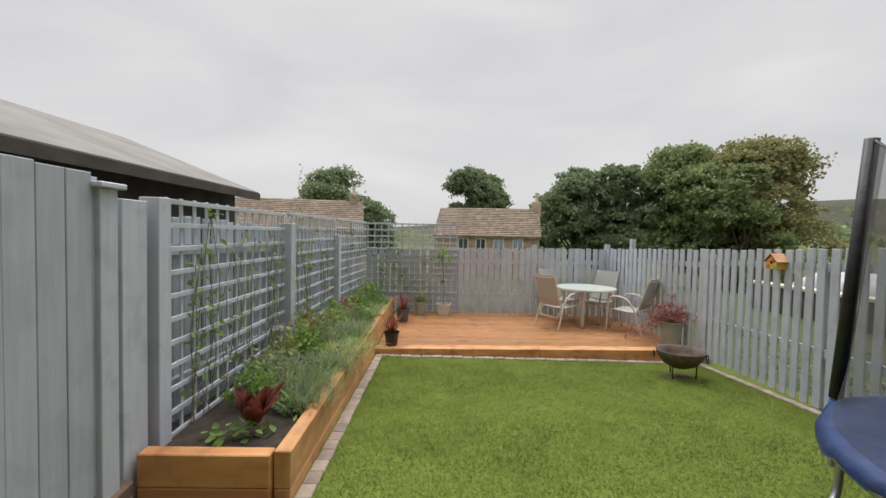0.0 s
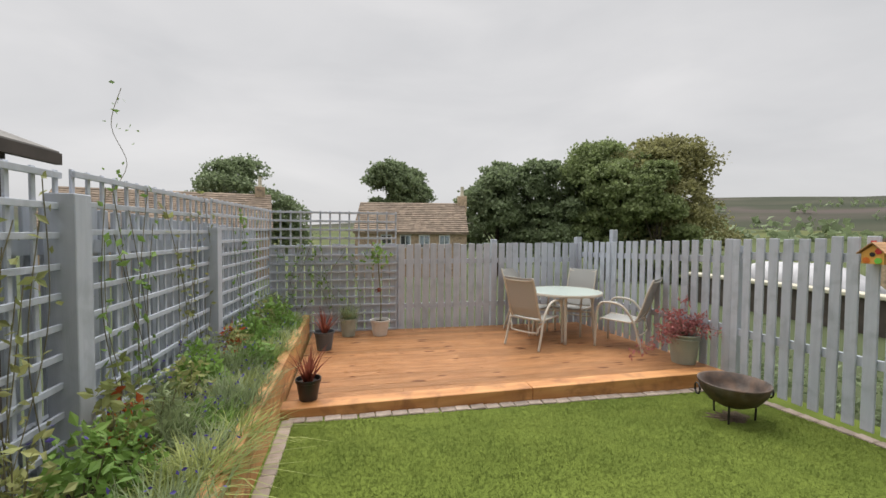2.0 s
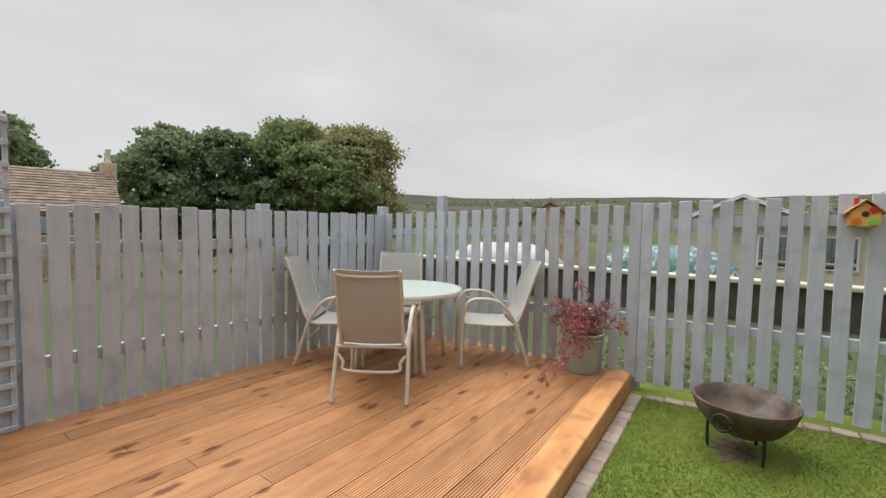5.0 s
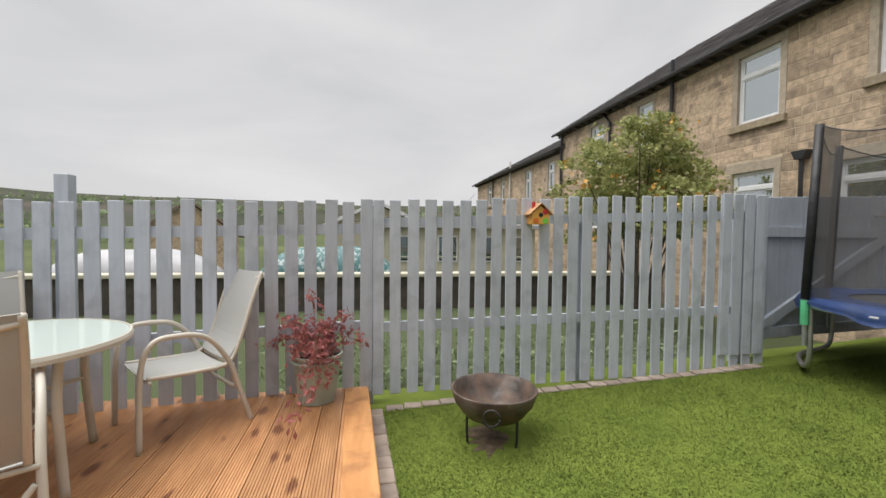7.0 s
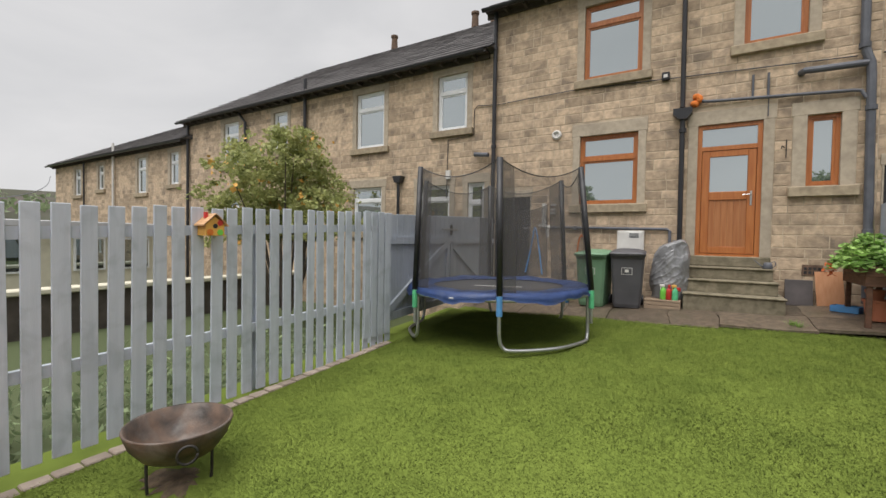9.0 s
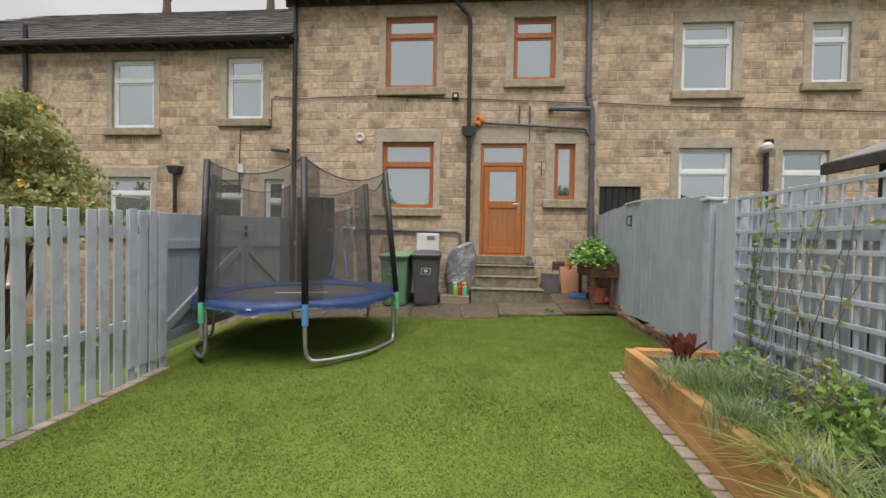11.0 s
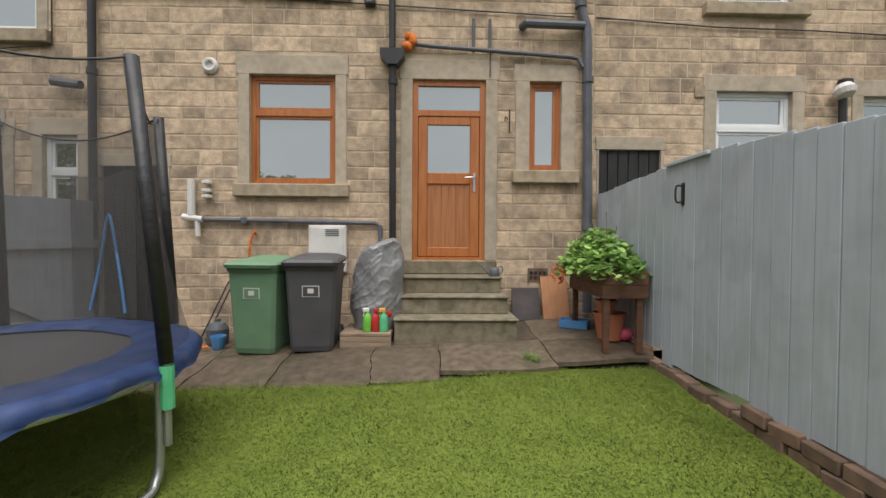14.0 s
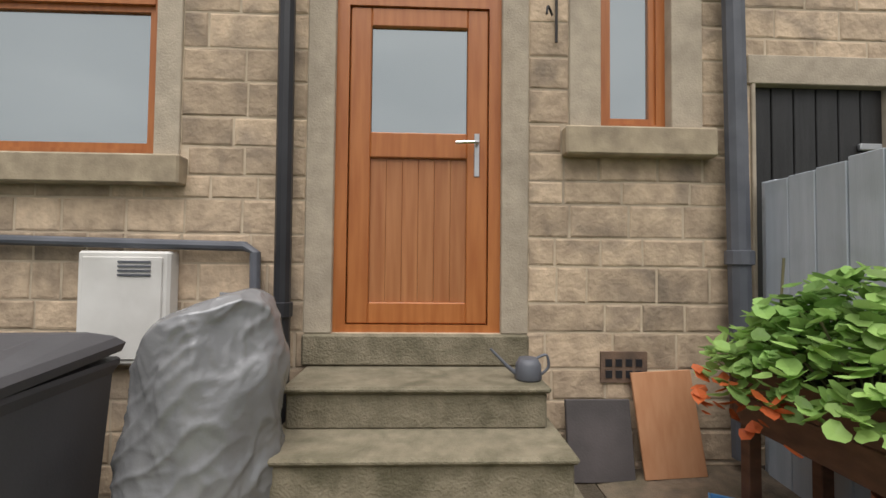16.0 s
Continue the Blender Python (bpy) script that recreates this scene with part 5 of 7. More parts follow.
bm = bmesh.new()
mid = bm.verts.new((3.05, 7.15, lawn_z(3.05, 7.15) + 0.012))
ring = [bm.verts.new((3.05 + q * math.cos(a), 7.15 + q * math.sin(a), lawn_z(3.05, 7.15) - 0.004)) for a, q in ((2 * math.pi * k / 26, 0.20 + 0.05 * math.sin(3 * k) + 0.03 * math.sin(7 * k)) for k in range(26))]
for k in range(26):
    bm.faces.new((mid, ring[k], ring[(k + 1) % 26]))
tagged(part("soil_patch", bm, DRY_SOIL), "bare scorched soil under the fire bowl", "soil", kind="structure")
# trampoline
TC = Vector((2.77, 3.09, 0))
tz = lawn_z(TC.x, TC.y)
tp = thing("trampoline", "round trampoline with blue pad and black safety net", "trampoline", at=pose(TC.x, TC.y, tz, 0, 1.0, 0) @ Matrix.Scale(1.035, 4))
part("mat", lathe(bmesh.new(), [(0.02, 0.60), (0.92, 0.60), (0.92, 0.606), (0.02, 0.606)], 56), MAT_BLACK, tp, "black woven jumping mat")
bm = bmesh.new()
n = 72
ringv = []
prng = np.random.default_rng(17)
for k in range(n):
    a = 2 * math.pi * k / n
    wob = 0.02 * math.sin(7 * a) + 0.012 * math.sin(19 * a + 1) + prng.uniform(-0.006, 0.006)
    ringv.append([bm.verts.new((r * math.cos(a), r * math.sin(a), z)) for r, z in ((0.86 + wob * 0.6, 0.618), (0.95, 0.645 + wob * 0.4), (1.10, 0.65 + wob * 0.5), (1.19, 0.625 + wob * 0.3), (1.225 + wob * 0.3, 0.57 + wob), (1.205, 0.54 + 1.4 * wob))])
for k in range(n):
    a, b = ringv[k], ringv[(k + 1) % n]
    for i in range(5):
        bm.faces.new((a[i], b[i], b[i + 1], a[i + 1]))
bmesh.ops.solidify(bm, geom=bm.faces[:], thickness=0.015)
part("safety_pad", bm, PAD_BLUE, tp, "creased blue vinyl pad", smooth=True)
part("mat_print", cube(-0.32, 0.32, -0.02, 0.02, 0.6062, 0.6085), WHITE, tp, "pale printed line", at=pose(-0.05, 0.1, 0, 0, 0, 12))
part("frame_ring", tube(bmesh.new(), [(1.19 * math.cos(a), 1.19 * math.sin(a), 0.56) for a in np.linspace(0, 2 * math.pi, 61)], 0.02, 8), GALV, tp, smooth=True)
tops, feet = [], []
for k in range(6):
    a = radians(115 if k == 2 else 60 * k)
    c, s = math.cos(a), math.sin(a)
    base, top = Vector((1.225 * c, 1.225 * s, 0.40)), Vector(((1.09 if k == 3 else 1.15) * c, (1.09 if k == 3 else 1.15) * s, 2.10))
    tops.append(top)
    po = part("net_pole", tube(bmesh.new(), [Vector((1.225 * c, 1.225 * s, 0.62)), top], 0.034, 10), FOAM, tp, "black foam-covered pole", smooth=True)
    part("pole_tube", tube(bmesh.new(), [(1.225 * c, 1.225 * s, 0.22), (1.225 * c, 1.225 * s, 0.64)], 0.018, 8), GALV, tp)
    part("sleeve", tube(bmesh.new(), [(1.225 * c, 1.225 * s, 0.40), (1.225 * c, 1.225 * s, 0.61)], 0.033, 10), BLUE_PL if k == 2 else GREEN_PL, tp, "bright plastic pole sleeve")
for k in (0, 2, 4):
    a, b = radians(115 if k == 2 else 60 * k), radians(60 * (k + 1))
    P = lambda q, z, r=1.185: (r * math.cos(q), r * math.sin(q), z)
    m1, m2 = a + (b - a) * 0.12, a + (b - a) * 0.88
    part("leg", tube(bmesh.new(), curve([P(a, 0.56), P(a, 0.20), P(a + 0.03, 0.06), P(m1, 0.02), P((a + b) / 2, 0.018), P(m2, 0.02), P(b - 0.03, 0.06), P(b, 0.20), P(b, 0.56)], 6), 0.021, 8), GALV, tp, "galvanised tube leg", smooth=True)
for k in range(6):
    p, q = tops[k], tops[(k + 1) % 6]
    a0, a1 = radians(115 if k == 2 else 60 * k), radians(115 if k == 1 else 60 * (k + 1))
    bm = bmesh.new()
    grid = []
    for i in range(13):
        t = i / 12
        up = p.lerp(q, t) - Vector((0, 0, 0.16 * 4 * t * (1 - t)))
        lo_a = a0 + (a1 - a0) * t
        lo = Vector((1.16 * math.cos(lo_a), 1.16 * math.sin(lo_a), 0.64))
        grid.append([bm.verts.new(lo.lerp(up, u) - Vector((math.cos(lo_a), math.sin(lo_a), 0)) * 0.05 * math.sin(math.pi * u) * math.sin(math.pi * t)) for u in np.linspace(0, 1, 9)])
    for a, b in zip(grid, grid[1:]):
        for i in range(8):
            bm.faces.new((a[i], b[i], b[i + 1], a[i + 1]))
    part("net_panel", bm, NET, tp, "black mesh net", smooth=True)
    part("net_rope", tube(bmesh.new(), [p.lerp(q, t) - Vector((0, 0, 0.16 * 4 * t * (1 - t))) for t in np.linspace(0, 1, 13)], 0.006, 6), FOAM, tp)
    # dark hems beside each pole
    bm = bmesh.new()
    for sgn in (1,):
        e0, e1 = p, p.lerp(q, 0.16) - Vector((0, 0, 0.16 * 4 * 0.16 * 0.84))
        l0 = Vector((1.19 * math.cos(a0), 1.19 * math.sin(a0), 0.64))
        l1 = Vector((1.15 * math.cos(a0 + 0.16), 1.15 * math.sin(a0 + 0.16), 0.64))
        bm.faces.new([bm.verts.new(v) for v in (l0, l1, e1, e0)])
    part("net_hem", bm, NET_DENSE, tp)
# door flap of the net with its blue zip
p, q = tops[4], tops[5]
bm = bmesh.new()
vs = []
for t in (0.18, 0.4, 0.62):
    lo_a = radians(240 + 60 * t)
    up = p.lerp(q, t) - Vector((0, 0, 0.16 * 4 * t * (1 - t)))
    vs.append([bm.verts.new(Vector((1.10 * math.cos(lo_a), 1.10 * math.sin(lo_a), z if z < 1 else up.z - 0.25))) for z in (0.66, 1.7)])
for a, b in zip(vs, vs[1:]):
    bm.faces.new((a[0], b[0], b[1], a[1]))
part("net_door", bm, NET_DENSE, tp, "dense black net doorway flap")
zp = [(0.25, 0.7), (0.30, 1.1), (0.36, 1.42), (0.42, 1.1), (0.50, 0.72)]
part("zip", tube(bmesh.new(), curve([(1.075 * math.cos(radians(240 + 60 * t)), 1.075 * math.sin(radians(240 + 60 * t)), z) for t, z in zp], 5), 0.010, 6), BLUE_PL, tp, "blue zip edging")


# ---- distant houses, shed and trees ----
def cottage(label, m, w, d, h, rise, seed, chim=()):
    """A gabled stone cottage: walls, coursed roof, windows; local x along the ridge."""
    rng = np.random.default_rng(seed)
    c = thing("cottage", label, "house", at=m)
    part("wall", cube(-w / 2, w / 2, -d / 2, d / 2, -4, h), STONE, c)
    bm = bmesh.new()
    for s in (-1, 1):
        prism(bm, [(s * w / 2, -d / 2, h), (s * w / 2, d / 2, h), (s * w / 2, 0, h + rise)], (-s * 0.25, 0, 0))
    part("gable", bm, STONE, c)
    for s in (-1, 1):
        rf = part("roof", prism(bmesh.new(), [(-w / 2 - 0.1, s * (d / 2 + 0.25), h - 0.15), (w / 2 + 0.1, s * (d / 2 + 0.25), h - 0.15), (w / 2 + 0.1, 0, h + rise + 0.08), (-w / 2 - 0.1, 0, h + rise + 0.08)], (0, 0, 0.12)), STONE_ROOF, c, "brown stone-slate roof")
        verts, faces = [], []
        nrow = 16
        for i in range(nrow):
            t0, t1 = i / nrow, (i + 1.1) / nrow
            x = -w / 2 - 0.12
            while x < w / 2 + 0.1:
                ww = rng.uniform(0.3, 0.55)
                e = min(x + ww, w / 2 + 0.12)
                hh = 0.16 + rng.uniform(0, 0.03)
                A = lambda t: (s * (d / 2 + 0.27) * (1 - t), h - 0.15 + (rise + 0.23) * t)
                (y0, z0), (y1, z1) = A(t0), A(min(t1, 1))
                o = len(verts)
                verts += [(x, y0, z0 + hh), (e - 0.01, y0, z0 + hh), (e - 0.01, y1, z1 + 0.125), (x, y1, z1 + 0.125), (x, y0, z0 + hh - 0.05), (e - 0.01, y0, z0 + hh - 0.05)]
                faces += [(o, o + 1, o + 2, o + 3), (o, o + 4, o + 5, o + 1)]
                x = e
        tagged(put("slating", rows_mesh("slating", verts, faces), STONE_ROOF, rf), kind="stuff")
    for x in chim:
        ch = part("chimney", cube(x - 0.35, x + 0.35, -0.35, 0.35, h + rise - 0.5, h + rise + 0.75, bevel=0.02), STONE, c)
        part("chimney_pot", lathe(bmesh.new(), [(0.16, 0), (0.13, 0.2), (0.12, 0.7), (0.15, 0.75), (0.1, 0.75)], 12, pose(x, 0, h + rise + 0.75)), PALE_BLOCK, ch)
    for x in (-w * 0.22, -w * 0.05, w * 0.12, w * 0.3):
        wd = part("window", cube(x - 0.4, x + 0.4, -d / 2 - 0.03, -d / 2 + 0.05, h - 1.15, h - 0.2), UPVC, c)
        part("pane", cube(x - 0.33, x - 0.03, -d / 2 - 0.05, -d / 2 - 0.02, h - 1.08, h - 0.27), GLASS_DIM, wd), part("pane", cube(x + 0.03, x + 0.33, -d / 2 - 0.05, -d / 2 - 0.02, h - 1.08, h - 0.27), GLASS_DIM, wd)
    return c


cottage("stone cottage with a brown stone-slate roof and chimney", pose(-12.6, 36.6, -0.6, 0, 0, 12), 12.5, 6.5, 1.9, 2.4, 1, chim=(5.6,))
cottage("stone cottage with a gable end beyond the back fence", pose(4.3, 37.2, -0.3, 0, 0, -10), 8.0, 6.5, 1.5, 2.1, 2, chim=(3.9,))


def crown(rng, blobs, n, dense=0.75):
    """Leaf places on uneven clumps: many small tufts over each blob's shell."""
    out = []
    tot = sum(b[3] ** 2 for b in blobs)
    for bx, by, bz, br in blobs:
        k = int(n * br * br / tot)
        tufts = max(8, int(k / 34))
        d = rng.normal(size=(tufts, 3))
        d /= np.linalg.norm(d, axis=1)[:, None]
        d[:, 2] = np.where(d[:, 2] < -0.5, -d[:, 2], d[:, 2])
        c = np.array([bx, by, bz]) + d * br * rng.uniform(dense, 1.05, (tufts, 1)) * np.array([1, 1, 0.85])
        pick = c[rng.integers(0, tufts, k)]
        spread = rng.normal(size=(k, 3)) * br * np.array([0.13, 0.13, 0.06])
        out.append(pick + spread)
    return np.concatenate(out)


def tree(label, x, y, z0, top, width, mat, seed, leaves=9000, blobs=16, lift=0.35, size=0.21):
    """A tapered trunk with limbs and a crown of many small leaf tufts."""
    rng = np.random.default_rng(seed)
    t = thing("tree", label, "tree", at=pose(x, y, z0))
    h = top - z0
    bl = []
    for k in range(blobs):
        a, u = rng.uniform(0, 2 * math.pi), rng.uniform(0, 1)
        zz = h * (lift + (0.86 - lift) * u)
        rad = width / 2 * math.sqrt(max(0.05, 1 - ((u - 0.3) / 0.75) ** 2)) * rng.uniform(0.35, 0.8)
        bl.append((rad * math.cos(a), rad * math.sin(a), zz, width * rng.uniform(0.15, 0.25)))
    bl.append((0, 0, h * 0.86, width * 0.2))
    bm = tube(bmesh.new(), curve([(0, 0, -1), (0.1, 0, h * 0.2), (0, 0.1, h * 0.45), (0, 0, h * 0.75)], 4), width * 0.04, 9, taper=width * 0.01)
    for b in bl[:9]:
        tube(bm, curve([(0, 0, h * rng.uniform(0.18, 0.4)), (b[0] * 0.45, b[1] * 0.45, b[2] * 0.75), (b[0], b[1], b[2])], 4), width * 0.016, 6, taper=width * 0.004)
    part("trunk", bm, BARK, t, smooth=True)
    put("crown", leaf_mesh("crown", crown(rng, bl, int(leaves * 3.6)), size, rng, long=1.3), mat, t)
    return t


tree("tall dark sycamore behind the cottage roof", -10.2, 46.6, -4, 8.0, 10.2, LEAF_DARK, 31, 9000, lift=0.30)
tree("spreading sycamore behind the cottage", 3.8, 47.5, -4, 8.4, 8.6, LEAF_DARK, 32, 6500, blobs=12, lift=0.55)
tree("open-crowned sycamore over the back fence", 12.6, 40.6, -4, 8.0, 7.4, LEAF_DARK, 33, 8000, blobs=16, lift=0.30)
tree("sycamore in the tree group", 16.6, 38.8, -4, 8.0, 7.6, LEAF_DARK, 34, 8000, blobs=16, lift=0.25)
tree("large broad green tree with a dense crown", 21.2, 36.6, -4, 9.0, 9.8, LEAF, 35, 15000, blobs=26, lift=0.25)
tree("tall copper-tinged tree at the edge of the group", 25.0, 35.6, -4, 9.3, 11.4, LEAF_BROWN, 36, 13000, blobs=22, lift=0.25)
tree("rounded green tree before the others", 21.8, 31.2, -4, 7.2, 5.6, LEAF, 37, 10000, blobs=18, lift=0.15)

# neighbour's shed with a felt roof, beyond the side fence
shed = thing("shed", "old timber garage with a grey felt roof", "shed")
part("wall", cube(-6.6, -3.15, 4.3, 8.1, -0.9, 1.82), DARK_TIMBER, shed)
bm = bmesh.new()
prism(bm, [(-2.86, 4.05, 1.87), (-4.9, 4.05, 2.66), (-6.95, 4.05, 1.87), (-6.95, 4.05, 1.82), (-4.9, 4.05, 2.60), (-2.86, 4.05, 1.82)], (0, 4.2, 0))
part("roof", bm, FELT, shed, "grey mineral felt roof")
part("fascia", cube(-2.89, -2.84, 4.05, 8.25, 1.755, 1.852), DARK_TIMBER, shed)


# ---- on the patio ----
def wheelie_bin(label, m, mat):
    b = thing("wheelie_bin", label, "bin", at=m @ Matrix.Diagonal((0.97, 0.97, 0.93, 1)))
    bm = bmesh.new()
    rws = []
    for z, w, d0, d1 in ((0.0, 0.205, -0.24, 0.22), (0.06, 0.215, -0.26, 0.235), (0.86, 0.255, -0.29, 0.275), (0.90, 0.27, -0.31, 0.30), (0.92, 0.27, -0.31, 0.30)):
        c = 0.035
        rws.append([bm.verts.new((x, y, z)) for x, y in ((-w + c, d0), (w - c, d0), (w, d0 + c), (w, d1 - c), (w - c, d1), (-w + c, d1), (-w, d1 - c), (-w, d0 + c))])
    for a, c in zip(rws, rws[1:]):
        for k in range(8):
            bm.faces.new((a[k], a[(k + 1) % 8], c[(k + 1) % 8], c[k]))
    bm.faces.new(rws[0][::-1]), bm.faces.new(rws[-1])
    part("body", bm, mat, b)
    bm = bmesh.new()
    rws = []
    for z, s in ((0.92, 1.10), (0.955, 1.14), (0.98, 1.05), (1.005, 0.75), (1.015, 0.4)):
        rws.append([bm.verts.new((x * s, y * s - (0.0 if s > 0.9 else 0.03), z + 0.03 * (1 if y < 0 else 0))) for x, y in ((-0.21, -0.29), (0.21, -0.29), (0.25, -0.25), (0.25, 0.26), (0.21, 0.30), (-0.21, 0.30), (-0.25, 0.26), (-0.25, -0.25))])
    for a, c in zip(rws, rws[1:]):
        for k in range(8):
            bm.faces.new((a[k], a[(k + 1) % 8], c[(k + 1) % 8], c[k]))
    bm.faces.new(rws[0][::-1]), bm.faces.new(rws[-1])
    part("lid", bm, mat, b)
    part("handle", tube(bmesh.new(), [(-0.18, -0.32, 0.95), (0.18, -0.32, 0.95)], 0.015, 8), mat, b)
    for s in (-1, 1):
        part("wheel", lathe(bmesh.new(), [(0.03, -0.025), (0.095, -0.025), (0.1, -0.015), (0.1, 0.015), (0.095, 0.025), (0.03, 0.025)], 20, pose(0.225 * s, -0.22, 0.10, 0, 90, 0)), PIPE_BLACK, b)
    lab = part("label_frame", cube(-0.085, 0.085, 0.240, 0.246, 0.60, 0.72), WHITE, b, at=pose(0, -0.008, 0, -2.6))
    part("label_field", cube(-0.077, 0.077, 0.2465, 0.2485, 0.608, 0.712), mat, lab), part("label_mark", cube(-0.03, 0.03, 0.249, 0.251, 0.64, 0.69), WHITE, lab)
    return b


wheelie_bin("green plastic wheelie bin with a closed lid", pose(1.94, 0.80, patio_z(1.94, 0.8), 0, 0, -6), BIN_GREEN)
wheelie_bin("dark grey plastic wheelie bin with a closed lid", pose(1.40, 0.82, patio_z(1.4, 0.8), 0, 0, 4), BIN_BLACK)

crate = thing("wooden_step_box", "low weathered wooden box beside the steps", "box")
part("top_board", cube(0.61, 1.13, 0.36, 0.94, 0.035, 0.065, bevel=0.004), OLD_WOOD, crate)
for k in range(2):
    part("front_board", cube(0.61, 1.13, 0.915, 0.937, -0.09 + 0.062 * k, -0.032 + 0.062 * k, bevel=0.004), OLD_WOOD, crate)
for x in (0.61, 1.108):
    part("side_board", cube(x, x + 0.022, 0.36, 0.913, -0.09, 0.033, bevel=0.004), OLD_WOOD, crate)

# silver sheet wrapped round a bundle: creased cloth
bm = bmesh.new()
rws = []
N, R = 170, 120


def ridge(p, f, seed):
    return 1 - abs(2 * noise.noise((p.x * f + seed, p.y * f, p.z * f)))


along = Vector((-0.72, 0.25, 0.64)).normalized()
across = Vector((0.25, 0.1, 0.96)).normalized()
for j in range(R + 1):
    u = j / R
    cap = max(0, (u - 0.5) / 0.5)
    rad = (0.228 + 0.03 * math.sin(math.pi * min(u * 1.5, 1))) * max(1 - cap ** 2.8, 0.0) ** 0.5
    row = []
    for k in range(N):
        a = 2 * math.pi * k / N
        v = Vector((math.cos(a), math.sin(a), 0))
        z = 0.07 + 0.93 * (u if u < 0.5 else 0.5 + 0.5 * math.sin(cap * math.pi / 2))
        p = Vector((v.x * max(rad, 0.05) * 1.1, v.y * max(rad, 0.05), z))
        warp = Vector((noise.noise(p * 6), noise.noise(p * 6 + Vector((9, 0, 0))), noise.noise(p * 6 + Vector((0, 5, 0))))) * 0.045
        q = p + warp
        q1, q2 = q - 0.8 * q.dot(along) * along, q - 0.8 * q.dot(across) * across
        fold = 0.030 * noise.noise(p * 3.6) + 0.026 * (max(ridge(q1, 3.4, 3.0), 0) ** 2 - 0.4) + 0.007 * max(ridge(q1, 9.0, 23.0), 0) ** 3 + 0.008 * max(ridge(q2, 5.0, 11.0), 0) ** 4 + 0.004 * max(ridge(q2, 19.0, 5.0), 0) ** 3 + 0.003 * max(ridge(q, 15.0, 8.0), 0) ** 3
        r = rad + fold * min(rad / 0.1, 1)
        lean = (p.x / 0.26) * 0.11 * u ** 2
        row.append(bm.verts.new((0.80 + r * 1.06 * v.x - 0.045 * u * u, 0.58 + r * v.y, z - lean + 0.5 * fold * cap)))
    rws.append(row)
for a, b in zip(rws, rws[1:]):
    for k in range(N):
        bm.faces.new((a[k], a[(k + 1) % N], b[(k + 1) % N], b[k]))
bmesh.ops.remove_doubles(bm, verts=rws[-1], dist=0.002)
bm.faces.new(rws[0][::-1])
tagged(part("silver_sheet", bm, SACK, smooth=True), "bundle wrapped in creased silver-grey sheet on a wooden box", "cover")


def bottle(label, x, y, z, mat, cap, kind):
    b = thing("spray_bottle" if kind else "bottle", label, "bottle", group="bottles on the wooden box", at=pose(x, y, z, 0, 0, 15))
    bm = lathe(bmesh.new(), [(0.035, 0), (0.04, 0.01), (0.04, 0.13), (0.03, 0.17), (0.014, 0.19), (0.014, 0.205)], 14)
    bmesh.ops.scale(bm, vec=(1.15, 0.7, 1.0), verts=bm.verts)
    part("body", bm, mat, b, smooth=True)
    if kind:
        h = cube(-0.018, 0.05, -0.014, 0.014, 0.205, 0.245, bevel=0.006)
        tube(h, [(0.03, 0, 0.21), (0.045, 0, 0.16)], 0.006, 6)
        part("trigger_head", h, cap, b)
    else:
        part("cap", lathe(bmesh.new(), [(0.017, 0.2), (0.019, 0.205), (0.019, 0.235), (0.012, 0.24)], 12), cap, b)


bottle("lime green spray bottle", 0.86, 0.86, 0.065, LIME_PL, WHITE, True)
bottle("red and white plastic bottle", 0.775, 0.86, 0.065, RED_PL, RED_PL, False)
bottle("green spray bottle with yellow head", 0.69, 0.87, 0.065, GREEN_PL, YELLOW, True)
part_b = part("red_trowel", lathe(bmesh.new(), [(0.02, 0), (0.05, 0.02), (0.055, 0.05), (0.02, 0.07)], 12, pose(0.66, 0.80, 0.21, 60, 20)), RED_PL)
tagged(part_b, "red plastic hand trowel lying among bottles", "trowel")
tagged(part("black_bag", lathe(bmesh.new(), [(0.02, 0), (0.09, 0.02), (0.11, 0.10), (0.08, 0.2), (0.02, 0.23)], 14, pose(0.72, 0.66, 0.065)), FOAM, smooth=True), "small black plastic bag on the box", "bag")

# planter table with strawberries
pl = thing("planter_table", "raised brown wooden planter on four legs", "planter")
px0, px1, py0, py1, pz = -1.80, -1.37, 0.46, 1.41, 0.49
for k in range(2):
    z = pz + 0.125 * k
    for c in ((px0, px1, py1 - 0.022, py1), (px0, px1, py0, py0 + 0.022), (px0, px0 + 0.022, py0 + 0.024, py1 - 0.024), (px1 - 0.022, px1, py0 + 0.024, py1 - 0.024)):
        part("side_board", cube(*c, z, z + 0.122, bevel=0.004), PLANTER_WOOD, pl)
for x in (px0 + 0.04, px1 - 0.08):
    for y in (py0 + 0.03, py1 - 0.075):
        part("leg", cube(x, x + 0.055, y, y + 0.05, patio_z(x, y), pz + 0.01, bevel=0.004), PLANTER_WOOD, pl)
part("soil", cube(px0 + 0.03, px1 - 0.03, py0 + 0.03, py1 - 0.03, pz + 0.02, pz + 0.2), SOIL, pl)


def plant(name, label, mesh, mat, category="plant", extra=(), at=None, stem=None):
    t = thing(name, label, category, at=at)
    put("foliage", mesh, mat, t)
    for nm, me, m in extra:
        put(nm, me, m, t)
    if stem is not None:
        part("stem", stem, STEM, t)
    return t


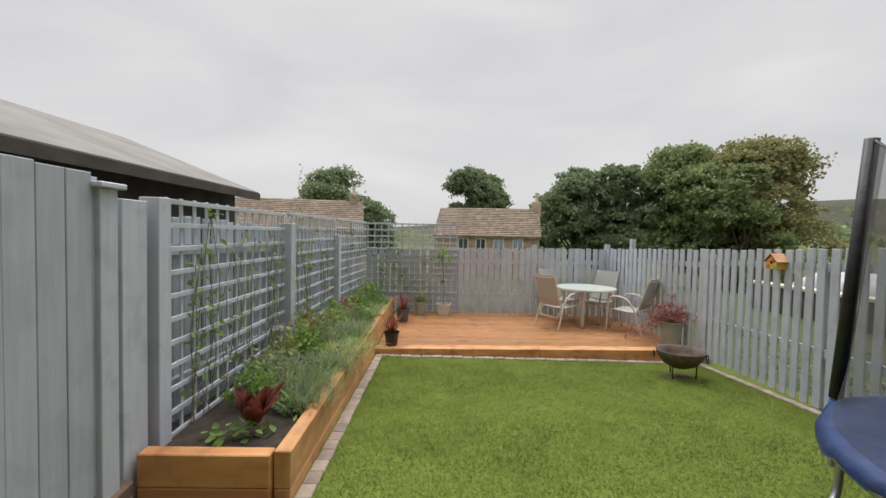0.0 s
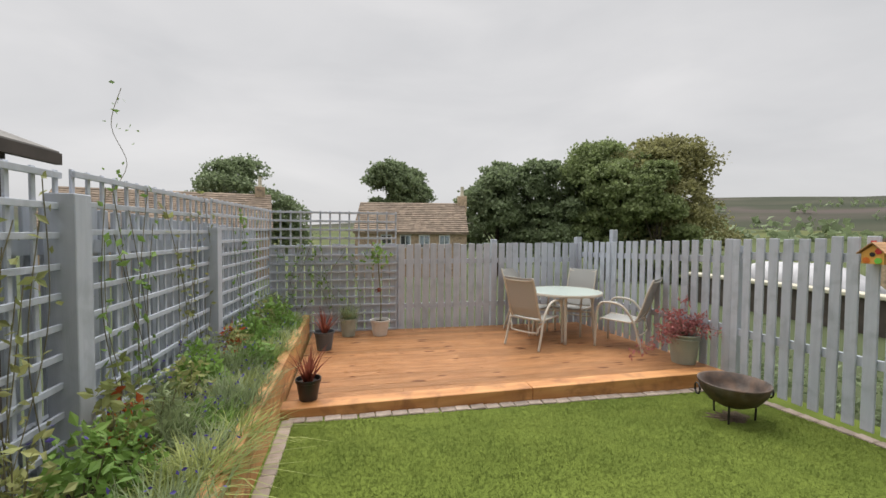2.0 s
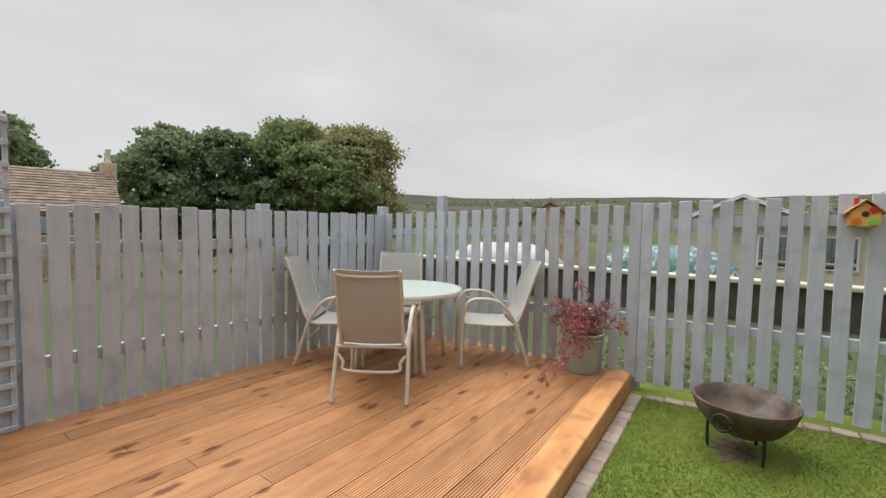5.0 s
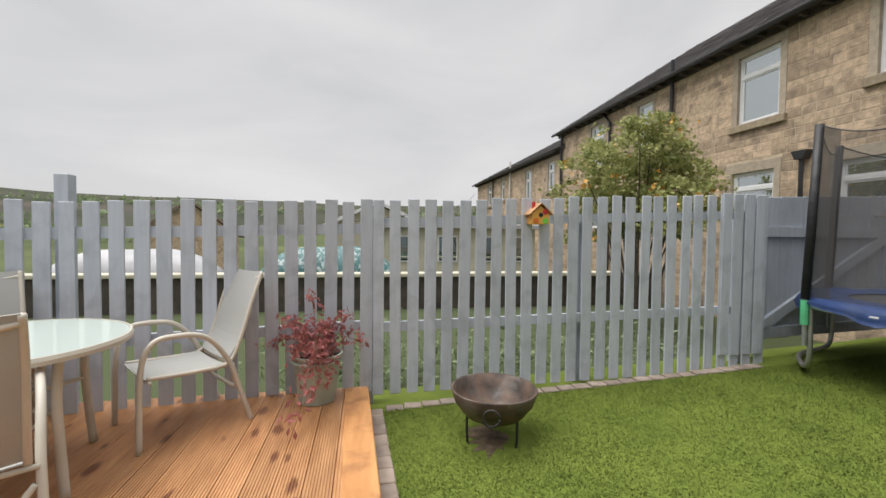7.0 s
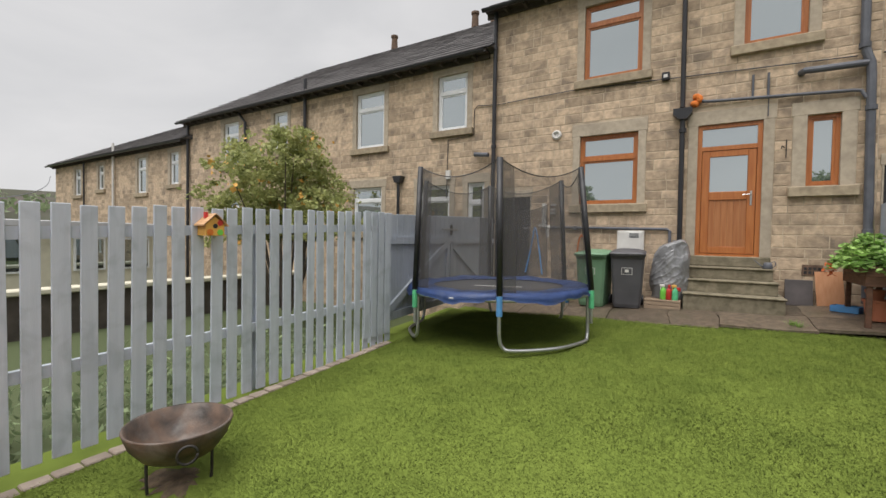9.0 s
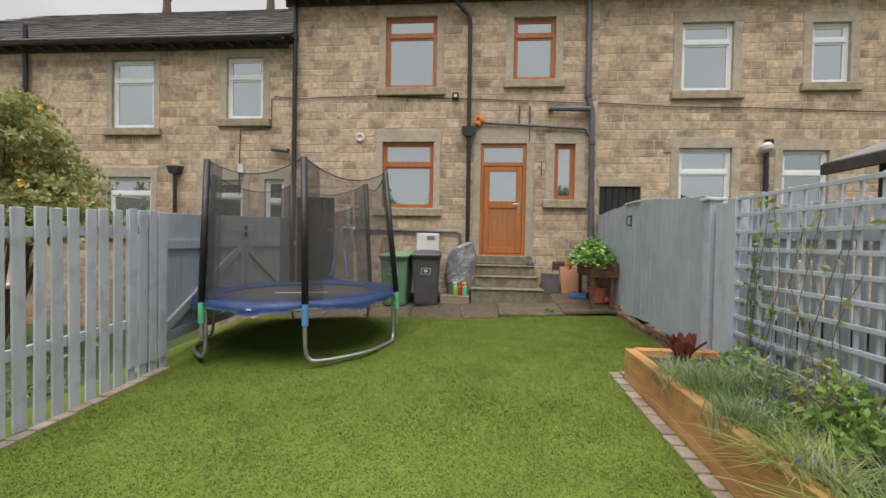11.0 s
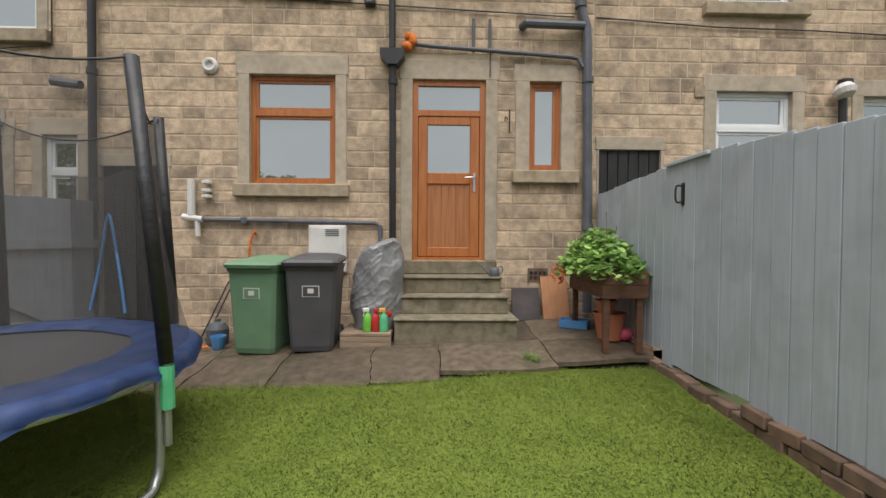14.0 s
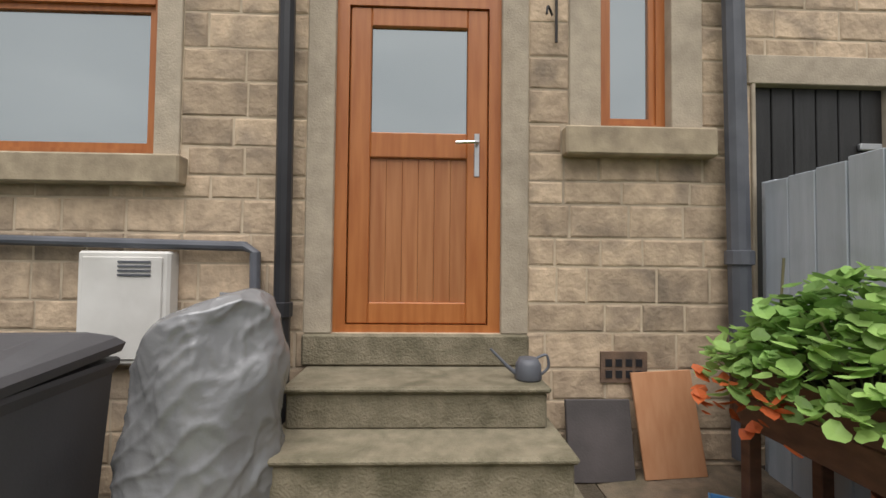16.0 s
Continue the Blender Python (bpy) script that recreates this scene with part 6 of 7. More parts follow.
def round_leaves(name, centres, size, rng, n=7):
    """Broad cupped leaves, each a small fan tilted its own way."""
    verts, faces = [], []
    for c in centres:
        s = size * rng.uniform(0.7, 1.3)
        q = Euler((rng.uniform(-0.7, 0.7), rng.uniform(-0.7, 0.7), rng.uniform(0, 6.3))).to_matrix()
        o = len(verts)
        verts.append(tuple(Vector(c)))
        for k in range(n):
            a = 2 * math.pi * k / n
            rr = s * (1 + 0.10 * math.sin(3 * a)) * (1.2 if k == 0 else 1.06 if k % 2 else 0.94)
            verts.append(tuple(Vector(c) + q @ Vector((rr * math.cos(a), rr * math.sin(a) * 0.85, s * 0.22))))
        faces += [(o, o + 1 + k, o + 1 + (k + 1) % n) for k in range(n)]
    return rows_mesh(name, verts, faces)


g = np.random.default_rng(41)
cen = []
for k in range(1350):
    a, r = g.uniform(0, 6.3), math.sqrt(g.uniform(0, 1))
    cx, cy = -1.51 + 0.36 * r * math.cos(a) + g.normal(0, 0.03), 0.95 + 0.60 * r * math.sin(a) + g.normal(0, 0.04)
    cen.append((cx, cy, 0.75 + 0.37 * (1 - r * r) * g.uniform(0.4, 1.1) - 0.10 * r * r * g.uniform(0, 1)))
st = bmesh.new()
for k in range(30):
    c = cen[k]
    tube(st, [(-1.57 + 0.3 * (c[0] + 1.57), 0.88 + 0.5 * (c[1] - 0.88), 0.68), c], 0.004, 5)
for x, y, t in ((-1.52, 1.18, 0.62), (-1.42, 0.65, 0.5), (-1.7, 0.8, 0.5)):
    tube(st, [(x, y, 0.68), (x + 0.06 * g.uniform(-1, 1), y + 0.04, 0.68 + t)], 0.005, 5)
plant("strawberry_plant", "lush green strawberry plants in the planter", round_leaves("foliage", cen, 0.031, g, n=11), LEAF_STRAW, stem=st,
      extra=(("autumn_leaves", round_leaves("autumn_leaves", [(-1.17 + g.uniform(-.05, .05), 0.72 + g.uniform(-0.2, 0.3), 0.64 + g.uniform(-0.07, 0.09)) for _ in range(34)], 0.027, g), LEAF_ORANGE),))


def flowerpot(label, m, r, h, mat, soil=True, rim=0.02, name="plant_pot"):
    p = thing(name, label, "pot", at=m)
    part("pot", lathe(bmesh.new(), [(r * 0.68, 0), (r * 0.72, 0.004), (r * 0.95, h - rim * 1.6), (r * 1.03, h - rim * 1.4), (r * 1.04, h), (r * 0.95, h), (r * 0.92, h - 0.02), (r * 0.9, h - 0.05), (0.01, h - 0.05)], 32), mat, p, smooth=False)
    if soil:
        part("soil", lathe(bmesh.new(), [(0.01, h - 0.045), (r * 0.9, h - 0.045), (r * 0.9, h - 0.04), (0.01, h - 0.03)], 24), SOIL, p)
    return p


flowerpot("large terracotta plastic pot under the planter", pose(-1.60, 1.02, patio_z(-1.6, 1.0)), 0.155, 0.27, TERRACOTTA)
flowerpot("smaller terracotta pot stacked in the large one", pose(-1.57, 1.0, patio_z(-1.6, 1.0) + 0.235), 0.10, 0.16, TERRACOTTA)
bx = thing("blue_crate", "blue plastic tray under the planter", "crate", at=pose(-1.40, 0.56, patio_z(-1.40, 0.56), 0, 0, 62) @ Matrix.Scale(0.8, 4))
for c in ((-0.12, 0.12, -0.19, -0.18), (-0.12, 0.12, 0.18, 0.19), (-0.12, -0.11, -0.178, 0.178), (0.11, 0.12, -0.178, 0.178)):
    part("side", cube(*c, 0, 0.11, bevel=0.003), BLUE_PL, bx)
part("base", cube(-0.108, 0.108, -0.178, 0.178, 0, 0.01), BLUE_PL, bx)
tagged(part("pink_ball", lathe(bmesh.new(), [(0.01, 0), (0.07, 0.02), (0.085, 0.07), (0.06, 0.12), (0.01, 0.135)], 16, pose(-1.74, 1.05, patio_z(-1.74, 1.05))), PINK_PL, smooth=True), "pink plastic toy under the planter", "toy")
tagged(part("slate_slab", cube(-0.17, 0.17, -0.012, 0.012, 0, 0.40, bevel=0.004), SLATE_SLAB, at=pose(-0.95, 0.13, patio_z(-0.95, 0.13), 10, 0, 0)), "dark slate slab leaning on the house wall", "slab")
tagged(part("ply_board", cube(-0.16, 0.16, -0.008, 0.008, 0, 0.52, bevel=0.002), PLY, at=pose(-1.32, 0.15, patio_z(-1.32, 0.15), 11, 3, 0)), "orange plywood board leaning on the house wall", "board")
can = thing("watering_can", "small dark green watering can on the top step", "watering can", at=pose(-0.54, 0.26, 0.60, 0, 0, 175))
part("body", lathe(bmesh.new(), [(0.06, 0), (0.065, 0.01), (0.06, 0.07), (0.045, 0.10), (0.04, 0.10)], 18), PIPE_GREY, can, smooth=True)
part("spout", tube(bmesh.new(), [(-0.05, 0, 0.02), (-0.10, 0, 0.06), (-0.18, 0, 0.14)], 0.012, 8, taper=0.006), PIPE_GREY, can)
part("handle", tube(bmesh.new(), curve([(0.04, 0, 0.10), (0.085, 0, 0.115), (0.095, 0, 0.06), (0.062, 0, 0.025)], 5), 0.007, 6), PIPE_GREY, can)
# clutter by the black door
bar_pot = flowerpot("blue plastic paint tub by the bins", pose(2.45, 0.74, patio_z(2.4, .8)), 0.075, 0.14, BLUE_PL, soil=False)
tagged(part("grey_canister", lathe(bmesh.new(), [(0.02, 0), (0.10, 0.0), (0.115, 0.03), (0.115, 0.17), (0.08, 0.23), (0.03, 0.25), (0.03, 0.28)], 18, pose(2.55, 0.56, patio_z(2.5, .6))), PIPE_GREY), "grey plastic canister by the bins", "canister")
toy = thing("toy_shovel", "yellow and orange plastic toy on the patio", "toy", at=pose(2.70, 0.90, patio_z(2.6, .9) + 0.02, 0, 0, 30))
part("handle", tube(bmesh.new(), [(-0.2, 0, 0.03), (0.12, 0, 0.02)], 0.018, 8), ORANGE, toy), part("blade", lathe(bmesh.new(), [(0.01, 0), (0.06, 0), (0.065, 0.012), (0.01, 0.02)], 14, pose(0.17, 0, 0)), LIME_PL, toy)
for k, dx in enumerate((0.0, 0.06)):
    tagged(part("garden_cane", tube(bmesh.new(), [(2.76 + dx, 0.42, patio_z(2.7, .4)), (2.62 + dx, 0.03, 0.5)], 0.009, 6), IRON_DARK), "dark stick leaning on the wall", "stick")

# ---- pots on the deck ----
flowerpot("black glazed pot on the deck edge", pose(-0.80, 8.06, DZ), 0.115, 0.20, POT_BLACK)
g = np.random.default_rng(43)
plant("cordyline", "red spiky cordyline in a black pot", blade_mesh("foliage", [(g.normal(0, 0.012), g.normal(0, 0.012), 0) for _ in range(46)], 0.34, 0.011, g, lean=0.55, curl=0.5), LEAF_RED, at=pose(-0.80, 8.06, DZ + 0.16))
flowerpot("slate blue pot on the deck", pose(-0.76, 9.75, DZ), 0.13, 0.25, POT_BLUE)
plant("cordyline", "dark red spiky cordyline in a slate blue pot", blade_mesh("foliage", [(g.normal(0, 0.014), g.normal(0, 0.014), 0) for _ in range(50)], 0.38, 0.011, g, lean=0.6, curl=0.5), LEAF_RED, at=pose(-0.76, 9.75, DZ + 0.2))
flowerpot("sage green pot in the deck corner", pose(-0.45, 10.45, DZ), 0.13, 0.27, SAGE)
plant("lavender", "bushy lavender in a sage pot", blade_mesh("foliage", [(g.normal(0, 0.05), g.normal(0, 0.05), 0) for _ in range(240)], 0.27, 0.004, g, lean=0.7, curl=0.3), LEAF_LAV, at=pose(-0.45, 10.45, DZ + 0.22))
flowerpot("white pot by the trellis", pose(0.02, 10.42, DZ), 0.145, 0.24, POT_WHITE)
rs = bmesh.new()
tube(rs, curve([(0, 0, 0), (0.01, 0, 0.35), (-0.02, 0.01, 0.75), (-0.04, 0, 1.05)], 5), 0.009, 7)
plant("young_rose", "thin standard rose with leaves at the top", leaf_mesh("foliage", np.random.default_rng(3).normal(size=(90, 3)) * np.array([0.09, 0.07, 0.09]) + np.array([-0.06, 0, 1.02]), 0.045, g), LEAF_BRIGHT, at=pose(0.02, 10.42, DZ + 0.19), stem=rs,
      extra=(("bloom", leaf_mesh("bloom", g.normal(size=(26, 3)) * 0.016 + np.array([-0.03, -0.02, 0.50]), 0.022, g), LEAF_RED),))
tpot = flowerpot("tapered sage enamel pot on the deck corner", pose(3.60, 8.38, DZ), 0.185, 0.36, SAGE, rim=0.012)
part("band", lathe(bmesh.new(), [(0.184, 0.30), (0.19, 0.303), (0.19, 0.312), (0.185, 0.315)], 32), SAGE, tpot)
part("crest", lathe(bmesh.new(), [(0.035, 0), (0.045, 0.003), (0.045, 0.006), (0.03, 0.006), (0.012, 0.004)], 18, pose(-0.135, -0.075, 0.19, 90, 0, -60) @ pose(0, 0, 0, 8)), SAGE, tpot)
mb = bmesh.new()
pts = []
for k in range(26):
    a, ln = g.uniform(0, 6.3), g.uniform(0.2, 0.42)
    e = Vector((math.cos(a) * ln * 0.9, math.sin(a) * ln * 0.9, g.uniform(0.02, 0.30)))
    if k < 5:
        e = Vector((-0.30 - 0.09 * k, -0.15 + 0.06 * k, -0.02 - 0.05 * k))
    if k == 6:
        e = Vector((0.05, 0.05, 0.46))
    line = curve([(0, 0, 0), e * 0.5 + Vector((0, 0, 0.10)), e], 4)
    tube(mb, line, 0.004, 5, taper=0.0015)
    for p in line[2:]:
        pts += [tuple(p + Vector((g.normal(0, 0.03), g.normal(0, 0.03), g.normal(0, 0.018)))) for _ in range(6)]
plant("maple", "dusky red Japanese maple in a sage pot", leaf_mesh("foliage", pts, 0.024, g, long=2.2, flat=0.3), LEAF_PINK, at=pose(3.60, 8.38, DZ + 0.33), stem=mb)

# bird box on the picket fence
bh = thing("bird_box", "small yellow painted wooden bird box with a gable roof", "bird box", at=pose(3.825, 6.57, 0.98, 0, 0, 90) @ Matrix.Scale(0.9, 4))
part("body", prism(bmesh.new(), [(-0.085, 0, 0), (0.085, 0, 0), (0.085, 0, 0.10), (0, 0, 0.17), (-0.085, 0, 0.10)], (0, 0.13, 0)), YELLOW, bh)
for s in (-1, 1):
    for k in range(4):
        t0, t1 = k / 4, (k + 1.2) / 4
        P = lambda t: (s * 0.115 * (1 - t), 0.085 + 0.105 * t)
        (a, b), (c, d) = P(t0), P(min(t1, 1))
        part("roof_slat", prism(bmesh.new(), [(a, -0.02, b), (c, -0.02, d), (c, -0.02, d + 0.008), (a, -0.02, b + 0.012)], (0, 0.17, 0)), BARE, bh)
part("hole", lathe(bmesh.new(), [(0.001, 0), (0.021, 0), (0.021, 0.004), (0.001, 0.004)], 18, pose(0, 0.131, 0.085, -90)), FOAM, bh)
part("flower", lathe(bmesh.new(), [(0.001, 0), (0.03, 0), (0.03, 0.004), (0.001, 0.005)], 5, pose(-0.045, 0.131, 0.115, -90)), RED_PL, bh, "red painted flower")
part("painted_leaf", lathe(bmesh.new(), [(0.001, 0), (0.03, 0), (0.03, 0.004), (0.001, 0.005)], 6, pose(-0.045, 0.131, 0.03, -90)), LIME_PL, bh, "green painted leaf")
part("painted_patch", lathe(bmesh.new(), [(0.001, 0), (0.03, 0), (0.03, 0.003), (0.001, 0.004)], 8, pose(0.045, 0.131, 0.03, -90)), ORANGE, bh, "orange painted patch")
part("chimney", cube(0.03, 0.055, 0.04, 0.07, 0.15, 0.21), RED_PL, bh)

# ---- plants in the raised bed ----
g = np.random.default_rng(51)


def tuft(x, y, r, h, n, mat, label, width=0.005, lean=0.6, curl=0.45, name="bedding_plant", bloom=None):
    z = bed_top(y) - 0.07
    roots = [(g.normal(0, r * 0.35), g.normal(0, r * 0.35), 0) for _ in range(n)]
    ex = ()
    if bloom:
        ex = (("blossom", leaf_mesh("blossom", [(g.normal(0, r * 0.6), g.normal(0, r * 0.6), h * g.uniform(0.75, 1.05)) for _ in range(bloom)], 0.014, g), FLOWER),)
    return plant(name, label, blade_mesh("foliage", roots, h, width, g, lean=lean, curl=curl), mat, at=pose(x, y, z), extra=ex)


def bushy(x, y, r, h, n, size, mat, label, name="bedding_plant", bloom=0):
    z = bed_top(y) - 0.06
    pts = []
    for _ in range(n):
        a, u = g.uniform(0, 6.3), math.sqrt(g.uniform(0, 1))
        pts.append((r * u * math.cos(a), r * u * math.sin(a), h * (1 - 0.75 * u * u) * g.uniform(0.35, 1.05)))
    ex = (("blossom", leaf_mesh("blossom", [(r * 0.9 * g.uniform(-1, 1), r * 0.9 * g.uniform(-1, 1), h * g.uniform(0.7, 1.05)) for _ in range(bloom)], 0.016, g), FLOWER),) if bloom else ()
    st = bmesh.new()
    for k in range(10):
        tube(st, [(0, 0, -0.02), pts[k]], 0.003, 4)
    return plant(name, label, leaf_mesh("foliage", pts, size, g, long=2.0), mat, at=pose(x, y, z), extra=ex, stem=st)


# canna by the near end: broad dark red leaves
cv, cf = [], []
for k in range(17):
    a = g.uniform(0, 6.3)
    q = Euler((0, 0, a)).to_matrix()
    ln, wd, ti = g.uniform(0.20, 0.31), g.uniform(0.04, 0.06), g.uniform(0.25, 0.75)
    o = len(cv)
    for i in range(5):
        t = i / 4
        w = wd * math.sin(math.pi * (0.12 + 0.86 * t)) ** 0.7
        c = Vector((ln * t * ti, 0, 0.03 + ln * t * (1 - 0.35 * ti * t)))
        for sgn, up in ((-1, 0.018), (0, 0), (1, 0.018)):
            cv.append(tuple(q @ (c + Vector((0, sgn * w, up)))))
    for i in range(4):
        b = o + 3 * i
        cf += [(b, b + 1, b + 4, b + 3), (b + 1, b + 2, b + 5, b + 4)]
plant("canna", "dark red broad-leaved canna in bare soil", rows_mesh("foliage", cv, cf), LEAF_RED, at=pose(-1.36, 4.58, -0.04) @ Matrix.Scale(1.08, 4),
      extra=(("green_shoots", round_leaves("green_shoots", [(g.normal(-0.02, 0.10), g.normal(-0.1, 0.06), g.uniform(0.0, 0.09)) for _ in range(30)], 0.028, g), LEAF_BRIGHT),))
for x, y, r, h, n, b in ((-1.20, 5.19, 0.27, 0.26, 520, 14), (-1.44, 5.40, 0.22, 0.30, 420, 10), (-1.15, 5.82, 0.22, 0.24, 380, 16), (-1.48, 6.66, 0.25, 0.34, 460, 18), (-1.25, 7.13, 0.25, 0.30, 480, 14), (-1.42, 7.91, 0.26, 0.34, 460, 16)):
    tuft(x, y, r, h, n, LEAF_LAV, "bushy grey-green lavender in the raised bed", 0.004, 0.75, 0.3, "lavender", b)
for x, y, r, h, n in ((-1.12, 6.24, 0.15, 0.26, 170), (-1.08, 6.73, 0.14, 0.24, 150), (-1.23, 8.54, 0.17, 0.28, 180), (-1.26, 6.03, 0.12, 0.25, 110)):
    tuft(x, y, r, h, n, LEAF_GRASS, "variegated yellow striped ornamental grass clump", 0.005, 1.0, 0.75, "ornamental_grass")
for x, y, r, h, n, s, m, lab, b in ((-1.53, 6.03, 0.20, 0.42, 300, 0.035, LEAF_BRIGHT, "leafy green shrub with red tips in the bed", 0), (-1.54, 7.44, 0.22, 0.45, 360, 0.034, LEAF_BRIGHT, "leafy green perennial against the trellis", 8),
                                    (-1.28, 8.07, 0.22, 0.32, 340, 0.032, LEAF_BRIGHT, "fresh green leafy perennial", 0), (-1.46, 9.01, 0.26, 0.40, 420, 0.034, LEAF_BRIGHT, "tall fresh green perennial", 0),
                                    (-1.34, 9.74, 0.26, 0.48, 420, 0.035, LEAF_BRIGHT, "leafy green perennial in the bed corner", 0), (-1.55, 10.31, 0.22, 0.50, 300, 0.035, LEAF_LAV, "grey-green shrub in the bed corner", 0),
                                    (-1.34, 6.86, 0.16, 0.22, 220, 0.026, LEAF_BRIGHT, "low leafy plant with violet flowers", 26), (-1.35, 5.72, 0.18, 0.2, 240, 0.024, LEAF_BRIGHT, "low leafy plant with violet flowers", 30),
                                    (-1.61, 6.48, 0.16, 0.62, 170, 0.04, LEAF_YELLOW, "photinia with yellow and red young leaves", 0), (-1.59, 6.55, 0.12, 0.45, 70, 0.04, LEAF_ORANGE, "photinia shoot with red leaves", 0),
                                    (-1.60, 8.54, 0.14, 0.42, 90, 0.038, LEAF_ORANGE, "red-leaved shrub by the trellis post", 0), (-1.23, 4.98, 0.15, 0.12, 120, 0.022, LEAF_BRIGHT, "small green ground cover", 0)):
    bushy(x, y, r, h, n, s, m, lab, bloom=b)

for k in range(16):
    yy = 5.0 + 5.5 * k / 15 + g.normal(0, 0.1)
    tuft(bed_edge(yy) - 0.16 - 0.05 * (k % 2), yy, 0.16, 0.22, 210, (LEAF_LAV, LEAF_BRIGHT, LEAF_LAV, LEAF_GRASS)[k % 4], "low bushy plant spilling to the sleeper edge", 0.005, 0.85, 0.5, "edging_plant", 8)
for k in range(14):
    yy = 5.0 + 5.5 * k / 13 + g.normal(0, 0.1)
    bushy(-1.66 + 0.02 * (yy - 4.3) + g.uniform(0, 0.12), yy, 0.2, g.uniform(0.3, 0.5), 260, 0.03, (LEAF_BRIGHT, LEAF_LAV, LEAF_YELLOW)[k % 3], "leafy perennial filling the back of the bed", bloom=4)

# climbers on the trellis
for i, (x0, y0, y1, zz, n, m) in enumerate(((-1.88, 4.6, 4.95, 0.9, 90, LEAF_BRIGHT), (-1.87, 5.0, 5.8, 0.7, 85, LEAF_YELLOW), (-1.86, 5.7, 6.35, 0.9, 70, LEAF_YELLOW), (-1.84, 6.7, 7.4, 0.95, 95, LEAF_BRIGHT), (-1.82, 7.4, 8.6, 1.0, 110, LEAF_YELLOW), (-1.75, 9.1, 10.5, 1.1, 120, LEAF_BRIGHT))):
    st = bmesh.new()
    pts = []
    for k in range(7):
        ya, yb3 = g.uniform(y0, y1), g.uniform(y0, y1)
        top = g.uniform(zz, min(zz + 0.6, 1.52))
        line = curve([(x0 + 0.05, ya, -0.05), (x0 + 0.045 + g.normal(0, 0.01), (ya + yb3) / 2 + g.normal(0, 0.1), 0.5 * top), (x0 + 0.045, yb3, top)], 7)
        tube(st, line, 0.0026, 5)
        pts += [tuple(Vector(line[int(q)]) + Vector((abs(g.normal(0.01, 0.02)), g.normal(0, 0.045), g.normal(0, 0.04)))) for q in g.integers(2, len(line), n // 7)]
    plant("climber", "thin climbing plant with pale leaves on the trellis", leaf_mesh("foliage", pts, 0.034, g, long=1.8), m, stem=st)
st, pts = bmesh.new(), []
for k in range(9):
    xa, xb = g.uniform(-1.5, -0.2), g.uniform(-1.5, -0.2)
    line = curve([(xa, 10.70, -0.15), ((xa + xb) / 2, 10.70, 0.4), (xb, 10.71, g.uniform(0.5, 1.2))], 7)
    tube(st, line, 0.0026, 5)
    pts += [tuple(Vector(line[int(q)]) + Vector((g.normal(0, 0.05), -abs(g.normal(0.01, 0.02)), g.normal(0, 0.04)))) for q in g.integers(3, len(line), 16)]
plant("climber", "climbing plant with pale leaves on the back trellis", leaf_mesh("foliage", pts, 0.036, g, long=1.8), LEAF_BRIGHT, stem=st)
st = bmesh.new()
tube(st, curve([(-1.84, 6.9, 1.4), (-1.80, 7.05, 1.62), (-1.86, 7.0, 1.85), (-1.83, 7.06, 2.1)], 5), 0.002, 5)
plant("climber", "loose climber shoot above the trellis", leaf_mesh("foliage", [(-1.83 + g.normal(0, 0.03), 7.02 + g.normal(0, 0.05), g.uniform(1.5, 2.12)) for _ in range(22)], 0.022, g), LEAF_BRIGHT, stem=st)

# ---- beyond the fences ----
g = np.random.default_rng(61)
bl = [(g.normal(0, 0.85), g.normal(0, 0.5), g.uniform(1.5, 3.1), g.uniform(0.45, 0.75)) for _ in range(26)]
sh = thing("flowering_shrub", "large yellowing shrub with pale blooms beyond the fence", "shrub", at=pose(7.75, 2.75, -0.55))
sb = bmesh.new()
for b in bl:
    tube(sb, curve([(b[0] * 0.2, b[1] * 0.2, 0), (b[0] * 0.6, b[1] * 0.6, b[2] * 0.6), b[:3]], 3), 0.03, 6, taper=0.008)
part("branch", sb, BARK, sh)
put("foliage", leaf_mesh("foliage", crown(g, [(*b[:3], b[3]) for b in bl], 17000, 0.6), 0.06, g, long=1.6), LEAF_YELLOW, sh)
put("blossom", leaf_mesh("blossom", crown(g, bl, 240, 0.95), 0.10, g, long=1.0), YELLOW, sh)

gar = thing("garage", "pale green sectional garage with a white gable edge", "garage", at=pose(23.6, 7.7, -0.5, 0, 0, 6))
part("wall", cube(-3, 3, -2.3, 2.3, -3.2, 1.75), PALE_BLOCK, gar)
part("gable", prism(bmesh.new(), [(-3.0, -2.3, 1.75), (-3.0, 2.3, 1.75), (-3.0, 0, 2.75)], (5.9, 0, 0)), PALE_BLOCK, gar)
for s in (-1, 1):
    part("roof", prism(bmesh.new(), [(-3.2, s * 2.5, 1.68), (3.2, s * 2.5, 1.68), (3.2, 0, 2.82), (-3.2, 0, 2.82)], (0, 0, 0.1)), FELT, gar)
    part("barge_board", prism(bmesh.new(), [(-3.26, s * 2.55, 1.62), (-3.26, 0, 2.80), (-3.26, 0, 2.95), (-3.26, s * 2.55, 1.80)], (0.06, 0, 0)), UPVC, gar)
low = thing("long_shed", "long low shed with a white roof edge and windows", "shed", at=pose(14.7, 4.6, -0.35, 0, 0, 0))
part("wall", cube(-0.1, 2.5, -2.6, 3.2, -2, 1.45), PALE_BLOCK, low), part("roof", cube(-0.35, 2.8, -2.8, 3.4, 1.45, 1.62, bevel=0.02), TARP_WHITE, low)
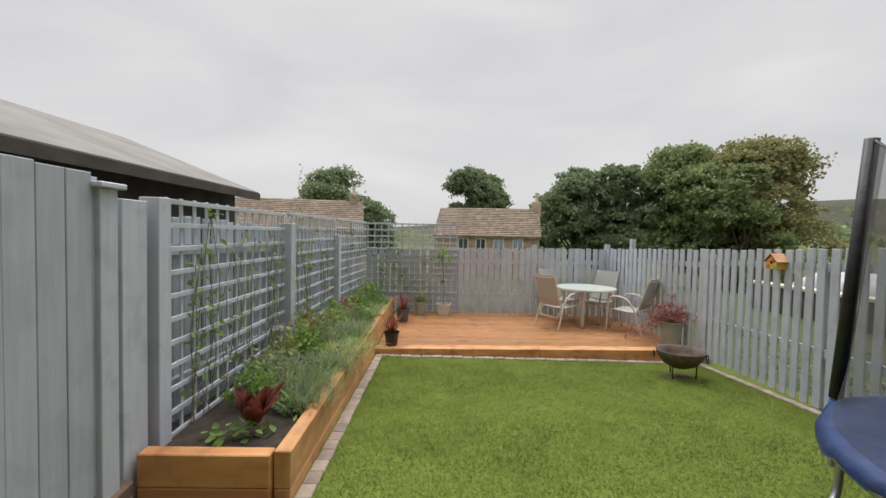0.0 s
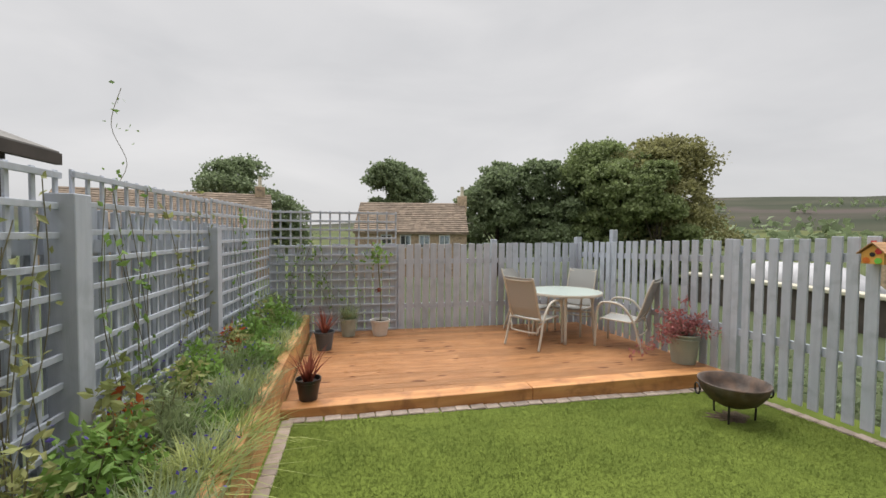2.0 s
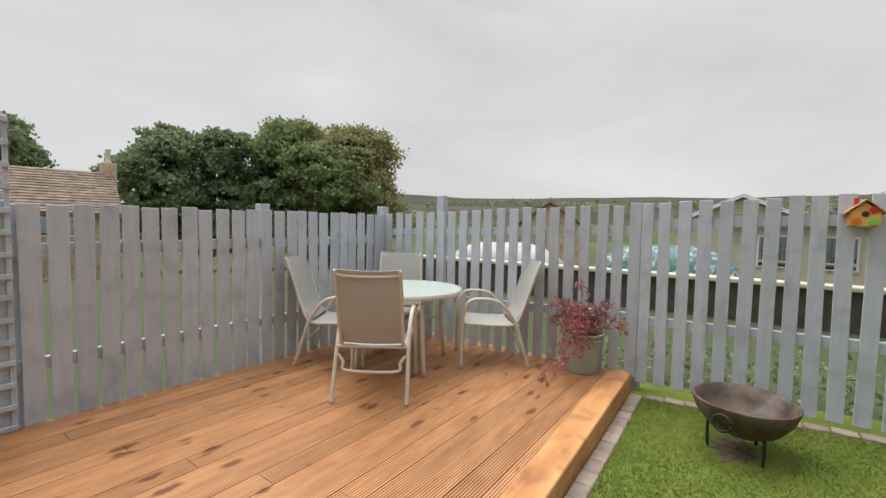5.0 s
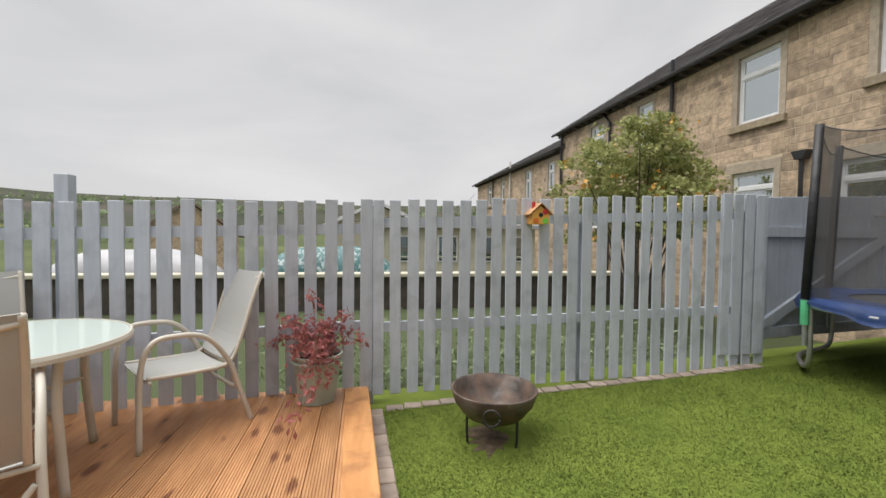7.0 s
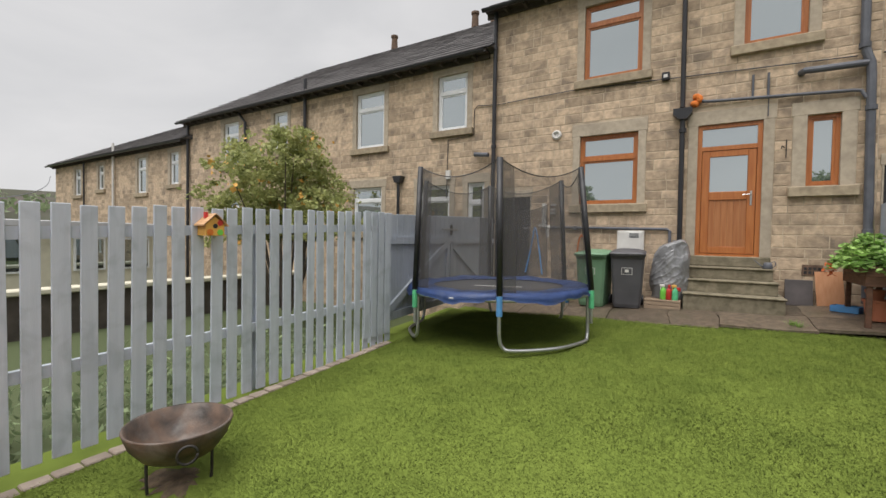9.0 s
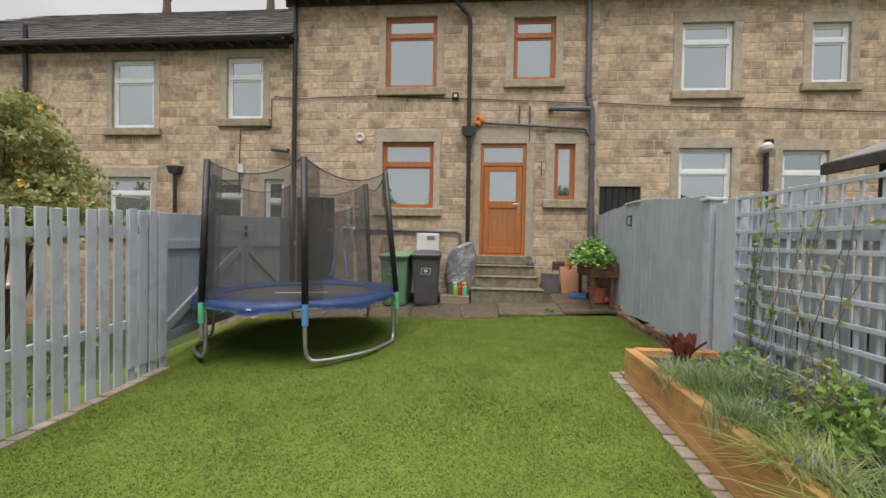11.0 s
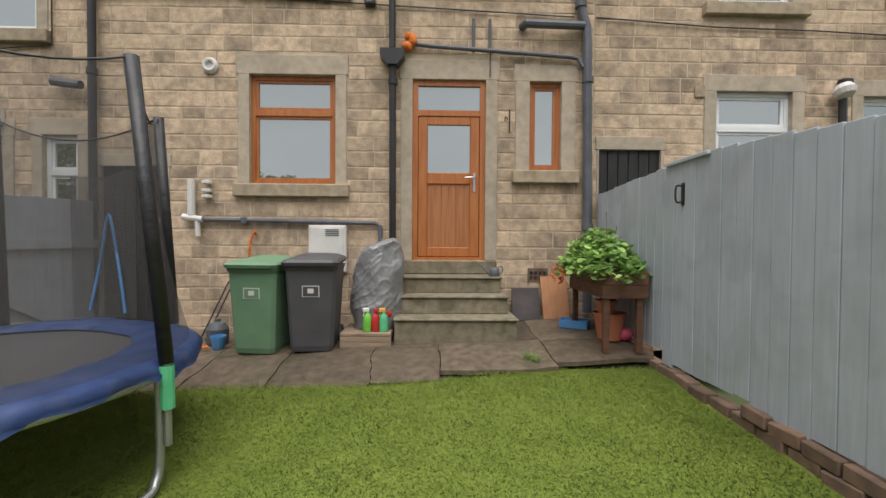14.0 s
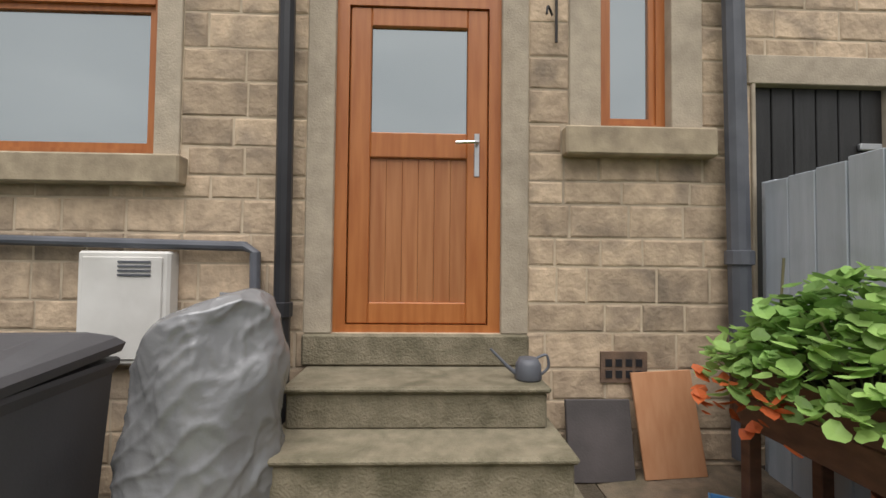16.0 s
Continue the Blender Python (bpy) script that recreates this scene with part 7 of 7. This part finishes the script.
for y in (-2.0, -0.9, 0.6, 2.0):
    w = part("window", cube(-0.14, -0.09, y - 0.35, y + 0.35, 0.3, 1.2), UPVC, low)
    part("pane", cube(-0.15, -0.141, y - 0.3, y + 0.3, 0.35, 1.15), GLASS_DIM, w)
wl_t = thing("terrace_wall", "low garden retaining wall with a pale coping", "wall", kind="structure")
part("face", cube(10.6, 10.9, -0.3, 16, -1.6, -0.16), DARK_TIMBER, wl_t), part("coping", cube(10.52, 10.95, -0.3, 16, -0.16, -0.06, bevel=0.02), PALE_BLOCK, wl_t)
for y0, y1, z, mt, lab in ((7.2, 10.6, 0.95, TARP_TEAL, "teal spotted cover over garden furniture"), (11.6, 15.4, 0.85, TARP_WHITE, "white cover over a parked car")):
    bm = bmesh.new()
    rws = []
    for i in range(15):
        t = i / 14
        yy = y0 + (y1 - y0) * t
        hh = (z + 0.3) * (math.sin(math.pi * (0.06 + 0.88 * t)) ** 0.45) * (1 + 0.06 * math.sin(9 * t))
        rws.append([bm.verts.new((11.9 + 0.8 * math.cos(a) * (0.9 + 0.1 * math.sin(6 * t)), yy, -0.65 + hh * max(math.sin(a), 0) ** 0.6)) for a in np.linspace(math.pi, 0, 11)])
    for a, b in zip(rws, rws[1:]):
        for k in range(10):
            bm.faces.new((a[k], a[k + 1], b[k + 1], b[k]))
    bm.faces.new(rws[0]), bm.faces.new(rws[-1][::-1])
    tagged(part("furniture_cover" if z > 0.9 else "car_cover", bm, mt, smooth=True), lab, "cover")
bung = thing("bungalow", "distant bungalow with a brown tiled gable roof", "house", at=pose(30.5, 19.6, -1.2, 0, 0, 25))
part("wall", cube(-4, 4, -2.6, 2.6, -4, 1.9), STONE, bung)
part("gable", prism(bmesh.new(), [(-4, -2.6, 1.9), (-4, 2.6, 1.9), (-4, 0, 3.75)], (7.9, 0, 0)), STONE, bung)
for s in (-1, 1):
    part("roof", prism(bmesh.new(), [(-4.3, s * 2.9, 1.75), (4.2, s * 2.9, 1.75), (4.2, 0, 3.8), (-4.3, 0, 3.8)], (0, 0, 0.15)), STONE_ROOF, bung)
hedge = [(x, y) for x, y in ((5.2, 4.4), (5.3, 5.2), (5.6, 6.1), (5.3, 6.9), (5.5, 7.7), (5.2, 8.6))]
for x, y in hedge:
    pts = g.normal(size=(240, 3)) * np.array([0.28, 0.35, 0.20]) + np.array([0, 0, 0.25])
    plant("border_plant", "dark leafy plants beyond the picket fence", leaf_mesh("foliage", pts, 0.06, g), LEAF_DARK, at=pose(x, y, -0.9))
tagged(part("overhead_wire", tube(bmesh.new(), curve([(29.8, 0.2, 3.9), (17, 4.5, 2.0), (12.5, 10, 1.0)], 8), 0.012, 5), PIPE_GREY), "thin overhead washing wire", "wire")
far_woods = g.uniform(0, 1, (900, 2))
pts = []
for u, v in far_woods:
    a, r = 0.15 + 1.9 * u, 230 + 330 * v
    x, y = r * math.sin(a), 5 + r * math.cos(a)
    if noise.noise((x * 0.012, y * 0.012, 7)) > 0.02:
        for _ in range(7):
            pts.append((x + g.normal(0, 3.2), y + g.normal(0, 3.2), far_z(x, y) + g.uniform(0.5, 5)))
tagged(put("far_woods", leaf_mesh("far_woods", pts, 4.2, g, long=1.1), LEAF_DARK), "belts of dark woodland on the hillside", "woods", kind="stuff")

# ---- lawn blades ----
g = np.random.default_rng(71)
N = 400000
X, Y = g.uniform(-1.80, 3.80, N), g.uniform(1.3, 7.95, N)
edge = np.array([patio_edge(x) for x in np.linspace(-2, 4.2, 200)])
pe = np.interp(X, np.linspace(-2, 4.2, 200), edge) + g.uniform(-0.05, 0.05, N)
ok = (Y > pe) & (Y < deck_front(X) - 0.10) & ~((Y > 4.0) & (X < bed_edge(Y) + 0.10)) & (X < 3.72)
ok &= ~(((X - 3.05) ** 2 + (Y - 7.15) ** 2 < 0.05) & (g.uniform(0, 1, N) < 0.8))
X, Y = X[ok], Y[ok]
K = len(X)
Z = -0.165 - 0.052 * (Y - 1.6) - 0.017 * (X - 0.5) - 0.002 + 0.006 * np.array([noise.noise((x * 2, y * 2, 3)) for x, y in zip(X, Y)])
A = g.uniform(0, 2 * math.pi, K)
patchy = np.array([noise.noise((x * 1.1, y * 1.1, 0)) for x, y in zip(X, Y)])
H = g.uniform(0.008, 0.022, K) * (1 + 0.3 * patchy)
W = g.uniform(0.0025, 0.0045, K)
lx, ly = g.normal(0, 0.016, K), g.normal(0, 0.016, K)
V = np.stack([np.stack([X - W * np.cos(A), Y - W * np.sin(A), Z], 1), np.stack([X + W * np.cos(A), Y + W * np.sin(A), Z], 1), np.stack([X + lx, Y + ly, Z + H], 1)], 1).reshape(-1, 3)
tagged(put("grass", rows_mesh("grass", V.tolist(), np.arange(3 * K).reshape(K, 3).tolist()), GRASS), "short mown grass blades of the lawn", "grass", kind="stuff")
# weeds at the patio edge and moss tufts
for x, y in ((-0.70, 1.35), (-0.76, 1.42)):
    plant("weed", "tuft of grass in a patio joint", blade_mesh("foliage", [(g.normal(0, 0.02), g.normal(0, 0.02), 0) for _ in range(40)], 0.09, 0.003, g, lean=0.8), LEAF_BRIGHT, at=pose(x, y, patio_z(x, y)))

# ---- single stones of the house wall nearest the steps ----
for x0, x1, z0, z1 in near_stones:
    v, f = stone_shape(x1 - x0, z1 - z0, our_rng)
    me = rows_mesh("stone", v, f)
    put("stone", me, STONE, our_wall, at=pose((x0 + x1) / 2, 0, (z0 + z1) / 2))
